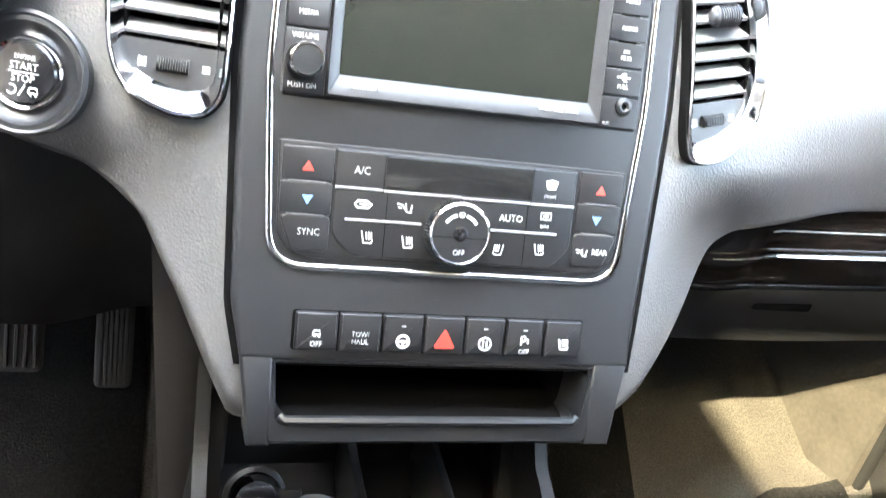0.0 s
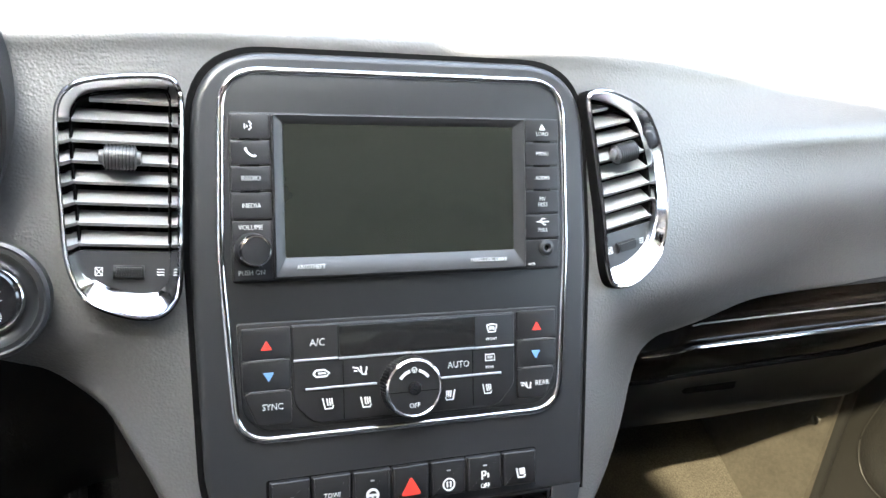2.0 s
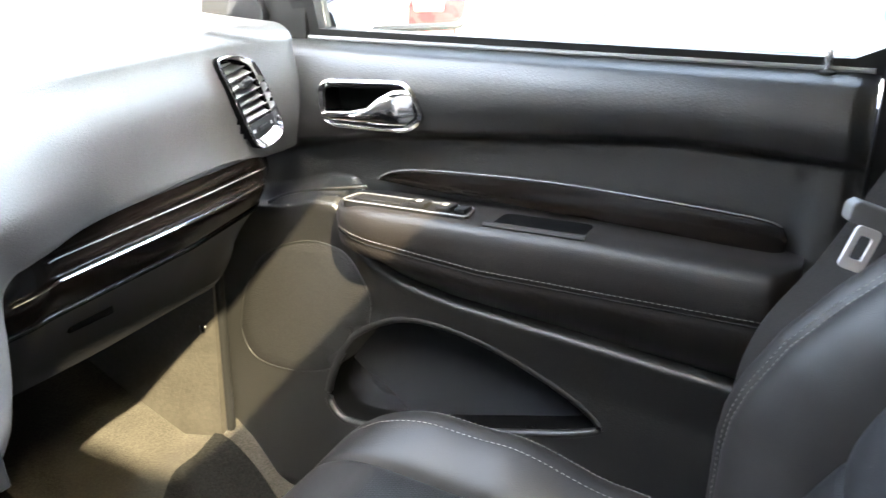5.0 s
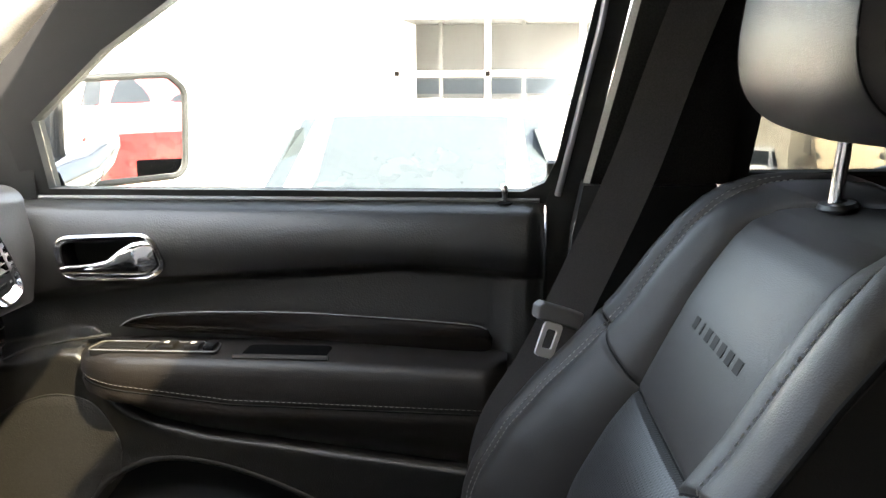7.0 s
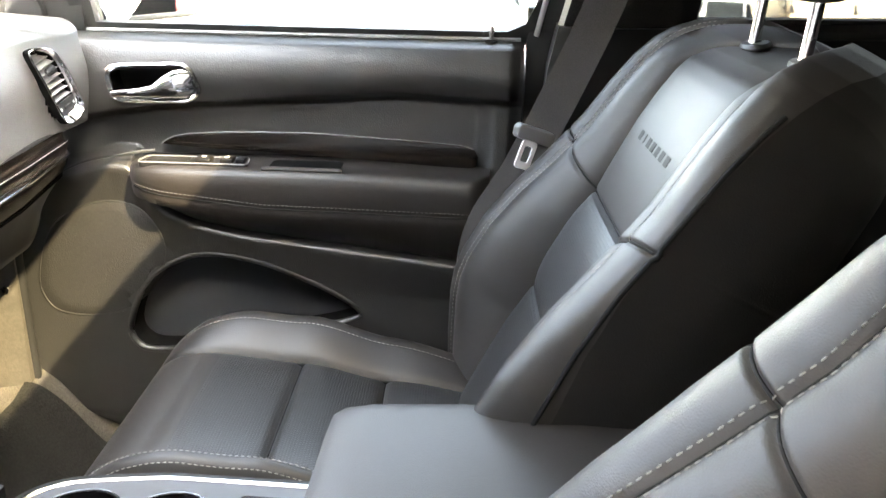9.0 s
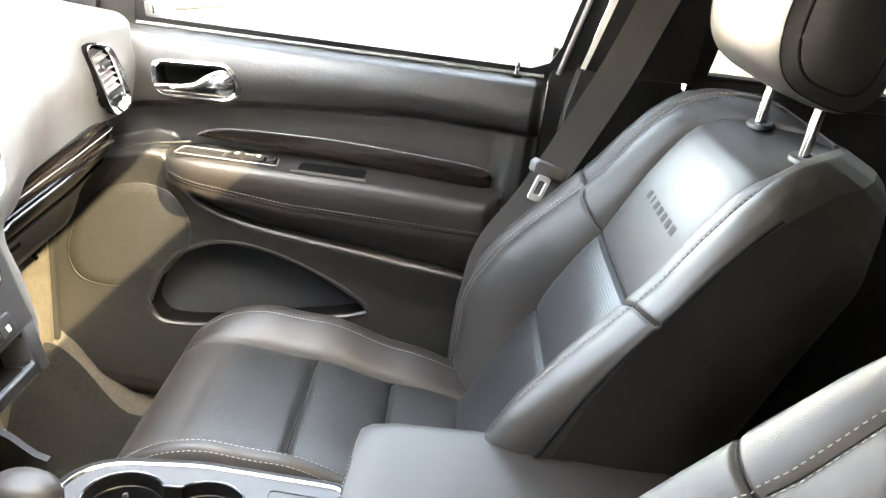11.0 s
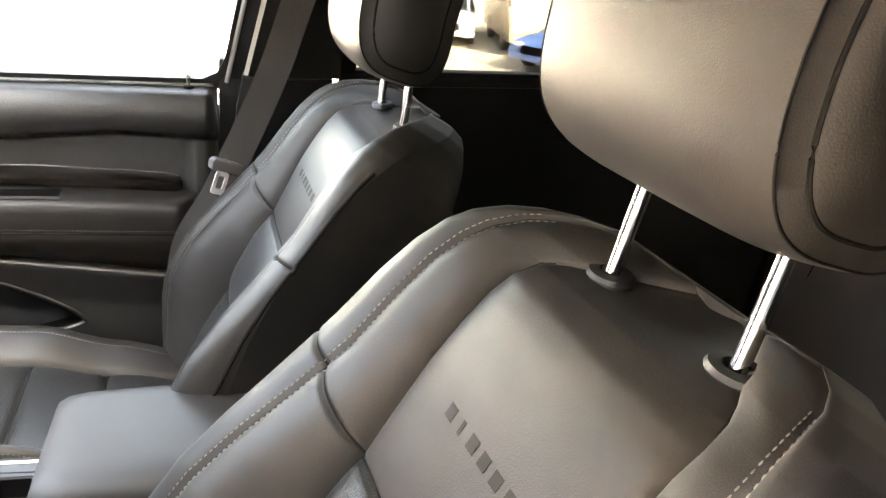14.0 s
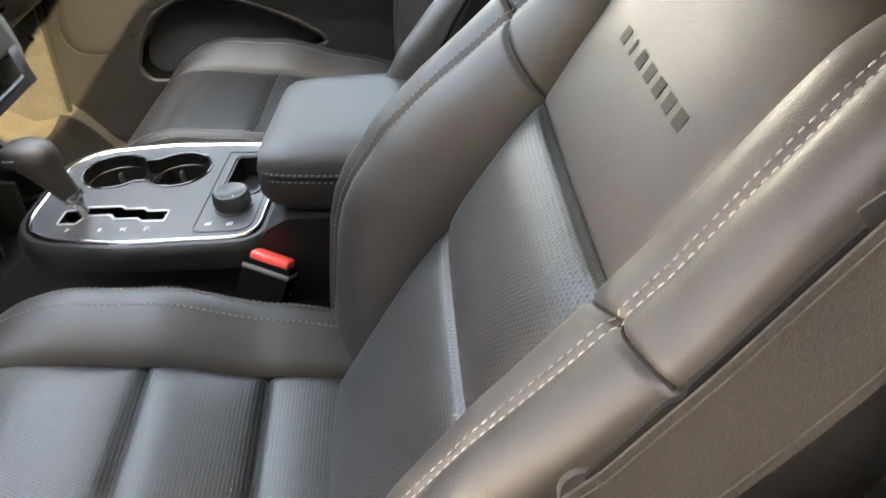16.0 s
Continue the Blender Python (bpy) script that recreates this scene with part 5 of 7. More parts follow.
def outer_n(s):
    return line([(-0.40, -0.010), (-0.30, 0.018), (-0.20, 0.026), (-0.12, 0.029), (-0.06, 0.035), (0.0, 0.035), (0.06, 0.026), (0.12, 0.014), (0.16, 0.002), (0.19, -0.012), (0.21, -0.026), (0.23, -0.046), (0.264, -0.098)], s)


def back_front(a, s):
    """The seat back's front skin: a from -1 to 1 across, s up from the cross seam."""
    sg, q = (1 if a >= 0 else -1), abs(a)
    p, w = panel_half(s), half_width(s)
    r, nr = ridge_at(s)
    np_, nw = top_roll(s), outer_n(s)
    pinch = 1 - sstep(0.17, 0.215, s)
    if q <= 0.5:
        u = q / 0.5 * p
        t = u / p
        n = np_ + 0.004 - 0.004 * t ** 4 - 0.014 * sstep(0.185, 0.240, s) * (1 - t ** 3)
        for lo, hi, rise in ((-0.40, -0.145, 0.013), (-0.145, 0.0, 0.016), (0.0, 0.24, 0.006)):
            if lo <= s <= hi:
                f = (s - lo) / (hi - lo)
                n += rise * (1 - abs(2 * f - 1) ** 3.2) * (1 - t ** 6)
        n -= 0.004 * (math.exp(-(s / 0.0035) ** 2) + math.exp(-((s + 0.145) / 0.0035) ** 2)) * (1 - t ** 10)
    elif q <= 0.75:
        t = (q - 0.5) / 0.25
        u = lerp(p, r, t)
        n = lerp(np_, nr, math.sin(t * math.pi / 2) ** 0.9) + 0.007 * math.sin(math.pi * t) * pinch
    else:
        t = (q - 0.75) / 0.25
        u = lerp(r, w, t)
        top = max(nr, nw) + 0.011
        if t < 0.42:
            n = lerp(nr, top, math.sin(t / 0.42 * math.pi / 2))
        else:
            k = (t - 0.42) / 0.58
            n = lerp(nw, top, math.sqrt(max(0.0, 1 - k ** 2.2)))
    n -= 0.008 * (0.25 + 0.75 * pinch) * math.exp(-((u - p) / 0.0042) ** 2)
    n -= 0.0018 * math.exp(-((u - r) / 0.0020) ** 2)
    if q > 0.5:
        sj = 0.030 * min((u - p) / max(r - p, 1e-4), 1.0) + 0.012 * max(0.0, (u - r) / max(w - r, 1e-4))
        n -= 0.0042 * math.exp(-((s - sj) / 0.0026) ** 2)
    return sg * u, n


def ridge(s, sg, d=0.0):
    """A point and normal on the bolster's stitched ridge, d across from it."""
    p, w = panel_half(s), half_width(s)
    r = ridge_at(s)[0]
    a = 0.75 + d / ((w - r) if d > 0 else (r - p)) * 0.25
    u, n = back_front(sg * a, s)
    u2, n2 = back_front(sg * (a + 0.02), s)
    across = (back_place(u2, s, n2) - back_place(u, s, n)).normalized() * sg
    u3, n3 = back_front(sg * a, s + 0.004)
    along = (back_place(u3, s + 0.004, n3) - back_place(u, s, n)).normalized()
    nn = across.cross(along).normalized()
    if nn.dot(OUT) < 0:
        nn = -nn
    return back_place(u, s, n), nn


def grid_mesh(name, P, uv=None):
    """A skin over rows of points; uv: rows of pairs for the map."""
    rows, cols = len(P), len(P[0])
    me = bpy.data.meshes.new(name)
    me.from_pydata([p for r in P for p in r], [], [(i * cols + j, i * cols + j + 1, (i + 1) * cols + j + 1, (i + 1) * cols + j) for i in range(rows - 1) for j in range(cols - 1)])
    if uv:
        lay = me.uv_layers.new(name="metres")
        flat = [c for r in uv for c in r]
        for lp in me.loops:
            lay.data[lp.index].uv = flat[lp.vertex_index]
    smooth(me, 60)
    return me


def build_seat(m, C, label, slim=0):
    seat = holder("front_seat", m, label, "car seat", "front seats")
    S = sorted([lerp(-0.385, 0.20, k / 120) for k in range(120)] + [lerp(0.20, 0.264, k / 50) for k in range(51)] + [lerp(-0.008, 0.045, k / 40) for k in range(41)])
    A = sorted(set([round(lerp(-1, 1, k / 112), 5) for k in range(113)]))
    # seat back: bolsters, sides and rear
    rings = []
    for s in S:
        ring = []
        for a in A:
            u, n = back_front(a, s)
            ring.append(back_place(u, s, n))
        w = half_width(s)
        u1, n1 = back_front(1, s)
        rear = -0.150 - 0.02 * (1 - sstep(-0.2, 0.1, s)) 
        rear = min(rear, n1 - 0.02)
        for k in range(1, 25):
            th = k / 25 * math.pi
            uu = w * math.cos(th)
            ww = math.copysign(abs(math.cos(th)) ** 0.45, math.cos(th)) * w
            nn = lerp(n1, rear, math.sin(th) ** 0.55)
            ring.append(back_place(ww * (1 + 0.02 * math.sin(th)), s - 0.080 * sstep(0.14, 0.264, s) * math.sin(th) ** 1.3, nn))
        rings.append(ring)
    top = rings[-1]
    mid_top = sum(top, V3(0, 0, 0)) / len(top)
    nA = len(A)
    me = bmesh.new()
    vs = [[me.verts.new(p) for p in r] for r in rings]
    shell = bmesh.new()
    ws = [[shell.verts.new(p) if j >= nA - 1 or j == 0 else None for j, p in enumerate(r)] for r in rings]
    cols = len(rings[0])
    for i in range(len(rings) - 1):
        for j in range(cols):
            k = (j + 1) % cols
            if j < nA - 1 and abs((A[j] + A[j + 1]) / 2) < 0.5 and S[i + 1] <= 0.264:
                continue
            if j >= nA - 1:
                shell.faces.new((ws[i][j], ws[i][k], ws[i + 1][k], ws[i + 1][j]))
            else:
                me.faces.new((vs[i][j], vs[i][k], vs[i + 1][k], vs[i + 1][j]))
    part("back_shell", shell, SEATSIDE, seat, "side and rear cover, darkened for its shade", 60)
    last = vs[-1]
    for k in range(1, 8):
        th = k / 7 * math.pi / 2
        nxt = [me.verts.new(mid_top + (p - mid_top) * (0.3 + 0.7 * math.cos(th)) + UP * 0.005 * math.sin(th)) for p in top]
        for j in range(cols):
            q = (j + 1) % cols
            me.faces.new((last[j], last[q], nxt[q], nxt[j]))
        last = nxt
    me.faces.new(last)
    part("backrest", me, LEATHER, seat, "black leather back with raised side bolsters", 60)
    mid = [a for a in A if abs(a) <= 0.5001]

    def panel(name, lo, hi, mat, label):
        rows = sorted(set([lo, hi] + [s for s in S if lo < s < hi]))
        P = [[back_place(*(lambda un: (un[0], s, un[1]))(back_front(a, s))) for a in mid] for s in rows]
        part(name, grid_mesh(name, P, [[(back_front(a, s)[0], s) for a in mid] for s in rows]), mat, seat, label)
    panel("upper_panel", 0.0, 0.264, LEATHER, "smooth leather upper panel")
    panel("lumbar_insert", -0.145, 0.0, PERF, "perforated leather insert")
    panel("lower_insert", -0.385, -0.145, PERF, "perforated leather insert")
    # embossed word on the upper panel, as plain bars
    for k in range(7):
        u, s, hw = 0.047 - k * 0.0212, 0.092, (0.0022 if k == 1 else 0.0062)
        part("embossed_bar", sheet(lambda a, b: (lambda uu, ss: back_place(uu, ss, back_front(0.5 * uu / panel_half(ss), ss)[1] + 0.0004))(lerp(u - hw, u + hw, a), lerp(s - 0.0054, s + 0.0054, b)), 4, 4, 0.0003), EMBOSS, seat, "dark embossed bar")
    for sg in (-1, 1):
        rows = [lerp(-0.37, 0.243, k / 160) for k in range(161)]
        for d in (-0.0052, 0.0052):
            pts = [ridge(s, sg, d) for s in rows]
            stitches([(p + 0.0003 * n, n) for p, n in pts], seat, THREAD, None, 0.0038, 0.0024, 0.00055)
        edge = []
        for s in rows[:145]:
            u, n = back_front(sg * 0.995, s)
            edge.append(back_place(u + sg * 0.001, s, n - 0.002))
        part("piping", tube(edge, 0.0024, 7), SEAM, seat, "black edge piping")
    # seams between the panels: dark tubes in the grooves stand for their shade
    def on_back(u, s):
        w, p, r = half_width(s), panel_half(s), ridge_at(s)[0]
        q = abs(u)
        a = 0.5 * q / p if q <= p else 0.5 + 0.25 * (q - p) / (r - p) if q <= r else 0.75 + 0.25 * (q - r) / (w - r)
        uu, n = back_front(math.copysign(a, u), s)
        return back_place(uu, s, n)

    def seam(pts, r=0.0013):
        part("seam", tube(pts, r, 6), SEAM, seat, "dark line for the shade in a seam")
    for sg in (-1, 1):
        seam([on_back(sg * panel_half(s) * 1.001, s) for s in [lerp(-0.38, 0.215, k / 90) for k in range(91)]], 0.0017)
        seam([on_back(sg * ridge_at(s)[0] * 1.001, s) for s in [lerp(-0.37, 0.243, k / 90) for k in range(91)]], 0.0009)
        joint = []
        for k in range(31):
            p, r, w = panel_half(0.015), ridge_at(0.03)[0], half_width(0.035)
            u = lerp(p, w * 0.985, k / 30)
            joint.append(on_back(sg * u, 0.030 * min((u - p) / (r - p), 1.0) + 0.012 * max(0.0, (u - r) / (w - r))))
        seam(joint, 0.0015)
    for s in (0.0, -0.145):
        seam([on_back(lerp(-1, 1, k / 40) * panel_half(s), s) for k in range(41)])
    # seat cushion
    X = [-1 + 2 * k / 96 for k in range(97)]

    def cushion(a, q):
        sg, t = (1 if a >= 0 else -1), abs(a)
        L = 0.62 * q
        yf, roll = -0.165, 0.075                       # front roll
        arc = roll * math.pi / 2
        if L < 0.10:
            y, drop = -0.092 + 0.0 * L, None
        p, r, w = 0.128 + 0.012 * (1 - q), 0.196, 0.252 - 0.014 * (1 - sstep(0.0, 0.35, q))
        if sg == slim:                                 # the side tucked against the console
            r, w = 0.160, 0.186
        if t <= 0.5:
            u, f = t / 0.5 * p, 0.0
            g = u / p
        elif t <= 0.78:
            u, f = lerp(p, r, (t - 0.5) / 0.28), math.sin((t - 0.5) / 0.28 * math.pi / 2) ** 0.9
            g = 1.0
        else:
            k = (t - 0.78) / 0.22
            u, f = lerp(r, w, math.sin(k * math.pi / 2)), 1.0
            g = 1.0
        # length along: front face, roll, top
        face = 0.10
        if L < face:
            y, base, nrm = -0.088 - 0.012 * (L / face), 0.095 + 0.10 * (L / face), (0, 1)
            fl = 0.0
        elif L < face + arc:
            th = (L - face) / roll
            y, base = -0.100 - roll * (1 - math.cos(th)), 0.195 + 0.063 * math.sin(th)
            fl = math.sin(th)
        else:
            y = -0.175 - (L - face - arc)
            base = curve([(-0.60, 0.200), (-0.42, 0.226), (-0.30, 0.248), (-0.175, 0.258)], y)
            fl = 1.0
        hh = 0.036 * sstep(-0.09, -0.24, y) * (1 - 0.75 * sstep(-0.30, -0.62, y)) * fl
        z = base + hh * f
        if t > 0.78:
            k = (t - 0.78) / 0.22
            z -= 0.13 * (1 - math.cos(k * math.pi / 2)) * (0.5 + 0.5 * fl)
        if t <= 0.5 and fl > 0:
            n = 0.0
            for lo, hi in ((-0.175, -0.304), (-0.304, -0.415), (-0.415, -0.62)):
                if hi <= y <= lo:
                    m = (y - lo) / (hi - lo)
                    n += 0.008 * (1 - abs(2 * m - 1) ** 3) * (1 - g ** 6)
            n -= 0.006 * (math.exp(-((y + 0.304) / 0.004) ** 2) + math.exp(-((y + 0.415) / 0.004) ** 2))
            z += n * fl
        z -= 0.006 * math.exp(-((u - p) / 0.004) ** 2) * fl
        z -= 0.0014 * math.exp(-((u - r) / 0.0022) ** 2) * fl
        return V3(sg * u, y, z) - BASE
    Q = [k / 130 for k in range(131)]
    P = [[cushion(a, q) for a in X] for q in Q]
    out = bmesh.new()
    vs = [[out.verts.new(p) for p in r] for r in P]
    for i in range(130):
        for j in range(96):
            if not (abs((X[j] + X[j + 1]) / 2) < 0.5 and i > 50):
                out.faces.new((vs[i][j], vs[i][j + 1], vs[i + 1][j + 1], vs[i + 1][j]))
    part("cushion", out, LEATHER, seat, "black leather cushion with raised sides", 60)
    midx = [j for j in range(97) if abs(X[j]) <= 0.5001]
    PP = [[P[i][j] for j in midx] for i in range(51, 131)]
    part("cushion_insert", grid_mesh("cushion_insert", PP, [[(P[i][j].x, P[i][j].y) for j in midx] for i in range(51, 131)]), PERF, seat, "perforated leather insert")
    for sg in (-1, 1):
        for d in (-0.0075, 0.0075):
            pts = []
            for k in range(34, 126):
                q = k / 130
                a = 0.78 + d
                p0 = cushion(sg * (a + (0.06 * d / 0.0075 if d < 0 else 0.04)), q)
                p1, p2 = cushion(sg * a, q + 0.01), cushion(sg * (a + 0.03), q)
                pts.append((p0 + V3(0, 0, 0.0006), V3(0, 0.15, 1).normalized()))
            stitches(pts, seat, THREAD, None, 0.0038, 0.0024, 0.00055)
        seam([cushion(sg * 0.5003, k / 130) for k in range(36, 126)], 0.0016)
    for y in (-0.304, -0.415):
        q = min(range(40, 130), key=lambda k: abs(P[k][48].y + BASE.y - y)) / 130
        seam([cushion(lerp(-0.5, 0.5, k / 40), q) for k in range(41)], 0.0014)
    # base, runners
    part("side_valance", joined(*[sheet(lambda a, b, sg=sg: V3(sg * ((0.172 if sg == slim else 0.238) - 0.006 * b), lerp(-0.62, -0.14, a), lerp(0.02, 0.165, b)) - BASE, 10, 4, 0.02, (-sg, 0, 0)) for sg in (-1, 1)]), PLASTIC, seat, "dark plastic side cover")
    part("seat_base", loft([[V3(x, y, z) - BASE for x, y in ((-0.20, -0.60), (0.20, -0.60), (0.20, -0.14), (-0.20, -0.14))] for z in (0.01, 0.13)]), HOLE, seat)
    for sg in (-1, 1):
        part("runner", box(sg * 0.17 - 0.02, sg * 0.17 + 0.02, -0.30, 0.26, -0.068, 0.10, 0.004), SATIN, seat, "steel runner")
    # head restraint
    tilt = radians(16)
    hu, hn = V3(0, -math.sin(tilt), math.cos(tilt)), V3(0, math.cos(tilt), math.sin(tilt))

    def hr(u, th):
        k = abs(u) / 0.150
        e = (1 - k ** 5) ** 0.28 if k < 1 else 0.0
        cc, ss = math.cos(th), math.sin(th)
        dep, hei = 0.064 * (0.72 + 0.28 * e), 0.098 * (0.55 + 0.45 * e) if k < 1 else 0
        dn = dep * math.copysign(abs(cc) ** 0.62, cc) * (e if k > 0.9 else 1) - 0.006 * k ** 2
        dh = hei * math.copysign(abs(ss) ** 0.62, ss) * (e ** 0.5 if k > 0.9 else 1)
        dn += 0.004 * (1 - (dh / 0.1) ** 2) - 0.012 * (dh / 0.1) * (1 if dh < 0 else 0.3) * -1
        return V3(u, 0, 0) + C + hu * dh + hn * dn - BASE
    us = [-0.150 * math.sin(math.pi / 2 * lerp(-1, 1, k / 60)) * -1 for k in range(61)]
    h = part("head_restraint", loft([[hr(u * 0.9995, j / 48 * 2 * math.pi) for j in range(48)] for u in us]), LEATHER, seat, "padded black leather head restraint", 60)
    for sg in (-1, 1):
        for d, mat, rr in ((0.138, SEAM, 0.0016),):
            part("seam", tube([hr(sg * d, j / 60 * 2 * math.pi) for j in range(60)], rr, 6, True), mat, h, "sunken seam")
        for d in (0.1335,):
            loop = [hr(sg * d, j / 90 * 2 * math.pi) for j in range(91)]
            cen = C - BASE + V3(sg * d, 0, 0)
            part("seam", tube(loop[:-1], 0.0009, 6, True), SEAM, h, "sunken seam")
        foot = back_place(sg * 0.078, 0.2205, -0.070)
        part("post", tube([foot - UP * 0.03, C - BASE + V3(sg * 0.078, -0.022, -0.05)], 0.0062, 16, False, 1.0, (1, 0, 0)), CHROME, seat, "polished steel post")
        col = part("post_guide", turned([(0.0066, 0.0), (0.0155, 0.0), (0.0160, 0.003), (0.0140, 0.0065), (0.0075, 0.0075)], 30), SATIN, seat, "oval black post guide")
        seat_s = 0.231
        face = back_front(0.5 * 0.078 / panel_half(seat_s), seat_s)[1]
        col.matrix_basis = Matrix.Translation(back_place(sg * 0.078, seat_s, face - 0.002)) @ (UP * 0.8 + OUT * 0.6).to_track_quat("Z", "Y").to_matrix().to_4x4() @ Matrix.Diagonal((1.6, 1.0, 1, 1))
    # recliner cover
    rc = part("recliner_cover", turned([(0, 0), (0.030, 0), (0.031, 0.006), (0.026, 0.011), (0, 0.013)], 30), PLASTIC, seat, "round plastic recliner cover")
    rc.matrix_basis = Matrix.Translation(back_place(-0.243, -0.33, -0.03)) @ pose(0, 0, 0, 0, -90, 0)
    return seat


EMBOSS = material("embossed_leather", (0.0075, 0.0066, 0.006), 0.65, spec=0.2, vary=0.1)
# darker than LEATHER: the shade on the seat's sides is in this colour
SEATSIDE = material("seat_side_with_shade", (0.0095, 0.0086, 0.008), 0.6, spec=0.28, grain=0.2, grain_scale=800, pattern="cells", vary=0.1)
build_seat(Matrix.Translation((0.319, -0.680, 0.518)) @ pose(0, 0, 0, 0, 2, 2.5) @ Matrix.Translation(BASE - J), V3(0, -0.815, 0.832), "black leather passenger seat with pale double stitching", -1)
UP, OUT = lean_back(33.0)
driver = build_seat(Matrix.Translation((-0.424, -0.731, 0.570)) @ pose(0, 0, 0, 0, 1.25, 6.4) @ Matrix.Translation(BASE - J), V3(0, -0.858, 0.836), "black leather driver's seat with raised bolsters and pale double stitching")


release = part("release_knob", turned([(0, 0), (0.012, 0), (0.0122, 0.004), (0.0110, 0.0065), (0.007, 0.007), (0, 0.006)], 30), LEATHER, driver, "small round release knob")
release.matrix_basis = driver.matrix_basis.inverted() @ Matrix.Translation((-0.688, -0.721, 0.578)) @ pose(0, 0, 0, 0, -70, 0)
tag = driver.matrix_basis.inverted() @ Matrix.Translation((-0.712, -0.815, 0.738)) @ pose(0, 0, 0, 0, 0, 90) @ pose(0, 0, 0, 100, 0, 0) @ pose(0, 0, 0, 0, 0, -40)
flag = part("airbag_tag", moved(slab(rect(-0.020, 0.020, -0.012, 0.012, 0.002), 0.0, 0.0012), tag), RUBBER, driver, "small black sewn tag with white print")
for k in range(3):
    part("print_bar", moved(box(-0.012 + 0.009 * k, -0.0065 + 0.009 * k, -0.005, 0.006, 0.001, 0.0018), tag), WHITE, flag, "white unreadable print")


def build_buckle(name, m, label):
    b = holder(name, m, label, "seat belt buckle")
    part("stalk", box(-0.020, 0.020, -0.010, 0.010, -0.14, 0.002, 0.004), HOLE, b, "dark stalk")
    part("housing", loft([[V3(x * w, y * d, z) for x, y in ((-1, -1), (1, -1), (1, 1), (-1, 1))] for z, w, d in ((-0.062, 0.024, 0.013), (-0.058, 0.026, 0.015), (0.0, 0.027, 0.0155), (0.004, 0.025, 0.014))]), HOLE, b, "black buckle housing", )
    part("release_button", box(-0.0235, 0.0235, -0.0125, 0.0125, 0.001, 0.013, 0.004, 3), REDCAP, b, "bright red release button")
    part("collar", box(-0.028, 0.028, -0.0165, 0.0165, -0.008, -0.002, 0.002), GREYBUCKLE, b)
    part("wire", tube([V3(-0.026, -0.017, -0.03), V3(-0.022, -0.018, -0.040), V3(0.022, -0.018, -0.040), V3(0.026, -0.017, -0.02)], 0.0012, 6), SILVER, b, "thin pale edge line")
    return b


GREYBUCKLE = material("grey_buckle_rim", (0.11, 0.105, 0.10), 0.5)
build_buckle("seat_belt_buckle", pose(-0.144, -0.424, 0.294, 28, -14, 78), "black seat belt buckle with bright red button")
tagged(build_buckle("seat_belt_buckle", pose(0.105, -0.470, 0.225, 20, 14, -90), "black seat belt buckle beside the passenger cushion"))


# ---- passenger door ----


def door_low(y):
    """The height of the ridge that sweeps back under the armrest."""
    return line([(-0.62, 0.308), (-0.507, 0.325), (-0.309, 0.347), (-0.164, 0.363), (-0.098, 0.377), (-0.054, 0.397), (-0.030, 0.420), (-0.015, 0.450), (0.0, 0.468), (0.03, 0.470), (0.083, 0.455), (0.25, 0.440)], y)


def door_recess(y):
    return line([(-0.62, 0.555), (-0.52, 0.562), (-0.41, 0.567), (-0.22, 0.553), (-0.04, 0.538), (0.06, 0.520), (0.12, 0.500), (0.25, 0.470)], y)


POCKET = [(q.x, q.y) for q in spline([(0.035, 0.175, 0), (0.023, 0.142, 0), (-0.01, 0.133, 0), (-0.10, 0.145, 0), (-0.25, 0.180, 0), (-0.337, 0.203, 0), (-0.355, 0.220, 0), (-0.307, 0.255, 0), (-0.20, 0.303, 0), (-0.11, 0.315, 0), (-0.035, 0.288, 0), (0.008, 0.245, 0)], 48, True)]


def pocket_depth(y, z):
    if not inside(POCKET, y, z):
        return 0.0
    d = 1.0
    for (ay, az), (by, bz) in zip(POCKET, POCKET[1:] + POCKET[:1]):
        e = Vector((by - ay, bz - az))
        t = max(0, min(1, ((y - ay) * e.x + (z - az) * e.y) / e.length_squared))
        d = min(d, math.hypot(y - ay - t * e.x, z - az - t * e.y))
    return sstep(0.0, 0.012, d)


def door_x(y, z, pocket=True):
    zl, zr = door_low(y), door_recess(y)
    x = 0.706
    up = sstep(zr - 0.008, zr + 0.012, z)
    bulge = 0.024 * math.sin(math.pi * min(max((z - zr) / (0.648 - zr), 0), 1)) ** 0.7
    rec = lerp(0.726, 0.706, max(sstep(0.03, 0.12, y), sstep(-0.525, -0.56, y)))
    x = lerp(rec, 0.705 - bulge, up)
    low = sstep(zl + 0.012, zl - 0.016, z)
    xl = 0.676 + 0.014 * sstep(zl - 0.02, zl - 0.09, z) - 0.003 * math.exp(-((z - zl + 0.018) / 0.014) ** 2)
    x = lerp(x, xl, low)
    x += 0.085 * pocket_depth(y, z) if pocket else 0.0
    x += 0.03 * sstep(0.02, -0.04, z)
    if z > 0.640:
        x += 0.02 * ((z - 0.640) / 0.012) ** 2
    x += 0.012 * sstep(0.19, 0.228, y) ** 2 + 0.010 * sstep(-0.575, -0.592, y)
    return x


def window_x(z):
    return 0.728 - 0.25 * max(0.0, z - 0.65)


def side_frame(outer, inner, thick, sgn=1):
    """A frame in the side window's leaning plane between two outlines of (y, z) pairs."""
    rings = []
    for pts, d in ((outer, 0.0), (outer, thick), (inner, thick), (inner, 0.0)):
        rings.append([V3(sgn * (window_x(z) + d), y, z) for y, z in pts])
    bm = loft(rings + [rings[0]], True, False)
    bmesh.ops.remove_doubles(bm, verts=bm.verts, dist=1e-6)
    return bm


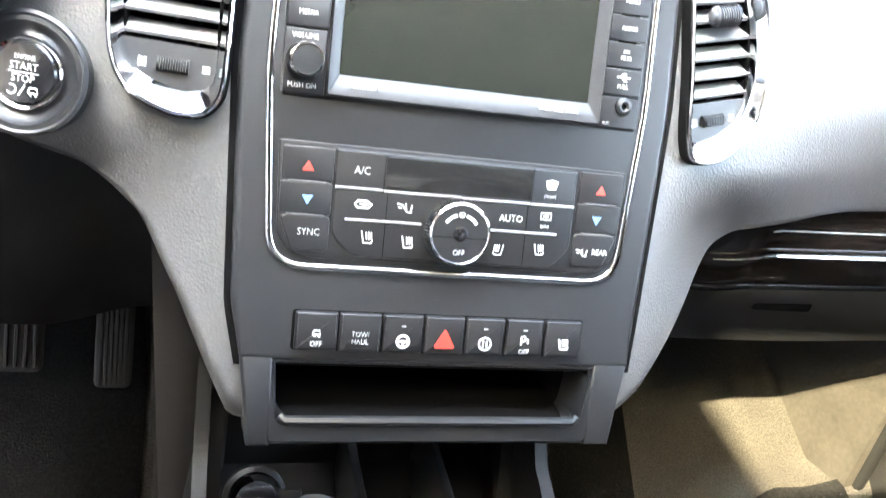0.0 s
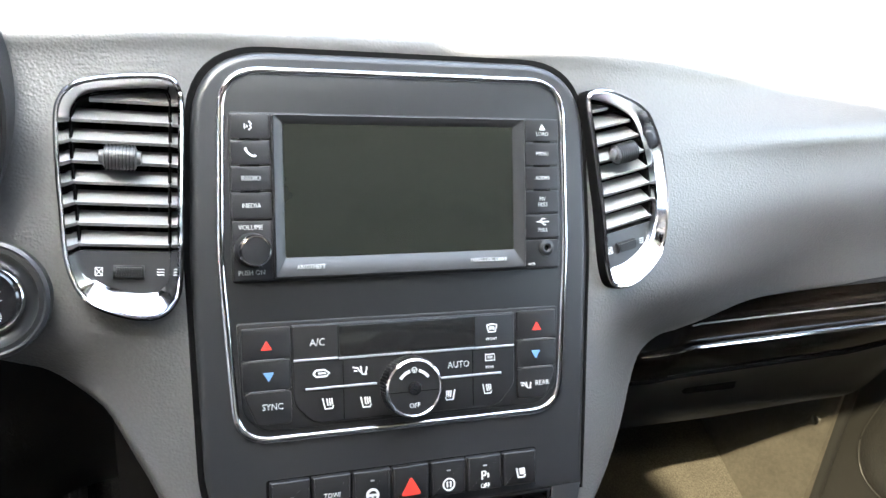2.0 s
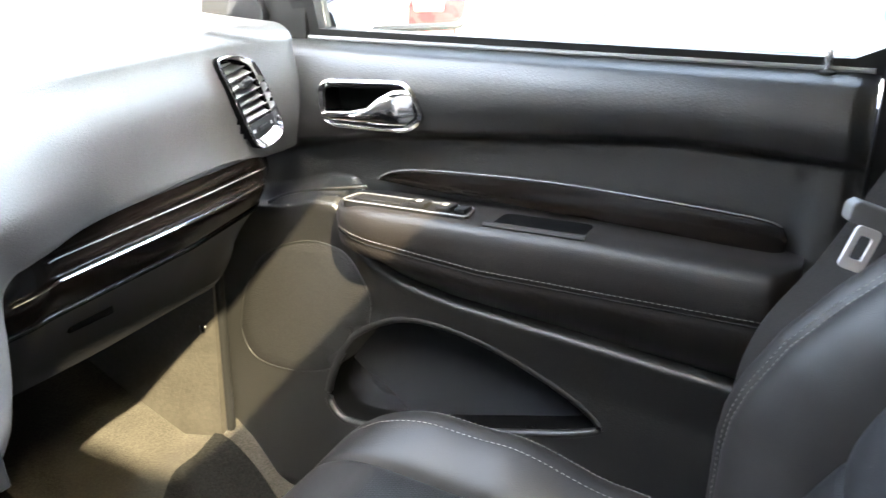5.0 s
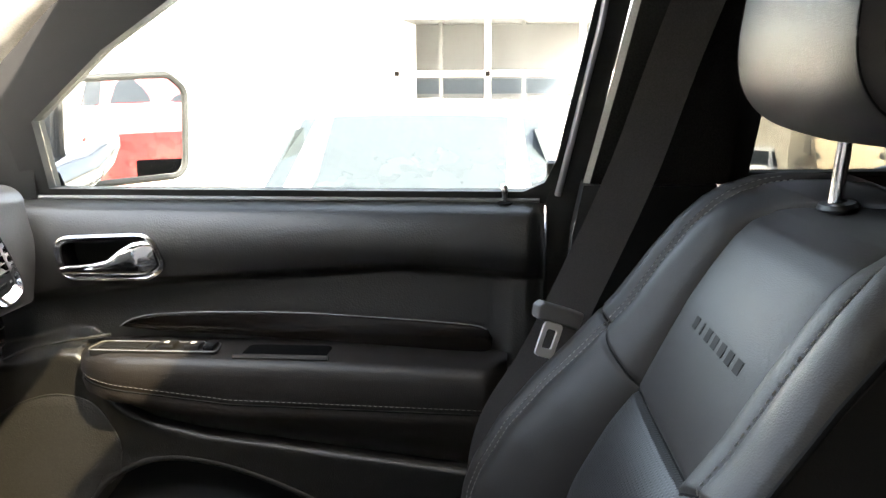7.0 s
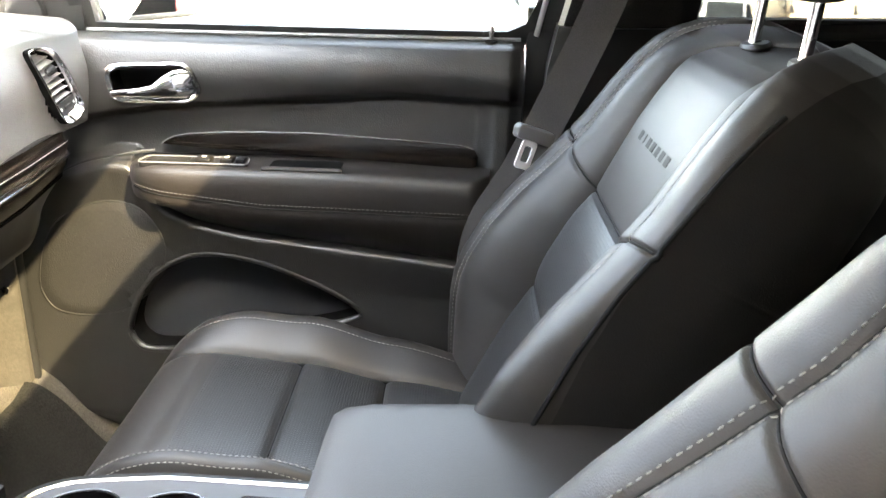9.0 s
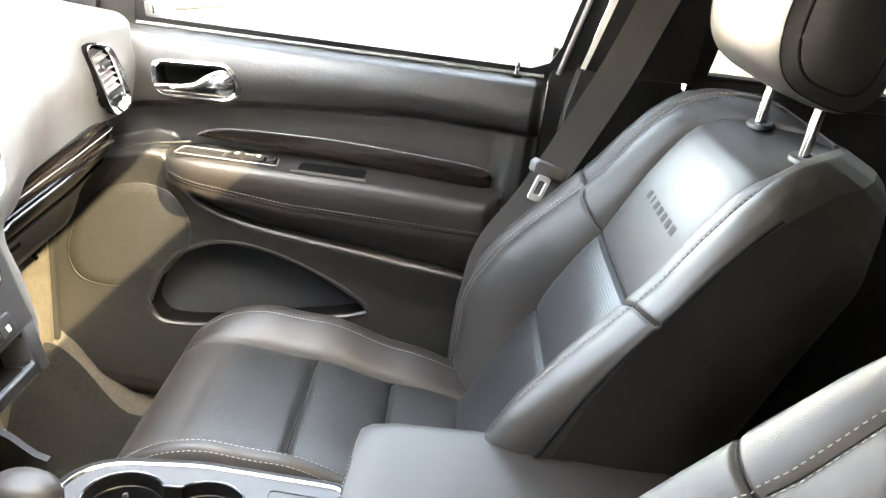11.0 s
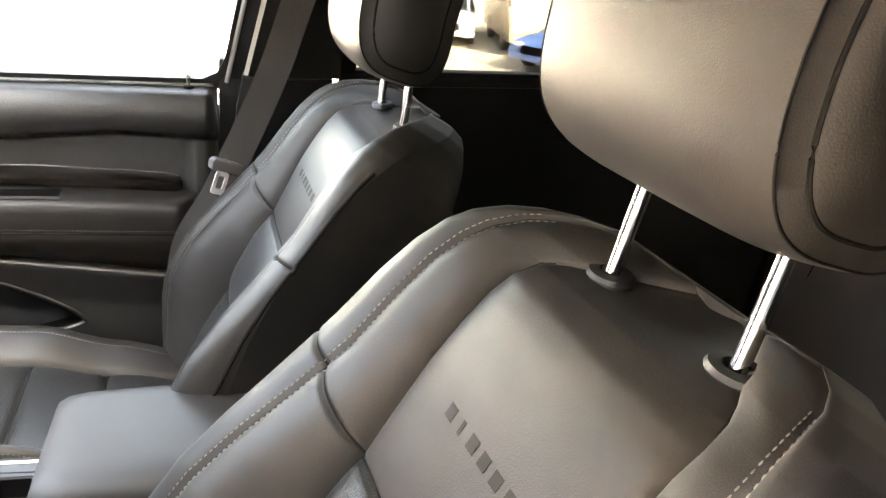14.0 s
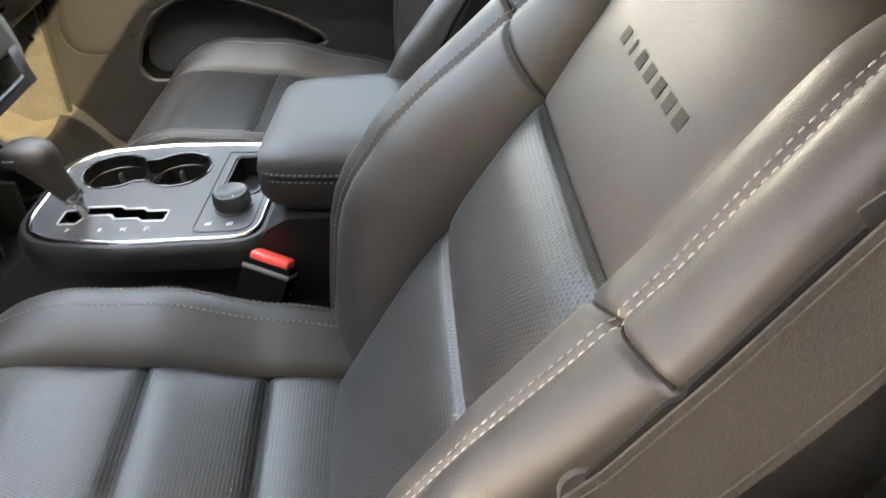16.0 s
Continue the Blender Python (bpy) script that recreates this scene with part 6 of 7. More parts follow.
def build_door():
    d = holder("passenger_door", Matrix.Translation((0.70, 0.008, 0)), "closed charcoal passenger door with wood trim and padded armrest", "car door", kind="structure")
    M = Matrix.Translation((-0.70, 0, 0))

    def add(name, bm, mat, label="", parent=None, angle=38):
        return part(name, moved(bm, M), mat, parent or d, label, angle)

    hz = rounded([(0.016, 0.553), (0.026, 0.610), (-0.108, 0.616), (-0.125, 0.570), (-0.102, 0.5545)], [0.026, 0.026, 0.028, 0.030, 0.032], 8)
    hz = [Vector((q.x, q.y)) for q in hz]
    cut = [(q.x, q.y) for q in inset(hz, 0.0065)]
    p = add("door_panel", sheet(lambda a, b: (lambda z: (lambda y: V3(door_x(y, z, False), y, z))(lerp(-0.596 + 0.02 * sstep(0.3, 0.0, z), 0.229 - 0.07 * sstep(0.08, -0.03, z), a)))(lerp(-0.04, 0.652, b)), 250, 270, 0.02, (1, 0, 0), lambda q: pocket_depth(q.y, q.z) > 0.02 or inside(cut, q.y, q.z)), DOORVINYL, "moulded charcoal door panel", None, 50)
    cy, cz = -0.12, 0.222
    # liner colour carries the deep shade of the pocket
    add("pocket_liner", loft([[V3(door_x(cy + (y - cy) * k, cz + (z - cz) * k, False) + deep, cy + (y - cy) * k, cz + (z - cz) * k) for y, z in POCKET] for k, deep in ((1.02, 0.004), (0.985, 0.010), (0.965, 0.030), (0.95, 0.060), (0.91, 0.080), (0.60, 0.085), (0.02, 0.085))], True, False), HOLE, "door pocket liner, near-black for the shade inside", p, 50)
    add("pocket_lip", tube([V3(door_x(y, z, False) + 0.0045, cy + (y - cy) * 0.99, cz + (z - cz) * 0.985) for y, z in POCKET], 0.0058, 10, True), DOORVINYL, "rounded pocket edge", p)
    # upper edge line below the glass
    add("belt_line", tube([V3(0.7235, y, 0.6535) for y in (0.06, -0.2, -0.40, -0.59)], 0.0028, 8), SLAT, "thin pale edge line")
    # wood strip
    top = [(-0.044, 0.484), (-0.060, 0.494), (-0.099, 0.502), (-0.18, 0.506), (-0.283, 0.507), (-0.40, 0.502), (-0.50, 0.496), (-0.526, 0.490), (-0.533, 0.478), (-0.531, 0.463), (-0.515, 0.459), (-0.40, 0.466), (-0.212, 0.475), (-0.10, 0.479)]
    o = [Vector((y, z)) for y, z in top]
    w = slab(o, 0, 0.006, 0.002)
    add("wood_strip", moved(w, Matrix(((0, 0, -1, 0.7155), (1, 0, 0, 0), (0, 1, 0, 0), (0, 0, 0, 1)))), WOOD, "glossy dark wood strip")
    add("wood_edge", tube([V3(0.7085, y, z + 0.001) for y, z in spline([(y, z, 0) for y, z in top[:8]], 40) and [(q.x, q.y) for q in spline([(y, z, 0) for y, z in top[:8]], 40)]], 0.0008, 6), SLAT, "hairline bright edge")
    # armrest
    rows = []
    for k in range(61):
        y = lerp(0.006, -0.552, k / 60)
        f = min(1.0, math.sqrt(max(0.0, 1 - (1 - min((0.006 - y) / 0.085, 1.0)) ** 2)))
        g = 1 - 0.5 * sstep(-0.53, -0.552, y)
        zt = 0.4665 - 0.006 * sstep(-0.30, -0.55, y) - 0.012 * (1 - f)
        zl = door_low(y) - 0.008
        zs_ = line([(-0.56, 0.404), (-0.213, 0.409), (-0.012, 0.429), (0.01, 0.434)], y)
        xi = 0.706 - 0.072 * f * g
        sec = [(0.730, zt), (lerp(0.72, xi, 0.5), zt + 0.0005), (xi + 0.014, zt), (xi + 0.006, zt - 0.003), (xi + 0.001, zt - 0.010), (xi, zt - 0.022), (xi + 0.001, zs_ + 0.004), (xi + 0.0035, zs_), (xi + 0.002, zs_ - 0.006), (xi + 0.006, zs_ - 0.018), (lerp(xi, 0.69, 0.35), lerp(zs_, zl, 0.55)), (lerp(xi, 0.69, 0.8), lerp(zs_, zl, 0.92)), (0.69, zl), (0.730, zl)]
        rows.append([V3(x, y, z) for x, z in sec])
    arm = add("armrest", loft(rows), LEATHER, "padded leather armrest with stitched edge", None, 60)
    for dz, k in ((0.0065, 0), (-0.0005, 1), (-0.0070, 2)):
        pts = []
        for y in [lerp(-0.012, -0.545, q / 80) for q in range(81)]:
            f = min(1.0, math.sqrt(max(0.0, 1 - (1 - min((0.006 - y) / 0.085, 1.0)) ** 2)))
            xi = 0.706 - 0.072 * f * (1 - 0.5 * sstep(-0.53, -0.552, y))
            zq = line([(-0.56, 0.404), (-0.213, 0.409), (-0.012, 0.429), (0.01, 0.434)], y)
            pts.append((V3(xi + (0.0005 if k == 0 else 0.0032 if k == 1 else 0.003) - 0.7, y, zq + dz), V3(-1, 0, 0.1)))
        if k == 1:
            part("seam", tube([q for q, _ in pts], 0.0012, 6), SEAM, arm)
        else:
            stitches(pts, arm, DARKTHREAD, None, 0.0045, 0.0022, 0.0006)
    sw = add("switch_plate", slab([Vector(q) for q in rounded([(0.652, -0.024), (0.690, -0.030), (0.692, -0.186), (0.654, -0.192)], 0.008, 5)], 0.462, 0.4705, 0.002), SATIN, "black window switch plate")
    add("pale_rim", tube([V3(q.x, q.y, 0.4705) for q in rounded([(0.652, -0.024), (0.690, -0.030), (0.692, -0.186), (0.654, -0.192)], 0.008, 5)], 0.0009, 6, True), SLAT, "", sw)
    add("vent_grid", box(0.660, 0.684, -0.098, -0.036, 0.468, 0.4718, 0.001), RUBBER, "dark ribbed inset", sw)
    for y0, y1 in ((-0.134, -0.110), (-0.168, -0.148), (-0.186, -0.172)):
        add("switch", box(0.660, 0.684, y0, y1, 0.468, 0.4765, 0.002), BUTTON, "black rocker switch", sw)
    for y in (-0.122, -0.157):
        add("mark", box(0.668, 0.676, y - 0.003, y + 0.003, 0.4764, 0.4769), WHITE, "", sw)
    # flat near-black plate drawn for the shade in the grip recess
    add("grip_shade", joined(slab([Vector(q) for q in rounded([(0.650, -0.222), (0.700, -0.222), (0.702, -0.330), (0.652, -0.330)], 0.012, 5)], 0.462, 0.4672, 0.0005)), HOLE, "flat dark plate for the shade in a pull cup", arm)
    add("grip_lip", tube([V3(0.648, y, 0.4675) for y in (-0.215, -0.25, -0.30, -0.335)], 0.004, 8), LEATHER, "", arm)
    # handle
    P2 = Matrix(((0, 0, -1, 0.680), (1, 0, 0, 0), (0, 1, 0, 0), (0, 0, 0, 1)))
    hd = add("handle_bezel", moved(frame_ring(hz, inset(hz, 0.0095), -0.016, 0.0045, 0.001, 0.003), P2), SATINCHROME, "chrome ring around the door handle")
    add("handle_cup", moved(slab(inset(hz, 0.006), -0.046, -0.034), P2), HOLE, "dark cup behind the handle", hd)
    add("handle_wall", moved(frame_ring(inset(hz, 0.0065), inset(hz, 0.0098), -0.036, 0.0, None, 0.0003), P2), HOLE, "", hd)
    lev = []
    for y, zc, h, out in ((0.012, 0.566, 0.004, 0.002), (0.0, 0.568, 0.006, 0.004), (-0.03, 0.570, 0.0068, 0.006), (-0.052, 0.5730, 0.009, 0.007), (-0.068, 0.5790, 0.0160, 0.006), (-0.084, 0.5830, 0.0205, 0.004), (-0.098, 0.584, 0.0215, 0.001), (-0.112, 0.584, 0.018, -0.006)):
        lev.append([V3(0.680 - out + 0.006 * math.cos(k * math.pi / 8) * 0.8, y, zc + h * math.sin(k * math.pi / 8)) for k in range(16)])
    add("lever", loft(lev), CHROME, "chrome pull lever", hd)
    # lock pin
    lp = add("lock_pin", moved(turned([(0.0035, 0.0), (0.0035, 0.010), (0.0045, 0.012), (0.0048, 0.020), (0.0030, 0.0225), (0, 0.0225)], 20), Matrix.Translation((0.722, -0.547, 0.650))), STEEL, "bright lock pin")
    add("pin_collar", moved(turned([(0.0, 0.0), (0.010, 0.0), (0.010, 0.003), (0.006, 0.005), (0.0, 0.005)], 24), Matrix.Translation((0.722, -0.547, 0.648))), RUBBER, "", lp)
    # loudspeaker grille
    so = spline([(0.172, 0.270, 0), (0.152, 0.330, 0), (0.115, 0.370, 0), (0.050, 0.395, 0), (-0.006, 0.384, 0), (-0.037, 0.342, 0), (-0.036, 0.290, 0), (-0.006, 0.235, 0), (0.042, 0.205, 0), (0.100, 0.195, 0), (0.150, 0.202, 0), (0.172, 0.232, 0)], 72, True)
    so = [Vector((p.x, p.y)) for p in so]
    rings = []
    for k in (1.0, 0.97, 0.8, 0.6, 0.4, 0.2, 0.02):
        ring = [V3(0, 0.067 + (p.x - 0.067) * k, 0.292 + (p.y - 0.292) * k) for p in so]
        rings.append([V3(door_x(q.y, q.z) - (0.0012 if k < 0.99 else -0.001), q.y, q.z) for q in ring])
    gr = add("speaker_grille", loft(rings), PERFGRILLE, "fine dark loudspeaker grille", None, 60)
    add("grille_rim", tube([V3(door_x(p.x, p.y) - 0.0006, p.x, p.y) for p in so], 0.0011, 8, True), DOORVINYL, "thin raised rim", gr)
    add("ledge_bead", tube(spline([(0.684, -0.042, 0.481), (0.679, -0.015, 0.4775), (0.677, 0.042, 0.4675), (0.677, 0.075, 0.458), (0.678, 0.104, 0.444)], 30), 0.0022, 8), DOORVINYL, "rounded edge of the ledge", p)
    # sail panel with tweeter
    sail = [(0.060, 0.652), (0.228, 0.646), (0.222, 0.700), (0.150, 0.765), (0.060, 0.830)]
    add("sail_panel", joined(loft([[V3(0.735, y, z) for y, z in sail], [V3(0.718, y, z) for y, z in sail]])), PLASTIC, "dark corner panel")
    tw = add("tweeter", moved(turned([(0, -0.01), (0.030, -0.01), (0.0305, 0.006), (0.028, 0.010), (0.0245, 0.0085), (0.020, 0.007), (0, 0.0095)], 40), Matrix(((0, 0, -1, 0.718), (1, 0, 0, 0.146), (0, 1, 0, 0.678), (0, 0, 0, 1)))), SATIN, "round black tweeter")
    # window frame and glass
    inner = [(0.045, 0.664), (0.048, 0.752), (-0.06, 0.838), (-0.16, 0.898), (-0.36, 0.978), (-0.55, 1.010), (-0.665, 1.010), (-0.652, 0.90), (-0.610, 0.705), (-0.596, 0.676), (-0.570, 0.664)]
    outer = [(0.072, 0.646), (0.100, 0.800), (-0.01, 0.890), (-0.13, 0.960), (-0.35, 1.035), (-0.55, 1.055), (-0.705, 1.045), (-0.690, 0.90), (-0.648, 0.69), (-0.635, 0.66), (-0.600, 0.646)]
    add("window_frame", side_frame(outer, inner, 0.03), RUBBER, "black window frame")
    add("frame_trim", joined(tube([V3(window_x(z) - 0.002, y, z) for y, z in ((-0.612, 0.66), (-0.655, 0.86), (-0.675, 0.99))], 0.004, 8)), SILVER, "pale metal strip")
    g = add("window_glass", loft([[V3(window_x(z) + t, y, z) for y, z in inner] for t in (0.016, 0.019)]), SIDEGLASS, "lightly tinted side window")
    g.visible_shadow = False
    return d


build_door()


def build_kick_panel():
    k = holder("kick_panel", Matrix.Translation((0.64, 0.30, FLOOR_Z)), "scuffed grey footwell side panel with a screw", "panel", kind="structure")
    M = Matrix.Translation((-0.64, -0.30, -FLOOR_Z))
    part("panel", moved(sheet(lambda a, b: V3(lerp(0.668, 0.60, a) - 0.02 * (1 - b) - 0.012 * math.sin(math.pi * a), lerp(0.205, 0.62, a), lerp(FLOOR_Z + 0.01, 0.44, b)), 24, 24, 0.015, (1, 0, 0)), M), KICK, k, "scuffed grey plastic")
    part("screw", moved(turned([(0, 0), (0.0065, 0), (0.0060, 0.003), (0, 0.004)], 20), M @ Matrix.Translation((0.655, 0.222, 0.250)) @ pose(0, 0, 0, 0, -90, 0)), STEEL, k, "small bright screw")
    part("door_seal", moved(tube([V3(0.676, 0.208, z) for z in (-0.07, 0.05, 0.2, 0.35, 0.46)], 0.010, 10), M), RUBBER, k, "black rubber seal")
    return k


KICK = material("kick_panel_plastic", (0.050, 0.046, 0.039), 0.50, grain=0.3, grain_scale=220, vary=0.55, vary_scale=18, speck=0.12)
build_kick_panel()


ZINC = material("dull_zinc", (0.58, 0.58, 0.59), 0.5, metal=0.3, vary=0.06)


def build_belt():
    b = holder("seat_belt", Matrix.Translation((0.62, -0.60, 0.5)), "dark grey seat belt with metal tongue hanging on the pillar", "seat belt")
    M = Matrix.Translation((-0.62, 0.60, -0.5))
    mid = spline([(0.565, -0.795, 1.04), (0.606, -0.728, 0.845), (0.612, -0.680, 0.700), (0.606, -0.622, 0.566), (0.598, -0.585, 0.49), (0.590, -0.535, 0.40), (0.590, -0.52, 0.28), (0.60, -0.52, 0.05)], 60)
    part("webbing", moved(loft([[p + V3(0.012, 0.0235, 0.008) * 0.98, p + V3(-0.012, -0.0235, -0.008) * 0.98, p + V3(-0.0135, -0.0235, -0.008) * 0.98 + V3(-0.001, 0, 0), p + V3(0.0105, 0.0235, 0.008)] for p in mid]), M), WEBBING, b, "woven dark webbing")
    t = V3(0.590, -0.603, 0.543)
    fr = Matrix.Translation(t) @ pose(0, 0, 0, 0, 0, 25) @ Matrix(((0, 0, -1, 0), (1, 0, 0, 0), (0, 1, 0, 0), (0, 0, 0, 1))) @ pose(0, 0, 0, 0, 0, 20)
    o = rounded([(-0.029, -0.008), (0.029, -0.008), (0.032, 0.006), (0.027, 0.012), (-0.027, 0.012), (-0.032, 0.006)], 0.005, 4)
    part("tongue_grip", moved(slab(o, -0.006, 0.009, 0.003), M @ fr), BELTPLASTIC, b, "grey plastic tongue grip")
    o = rect(-0.002, 0.022, -0.046, -0.006, 0.006)
    i = rect(0.004, 0.016, -0.036, -0.014, 0.003)
    part("tongue", moved(frame_ring(o, i, 0.0125, 0.0155, None, 0.0006), M @ fr), ZINC, b, "bright steel tongue")
    part("guide", moved(box(0.555, 0.60, -0.825, -0.760, 1.00, 1.03, 0.006, 3), M), SATIN, b, "black belt guide")
    return b


build_belt()


def build_driver_belt():
    b = holder("seat_belt", Matrix.Translation((-0.70, -0.75, 0.6)), "dark grey seat belt webbing beside the driver's seat", "seat belt")
    mid = [p - V3(-0.70, -0.75, 0.6) for p in spline([(-0.70, -0.950, 0.98), (-0.715, -0.869, 0.805), (-0.722, -0.790, 0.686), (-0.724, -0.744, 0.622), (-0.722, -0.684, 0.53), (-0.715, -0.62, 0.25), (-0.705, -0.60, 0.02)], 60)]
    rings = []
    for i, p in enumerate(mid):
        d = (mid[min(i + 1, 60)] - mid[max(i - 1, 0)]).normalized()
        s = d.cross(V3(1, 0, 0)).normalized() * 0.0235
        rings.append([p + s, p - s, p - s + V3(-0.0014, 0, 0), p + s + V3(-0.0014, 0, 0)])
    part("webbing", loft(rings), WEBBING, b, "woven dark webbing")
    part("edge_stitching", joined(*[tube([p + (-0.001) * V3(1, 0, 0) + (mid[min(i + 1, 60)] - mid[max(i - 1, 0)]).normalized().cross(V3(1, 0, 0)) * k for i, p in enumerate(mid)], 0.0012, 5) for k in (-0.019, 0.019)]), WEBBING, b)
    part("guide", box(-0.022, 0.012, -0.225, -0.175, 0.365, 0.40, 0.006, 3), SATIN, b, "black belt guide")
    return b


build_driver_belt()

# ---- roof, pillars, screens, rear cabin ----
SR = (-0.44, 0.245, -0.724, -0.475)      # sunroof opening: x from, to, y from, to


def build_roof():
    r = holder("roof", Matrix.Translation((0, -1.0, 1.08)), "car roof with pale headliner and a glass sunroof", "car roof", kind="structure")
    M = Matrix.Translation((0, 1.0, -1.08))

    def z(x, y):
        return 1.085 - 0.07 * (x / 0.62) ** 2 * 0.9 - 0.10 * max(0, y + 0.45) ** 1.5 - 0.02 * max(0, -y - 1.5)

    def hole(q):
        return SR[0] < q.x < SR[1] and SR[2] < q.y < SR[3]
    part("headliner", moved(sheet(lambda a, b: V3(lerp(-0.60, 0.60, a), lerp(-2.62, -0.300, b), z(lerp(-0.60, 0.60, a), lerp(-2.62, -0.300, b))), 40, 96, 0.006, (0, 0, 1), hole), M), HEADLINER, r, "pale fabric headliner")
    part("outer_skin", moved(sheet(lambda a, b: V3(lerp(-0.68, 0.68, a), lerp(-2.70, -0.300, b), z(lerp(-0.62, 0.62, a), lerp(-2.70, -0.300, b)) + 0.035), 40, 96, 0.004, (0, 0, 1), hole), M), CARPAINT, r, "dark painted roof skin")
    part("sunroof_frame", moved(joined(*[box(a, b, c, d, 1.03, 1.11) for a, b, c, d in ((SR[0] - 0.02, SR[0], SR[2] - 0.02, SR[3] + 0.02), (SR[1], SR[1] + 0.02, SR[2] - 0.02, SR[3] + 0.02), (SR[0], SR[1], SR[2] - 0.02, SR[2]), (SR[0], SR[1], SR[3], SR[3] + 0.02))]), M), HEADLINER, r)
    part("sunroof_glass", moved(box(SR[0] - 0.01, SR[1] + 0.01, SR[2] - 0.01, SR[3] + 0.01, 1.116, 1.120), M), ROOFGLASS, r, "tinted sunroof glass")
    # unseen visor, added to keep the sun off the door's corner panel
    part("added_visor", moved(box(0.36, 0.575, -0.31, -0.12, 1.003, 1.022, 0.008, 3), M), HEADLINER, r, "added unseen pale visor that shades the door's corner panel")
    part("header", moved(box(-0.56, 0.56, -0.325, -0.290, 1.035, 1.085, 0.01), M), HEADLINER, r)
    return r


CARPAINT = material("dark_car_paint", (0.03, 0.032, 0.036), 0.25, coat=0.8, vary=0.05)
build_roof()


def build_pillars():
    out = []
    for s in (-1, 1):
        fr = spline([(s * 0.675, 0.43, 0.680), (s * 0.672, 0.30, 0.770), (s * 0.655, 0.08, 0.895), (s * 0.625, -0.18, 1.005), (s * 0.590, -0.34, 1.045)], 30)
        re = spline([(s * 0.742, 0.232, 0.640), (s * 0.738, 0.195, 0.730), (s * 0.712, 0.070, 0.835), (s * 0.672, -0.12, 0.950), (s * 0.625, -0.36, 1.035)], 30)
        rings = []
        for a, b in zip(fr, re):
            m = (a + b) / 2 + V3(-s * 0.012, 0, -0.004)
            rings.append([a, a.lerp(m, 0.5) + V3(-s * 0.005, 0, 0), m, b.lerp(m, 0.5) + V3(-s * 0.005, 0, 0), b, b + V3(s * 0.02, 0.02, 0.02), a + V3(s * 0.02, 0.01, 0.02)])
        p = tagged(part("pillar_trim", loft(rings), HEADLINER), "pale beige windscreen pillar trim", "pillar", kind="structure")
        part("roof_rail", tube([V3(s * 0.645, -0.30, 1.05), V3(s * 0.625, -0.7, 1.075), V3(s * 0.625, -1.6, 1.07), V3(s * 0.62, -2.6, 1.02)], 0.045, 10), HEADLINER, p)
    # middle pillar on the passenger side
    b = holder("middle_pillar", Matrix.Translation((0.68, -0.68, 0)), "dark middle pillar beside the passenger seat", "pillar", kind="structure")
    M = Matrix.Translation((-0.68, 0.68, 0))
    part("lower_trim", moved(loft([[V3(x, y, z) for x, y in ((0.665, y0), (0.655, (y0 + y1) / 2), (0.675, y1), (0.75, y1), (0.75, y0))] for z, y0, y1 in ((-0.06, -0.60, -0.80), (0.3, -0.60, -0.80), (0.62, -0.62, -0.79), (0.68, -0.632, -0.785))]), M), PLASTIC, b, "dark lower cover")
    part("upper_trim", moved(loft([[V3(x + window_x(z) - 0.728, y, z) for x, y in ((0.688, y0), (0.682, (y0 + y1) / 2), (0.690, y1), (0.75, y1), (0.75, y0))] for z, y0, y1 in ((0.68, -0.640, -0.80), (0.80, -0.668, -0.80), (0.92, -0.694, -0.80), (1.06, -0.72, -0.80))]), M), FELT, b, "dark fabric upper cover")
    part("pale_edge", moved(loft([[V3(window_x(z) - 0.030, y0, z), V3(window_x(z) - 0.040, y0 - 0.012, z), V3(window_x(z) - 0.030, y0 - 0.026, z), V3(window_x(z) - 0.015, y0 - 0.012, z)] for z, y0 in ((0.66, -0.628), (0.80, -0.660), (0.92, -0.686), (1.05, -0.712))]), M), HEADLINER, b, "pale edge trim")
    part("door_seal", moved(box(0.724, 0.765, -0.672, -0.590, 0.30, 0.700, 0.004), M), RUBBER, b, "black rubber door seal")
    part("slider", moved(box(0.575, 0.62, -0.790, -0.760, 0.96, 1.02, 0.006, 3), M), SATIN, b, "belt height slider")
    c = holder("middle_pillar", Matrix.Translation((-0.68, -1.0, 0)), "dark middle pillar behind the driver's opening", "pillar", kind="structure")
    part("cover", box(-0.06, 0.02, -0.08, 0.10, -0.06, 1.06, 0.02), FELT, c, "dark fabric upper cover")
    part("lower_cover", box(-0.055, 0.0, -0.08, 0.20, -0.06, 0.56, 0.025, 3), DOORVINYL, c, "grained lower cover")
    return b


build_pillars()


def build_windscreen():
    w = holder("windscreen", Matrix.Translation((0, 0.30, 0.9)), "raked clear windscreen", "windscreen", kind="structure")
    M = Matrix.Translation((0, -0.30, -0.9))
    g = part("pane", moved(sheet(lambda a, b: V3(lerp(-0.70 + 0.1 * b, 0.70 - 0.1 * b, a), lerp(0.80, -0.295, b) - 0.10 * abs(2 * a - 1) ** 2 * (1 - 0.5 * b), lerp(0.735, 1.08, b ** 0.9)), 24, 10, 0.004, (0, 0.3, 1)), M), CLEAR, w, "clear glass")
    g.visible_shadow = False
    return w


build_windscreen()


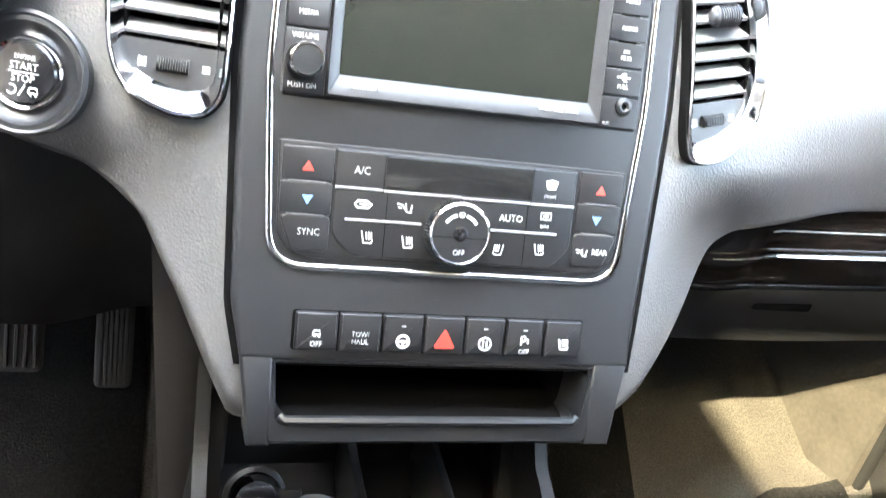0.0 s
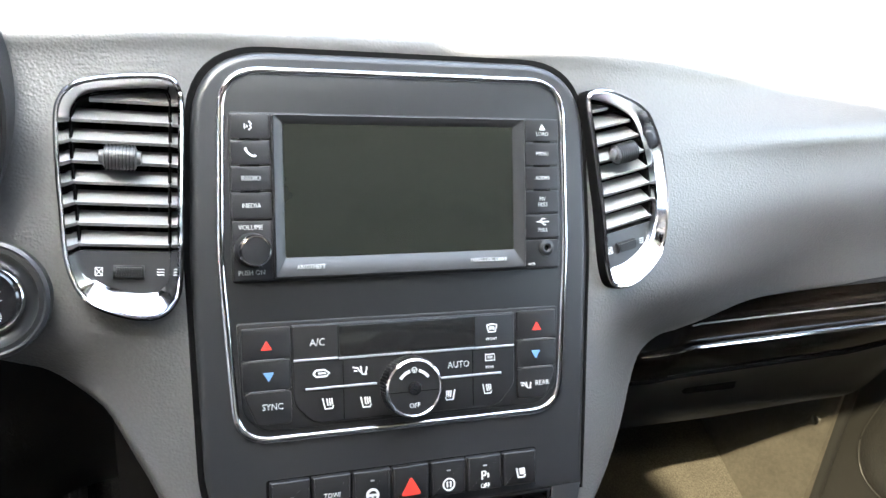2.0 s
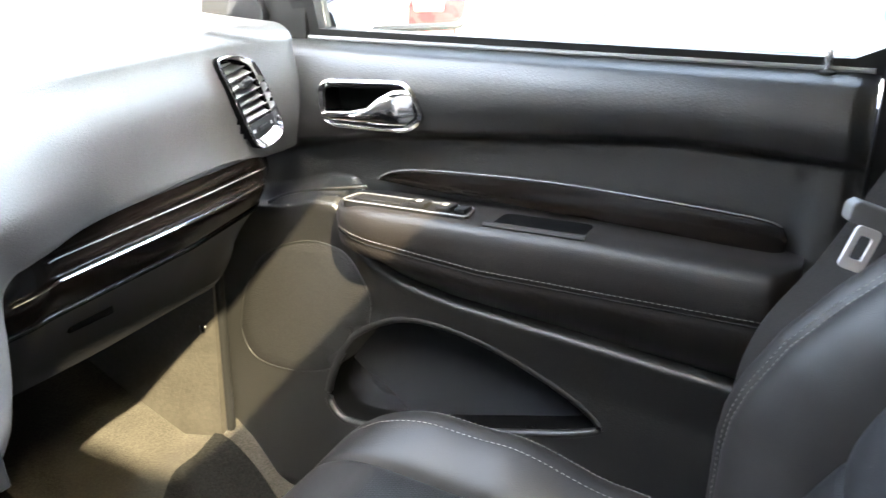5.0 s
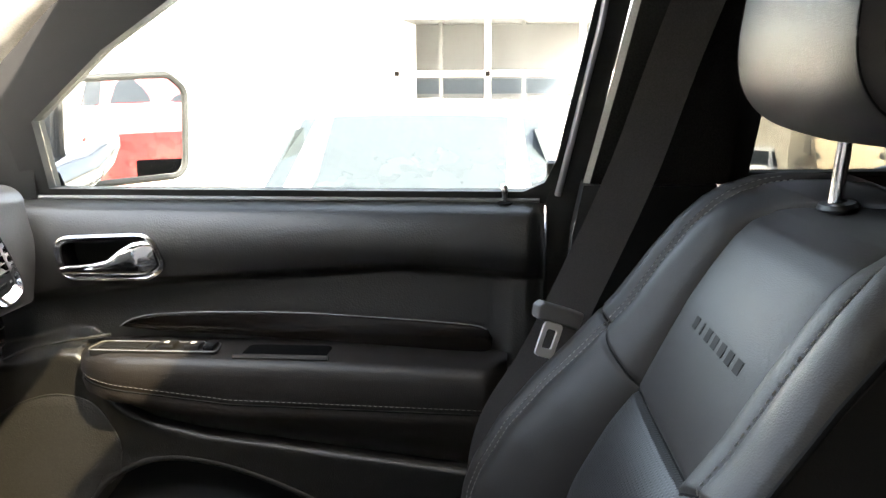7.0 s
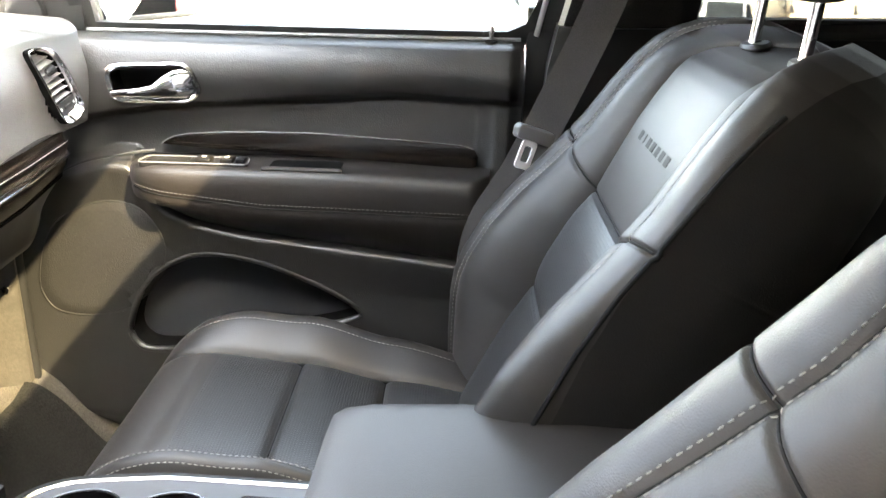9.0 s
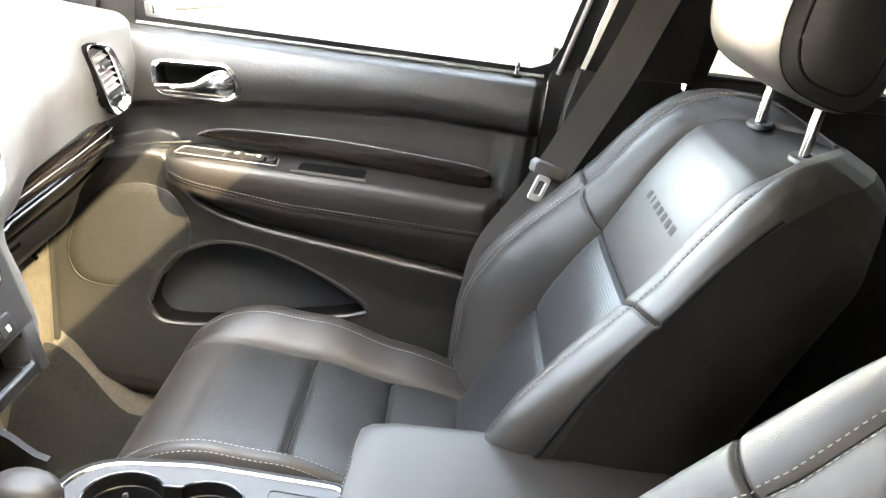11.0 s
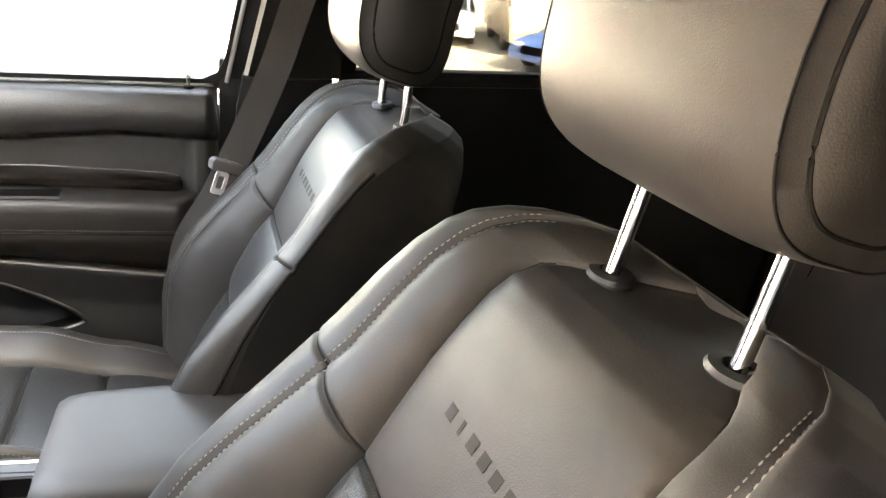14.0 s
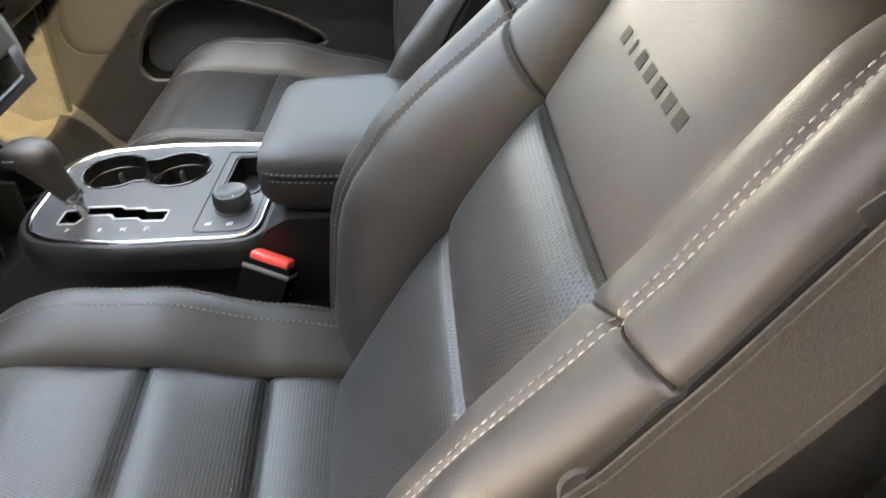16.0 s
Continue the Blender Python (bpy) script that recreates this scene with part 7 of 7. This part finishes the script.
def build_rear_cabin():
    # rear passenger-side door
    for s in (-1, 1):
        d = holder("rear_door", Matrix.Translation((s * 0.72, -1.2, 0)), "dark closed rear door with tinted window", "car door", kind="structure")
        M = Matrix.Translation((-s * 0.72, 1.2, 0))
        y0 = -0.80 if s > 0 else -1.08
        part("door_panel", moved(sheet(lambda a, b: V3(s * (0.715 + 0.03 * b ** 2 - 0.03 * math.exp(-((b - 0.55) / 0.1) ** 2)), lerp(y0, -1.72, a), lerp(-0.05, 0.665, b)), 20, 30, 0.02, (s, 0, 0)), M), PLASTIC, d, "dark plastic panel")
        part("belt_line", moved(tube([V3(s * 0.725, y0, 0.672), V3(s * 0.725, -1.72, 0.690)], 0.014, 8), M), RUBBER, d)
        inner = [(y0 - 0.03, 0.69), (y0 - 0.06, 1.005), (-1.60, 0.995), (-1.66, 0.70)]
        outer = [(y0, 0.66), (y0 - 0.02, 1.05), (-1.66, 1.05), (-1.74, 0.66)]
        part("window_frame", moved(side_frame(outer, inner, 0.03, s), M), RUBBER, d, "black window frame")
        g = part("window_glass", moved(loft([[V3(s * (window_x(z) + t), y, z) for y, z in inner] for t in (0.016, 0.019)]), M), PRIVACY, d, "side window")
        q = holder("quarter_panel", Matrix.Translation((s * 0.72, -2.2, 0)), "dark rear quarter trim with a fixed window", "panel", kind="structure")
        M = Matrix.Translation((-s * 0.72, 2.2, 0))
        part("trim", moved(box(min(s * 0.70, s * 0.76), max(s * 0.70, s * 0.76), -2.65, -1.735, -0.05, 0.70, 0.01), M), PLASTIC, q)
        part("post", moved(box(min(s * 0.60, s * 0.72), max(s * 0.60, s * 0.72), -1.86, -1.735, 0.70, 1.08, 0.01), M), FELT, q)
        part("post", moved(box(min(s * 0.58, s * 0.72), max(s * 0.58, s * 0.72), -2.65, -2.40, 0.70, 1.08, 0.01), M), FELT, q)
        part("pane", moved(box(min(s * 0.665, s * 0.669), max(s * 0.665, s * 0.669), -2.40, -1.86, 0.70, 1.04), M), PRIVACY, q, "tinted window")
    t = holder("tailgate", Matrix.Translation((0, -2.68, 0)), "closed tailgate with tinted rear window", "car door", kind="structure")
    part("panel", box(-0.74, 0.74, -0.03, 0.03, -0.08, 0.68, 0.01), PLASTIC, t)
    part("pane", box(-0.60, 0.60, -0.002, 0.002, 0.68, 1.02), PRIVACY, t, "tinted window")
    part("rail", box(-0.66, 0.66, -0.03, 0.03, 1.02, 1.10, 0.01), HEADLINER, t)
    # second-row seats
    for x0, x1 in ((-0.62, -0.04), (0.0, 0.58)):
        rs = holder("rear_seat", Matrix.Translation(((x0 + x1) / 2, -1.55, FLOOR_Z)), "dark brown-grey rear bench seat half", "car seat", "rear seats")
        w = (x1 - x0) / 2
        H = 0.0 - FLOOR_Z

        def rr(y, z, ww, dd, tilt):
            return [V3(ww * math.copysign(abs(math.cos(k * math.pi / 18)) ** 0.4, math.cos(k * math.pi / 18)), y + dd * math.copysign(abs(math.sin(k * math.pi / 18)) ** 0.5, math.sin(k * math.pi / 18)), z) for k in range(36)]
        part("backrest", loft([rr(-0.10 - 0.30 * (z - 0.15), z + H, w * k, 0.07 * q, 0) for z, k, q in ((0.10, 0.98, 1.0), (0.3, 1.0, 1.0), (0.55, 0.99, 0.95), (0.66, 0.95, 0.8), (0.70, 0.88, 0.5))]), BROWNLEATHER, rs, "taupe leather back")
        part("cushion", loft([rr(0.16, z + H, w * k, 0.27 * q, 0) for z, k, q in ((-0.05, 0.96, 0.95), (0.12, 1.0, 1.0), (0.19, 0.97, 0.97), (0.215, 0.9, 0.9))]), BROWNLEATHER, rs, "taupe leather cushion")
        part("seam", joined(*[tube([V3(x, -0.035 - 0.30 * (z - 0.15), z + H) for z in (0.15, 0.3, 0.45, 0.6)], 0.003, 6) for x in (-w * 0.55, w * 0.55)]), SEAM, rs)
    return t


BROWNLEATHER = material("taupe_leather", (0.070, 0.058, 0.050), 0.5, grain=0.2, grain_scale=600, pattern="cells", vary=0.1)
build_rear_cabin()


def build_shell():
    b = holder("car_body", Matrix.Translation((0, 0, -0.55)), "dark car body shell below the windows", "car body", kind="structure")
    M = Matrix.Translation((0, 0, 0.55))
    part("bulkhead", moved(box(-0.74, 0.74, 0.80, 0.83, -0.10, 0.73), M), PLASTIC, b)
    part("hood", moved(sheet(lambda a, b: V3(lerp(-0.82, 0.82, a), lerp(0.84, 2.0, b), 0.66 - 0.08 * b - 0.08 * abs(2 * a - 1) ** 3 - 0.16 * b ** 4), 24, 20, 0.02, (0, 0, -1)), M), CARPAINT, b, "dark bonnet")
    part("cowl", moved(box(-0.72, 0.72, 0.78, 0.90, 0.655, 0.690, 0.01), M), RUBBER, b, "black cowl")
    part("front_end", moved(loft([[V3(x, y, z) for x, z in ((-0.85, -0.35), (0.85, -0.35), (0.85, h), (-0.85, h))] for y, h in ((0.84, 0.55), (1.9, 0.42), (2.1, 0.10))]), M), CARPAINT, b)
    part("sill", moved(joined(box(-0.82, -0.70, -1.05, 0.60, -0.30, -0.055, 0.02), box(0.74, 0.84, -2.6, 0.60, -0.30, 0.62, 0.02)), M), CARPAINT, b, "painted sills")
    part("floor_pan", moved(box(-0.80, 0.80, -2.70, 0.85, -0.30, -0.105), M), RUBBER, b)
    part("left_wing", moved(box(-0.84, -0.745, 0.40, 0.85, -0.30, 0.62, 0.02), M), CARPAINT, b)
    part("rear_side", moved(box(-0.84, -0.77, -2.70, -1.08, -0.30, 0.66, 0.02), M), CARPAINT, b)
    for x, y in ((-0.78, 1.35), (0.78, 1.35), (-0.78, -1.75), (0.78, -1.75)):
        w = part("wheel", moved(turned([(0.0, -0.11), (0.34, -0.11), (0.37, -0.07), (0.37, 0.07), (0.34, 0.11), (0.0, 0.11)], 36), M @ Matrix.Translation((x, y, -0.475)) @ pose(0, 0, 0, 0, 90, 0)), RUBBER, b)
    for x0 in (-0.45, 0.10):
        part("wiper", moved(joined(tube([V3(x0, 0.86, 0.70), V3(x0 + 0.50, 0.80, 0.715)], 0.006, 6), tube([V3(x0 + 0.48, 0.86, 0.69), V3(x0 + 0.25, 0.83, 0.712)], 0.008, 6)), M), RUBBER, b, "black wiper")
    return b


build_shell()


def build_mirror():
    m = holder("door_mirror", Matrix.Translation((0.965, 0.062, 0.722)), "dark outside mirror with chrome-edged housing", "door mirror")
    o = rounded([(-0.120, -0.075), (0.115, -0.080), (0.125, 0.060), (0.090, 0.085), (-0.110, 0.080)], 0.03, 6)
    R = pose(0, 0, 0, 90, 0, -26)
    part("housing", moved(slab([p * 1.06 for p in o], -0.07, 0.008, 0.012), R), CARPAINT, m, "dark painted shell")
    part("glass", moved(slab(inset(o, 0.004), 0.002, 0.0095), R), MIRROR, m, "mirror glass")
    part("rim", moved(tube([V3(p.x, p.y, 0.009) for p in o], 0.006, 8, True), R), RUBBER, m, "dark rim")
    part("foot", tube([V3(-0.20, 0.02, -0.06), V3(-0.10, 0.02, -0.05), V3(0.0, 0.03, -0.02)], 0.03, 10), CARPAINT, m)
    return m


build_mirror()


# ---- outside: the yard, parked cars, building ----
GROUND_Z = -0.88
LOW_YARD = 2.4            # how far the yard drops away beyond the next car


def ground_z(x):
    return GROUND_Z - LOW_YARD * sstep(8.0, 19.0, x)


GROUNDMAT = material("pale_dirt_yard", (0.38, 0.345, 0.285), 0.95, spec=0.1, grain=0.8, grain_scale=40, vary=0.30, vary_scale=0.5, speck=0.25)
ground = tagged(part("ground", sheet(lambda a, b: V3(lerp(-40, 60, a), lerp(-400, 400, b), ground_z(lerp(-40, 60, a))) if 0 < a < 1 else V3(-400 if a == 0 else 400, lerp(-400, 400, b), ground_z(800 * a - 400)), 100, 20), GROUNDMAT), "pale dusty yard ground sloping down to a lower level", "ground", kind="structure")
PAINTS = {n: material("paint_" + n, c, 0.28, coat=0.7, vary=0.04) for n, c in (("white", (0.75, 0.75, 0.74)), ("silver", (0.48, 0.50, 0.52)), ("red", (0.45, 0.03, 0.03)), ("blue", (0.05, 0.12, 0.36)), ("tan", (0.62, 0.50, 0.34)), ("pale_blue", (0.50, 0.60, 0.70)))}
CARGLASS = material("car_window_dark", (0.020, 0.024, 0.026), 0.08, spec=0.5, vary=0.2)
TYRE = material("tyre_rubber", (0.02, 0.02, 0.02), 0.8, vary=0.1)
LAMP = material("lamp_lens", (0.7, 0.7, 0.68), 0.12, vary=0.05, coat=0.6)
TAIL = material("tail_lens", (0.45, 0.03, 0.03), 0.15, vary=0.05, coat=0.6)


def build_car(paint, kind, label):
    """A parked car about its ground centre, its nose towards +y."""
    c = holder("parked_car", Matrix(), label, "car", "parked cars")
    if kind == "van":
        prof = [(-2.6, 0.35), (-2.62, 1.2), (-2.55, 2.25), (-2.3, 2.38), (0.9, 2.38), (1.15, 2.2), (1.9, 1.35), (2.5, 1.15), (2.65, 0.9), (2.66, 0.4)]
        glass_rows, hw = ((1.12, 2.12, 1.84, 1.40),), 0.95
    elif kind == "truck":
        prof = [(-2.7, 0.5), (-2.72, 1.1), (-0.75, 1.12), (-0.70, 1.75), (-0.45, 1.82), (0.45, 1.80), (1.10, 1.25), (2.35, 1.15), (2.6, 1.0), (2.62, 0.5)]
        glass_rows, hw = ((0.50, 1.74, 1.06, 1.27),), 0.93
    else:
        prof = [(-2.2, 0.35), (-2.25, 0.75), (-2.1, 0.98), (-1.55, 1.05), (-0.95, 1.38), (-0.4, 1.46), (0.3, 1.42), (1.05, 0.98), (1.9, 0.82), (2.2, 0.62), (2.22, 0.35)]
        glass_rows, hw = ((0.34, 1.39, 1.00, 1.00),), 0.86
    rings = []
    for x, k in ((-1.0, 0.90), (-0.97, 0.97), (-0.80, 1.0), (0.0, 1.01), (0.80, 1.0), (0.97, 0.97), (1.0, 0.90)):
        ring = []
        for y, z in prof:
            inn = 0.20 * max(0.0, z - 0.95) / 0.5 if kind != "van" else 0.05 * max(0, z - 1.2)
            ring.append(V3(x * (hw - inn * 0.5), y * (0.99 if abs(x) > 0.9 else 1), z * (k if z > 0.9 else 1)))
        rings.append(ring)
    part("body", loft(rings), paint, c)
    y0, z0, y1, z1 = glass_rows[0]
    part("windscreen", sheet(lambda a, b: V3(lerp(-1, 1, a) * (hw - 0.03) * lerp(1.0, 0.885, b), lerp(y1, y0, b) + 0.015, lerp(z1, z0, b) - 0.03 * abs(2 * a - 1) ** 3 + 0.012), 10, 6, 0.01), CARGLASS, c, "dark windscreen")
    for s in (-1, 1):
        for a, b in (((-0.95, -0.08), (0.0, 0.85)) if kind == "sedan" else ((-0.60, 0.60),) if kind == "truck" else ((0.0, 1.1),)):
            top = {"sedan": 1.33, "truck": 1.70, "van": 2.0}[kind]
            bot = {"sedan": 0.98, "truck": 1.22, "van": 1.40}[kind]
            part("side_window", loft([[V3(s * (hw - 0.01 - q), y, z) for y, z, q in ((a, bot, 0.0), (b, bot, 0.0), (b - 0.25, top, 0.14 if kind != "van" else 0.03), (a + 0.12, top, 0.14 if kind != "van" else 0.03))], [V3(s * (hw + 0.012 - q), y, z) for y, z, q in ((a, bot, 0.0), (b, bot, 0.0), (b - 0.25, top, 0.14 if kind != "van" else 0.03), (a + 0.12, top, 0.14 if kind != "van" else 0.03))]]), CARGLASS, c)
        nose, zl = {"sedan": (2.06, 0.68), "truck": (2.55, 0.92), "van": (2.56, 0.95)}[kind]
        part("headlight", moved(box(-0.17, 0.17, -0.10, 0.08, -0.08, 0.08, 0.04), Matrix.Translation((s * (hw - 0.24), nose, zl))), LAMP, c, "clear headlight")
        part("tail_light", moved(box(-0.12, 0.12, -0.05, 0.05, -0.10, 0.10, 0.03), Matrix.Translation((s * (hw - 0.18), prof[1][0] + 0.03, 0.85))), TAIL, c)
        for y in (-1.35, 1.35):
            wz = 0.33 if kind == "sedan" else 0.38
            w = part("wheel", moved(turned([(0.0, -0.10), (wz - 0.03, -0.10), (wz, -0.07), (wz, 0.07), (wz - 0.03, 0.10), (0.0, 0.10)], 28), Matrix.Translation((s * (hw - 0.09), y, wz)) @ pose(0, 0, 0, 0, 90, 0)), TYRE, c)
            part("rim", moved(turned([(0, -0.115), (wz * 0.62, -0.115), (wz * 0.66, -0.10), (wz * 0.6, 0.115), (0, 0.115)], 24), Matrix.Translation((s * (hw - 0.09), y, wz)) @ pose(0, 0, 0, 0, 90, 0)), SILVER, w)
    part("grille", box(-0.38, 0.38, prof[-2][0] - 0.08, prof[-2][0] + 0.03, 0.50, 0.72, 0.03), HOLE, c)
    part("bumper", box(-hw + 0.05, hw - 0.05, prof[-1][0] - 0.1, prof[-1][0] + 0.06, 0.32, 0.50, 0.04), paint, c)
    return c


def park(paint, kind, label, x, y, turn):
    c = build_car(PAINTS[paint], kind, label)
    c.matrix_world = pose(x, y, ground_z(x), 0, 0, turn)
    return c


park("silver", "sedan", "silver parked sedan close beside the car", 5.55, 0.12, 90)
park("red", "truck", "red parked pickup truck across the yard", 23.0, 11.0, 100)
park("red", "truck", "red parked pickup truck behind the car", 3.95, -11.0, 12)
park("white", "sedan", "white parked sedan in the far row", 29.3, -7.6, 76)
park("white", "sedan", "white parked sedan in the far row", 31.4, -5.5, 76)
park("tan", "van", "tan box van parked in the far row", 28.2, -9.9, 84)
park("blue", "sedan", "bright blue parked sedan", 24.0, -10.4, 30)
park("pale_blue", "sedan", "pale blue parked sedan in the far row", 27.0, -14.5, 40)

# darker than RENDERED: the gallery's shade is put into this grey
SHADE = material("gallery_shade_grey", (0.10, 0.10, 0.105), 0.7, vary=0.12, vary_scale=1.0)
NAVY = material("navy_panel", (0.02, 0.03, 0.045), 0.6, vary=0.1)
RENDERED = material("white_rendered_wall", (0.74, 0.73, 0.70), 0.85, grain=0.4, grain_scale=30, vary=0.06, vary_scale=1.0)


def build_building():
    b = holder("yard_building", Matrix.Translation((31.5, 0, ground_z(31.5))), "white yard building with an open shaded upper gallery", "building")
    part("wall", box(0.0, 8, 4.2, 20, 0, 7.2), RENDERED, b, "white rendered wall")
    part("lower_wall", box(0.0, 8, -3.6, 4.2, 0, 2.6), RENDERED, b, "white rendered wall")
    part("gallery_back", box(6.0, 8, -3.6, 4.2, 2.6, 5.8), SHADE, b, "gallery wall, grey for its shade")
    part("navy_band", box(5.9, 5.99, -3.6, 4.2, 2.95, 3.55), NAVY, b, "dark blue band")
    part("gallery_ceiling", box(0.0, 8, -3.6, 4.2, 5.75, 6.4), SHADE, b)
    part("roof", box(-0.3, 8.3, -3.9, 20.3, 7.2, 7.45, 0.03), RENDERED, b)
    part("fascia", box(-0.05, 0.0, -3.6, 4.2, 5.7, 7.2), RENDERED, b, "white fascia")
    for y in (4.05, 0.85, -2.4):
        part("post", box(0.0, 0.20, y, y + 0.20, 2.6, 5.75), RENDERED, b, "white post")
        part("inner_post", box(3.4, 3.55, y - 1.2, y - 1.05, 2.6, 5.75), SHADE, b)
    part("rail", box(0.0, 0.10, -3.6, 4.2, 3.72, 3.92), RENDERED, b, "white rail")
    return b


build_building()


BOUNCEWALL = material("bounce_wall_ochre", (0.60, 0.54, 0.46), 0.85, grain=0.4, grain_scale=30, vary=0.08, vary_scale=1.0)
SHADEWALL = material("unseen_grey_wall", (0.13, 0.125, 0.115), 0.9, grain=0.5, grain_scale=25, vary=0.15, vary_scale=0.8)
# unseen wall and eave, added to block sun and sky at the driver's opening
wall = tagged(part("shade_wall", box(-2.65, -2.45, -7.0, 3.0, GROUND_Z, 3.3), SHADEWALL), "added unseen grey wall that blocks the sun on the driver's side", "wall", kind="structure")
tagged(part("shade_eave", box(-2.45, -1.25, -7.0, 3.0, 2.25, 2.33), SHADEWALL), "added unseen eave that blocks sky light on the driver's side", "wall", kind="structure")
# unseen wall, added as a reflector of warm sunlight for the seat backs
tagged(part("bounce_wall", box(-14.0, -1.7, 4.6, 4.8, GROUND_Z, 2.9), BOUNCEWALL), "added unseen ochre wall that bounces warm sunlight onto the seats", "wall", kind="structure")
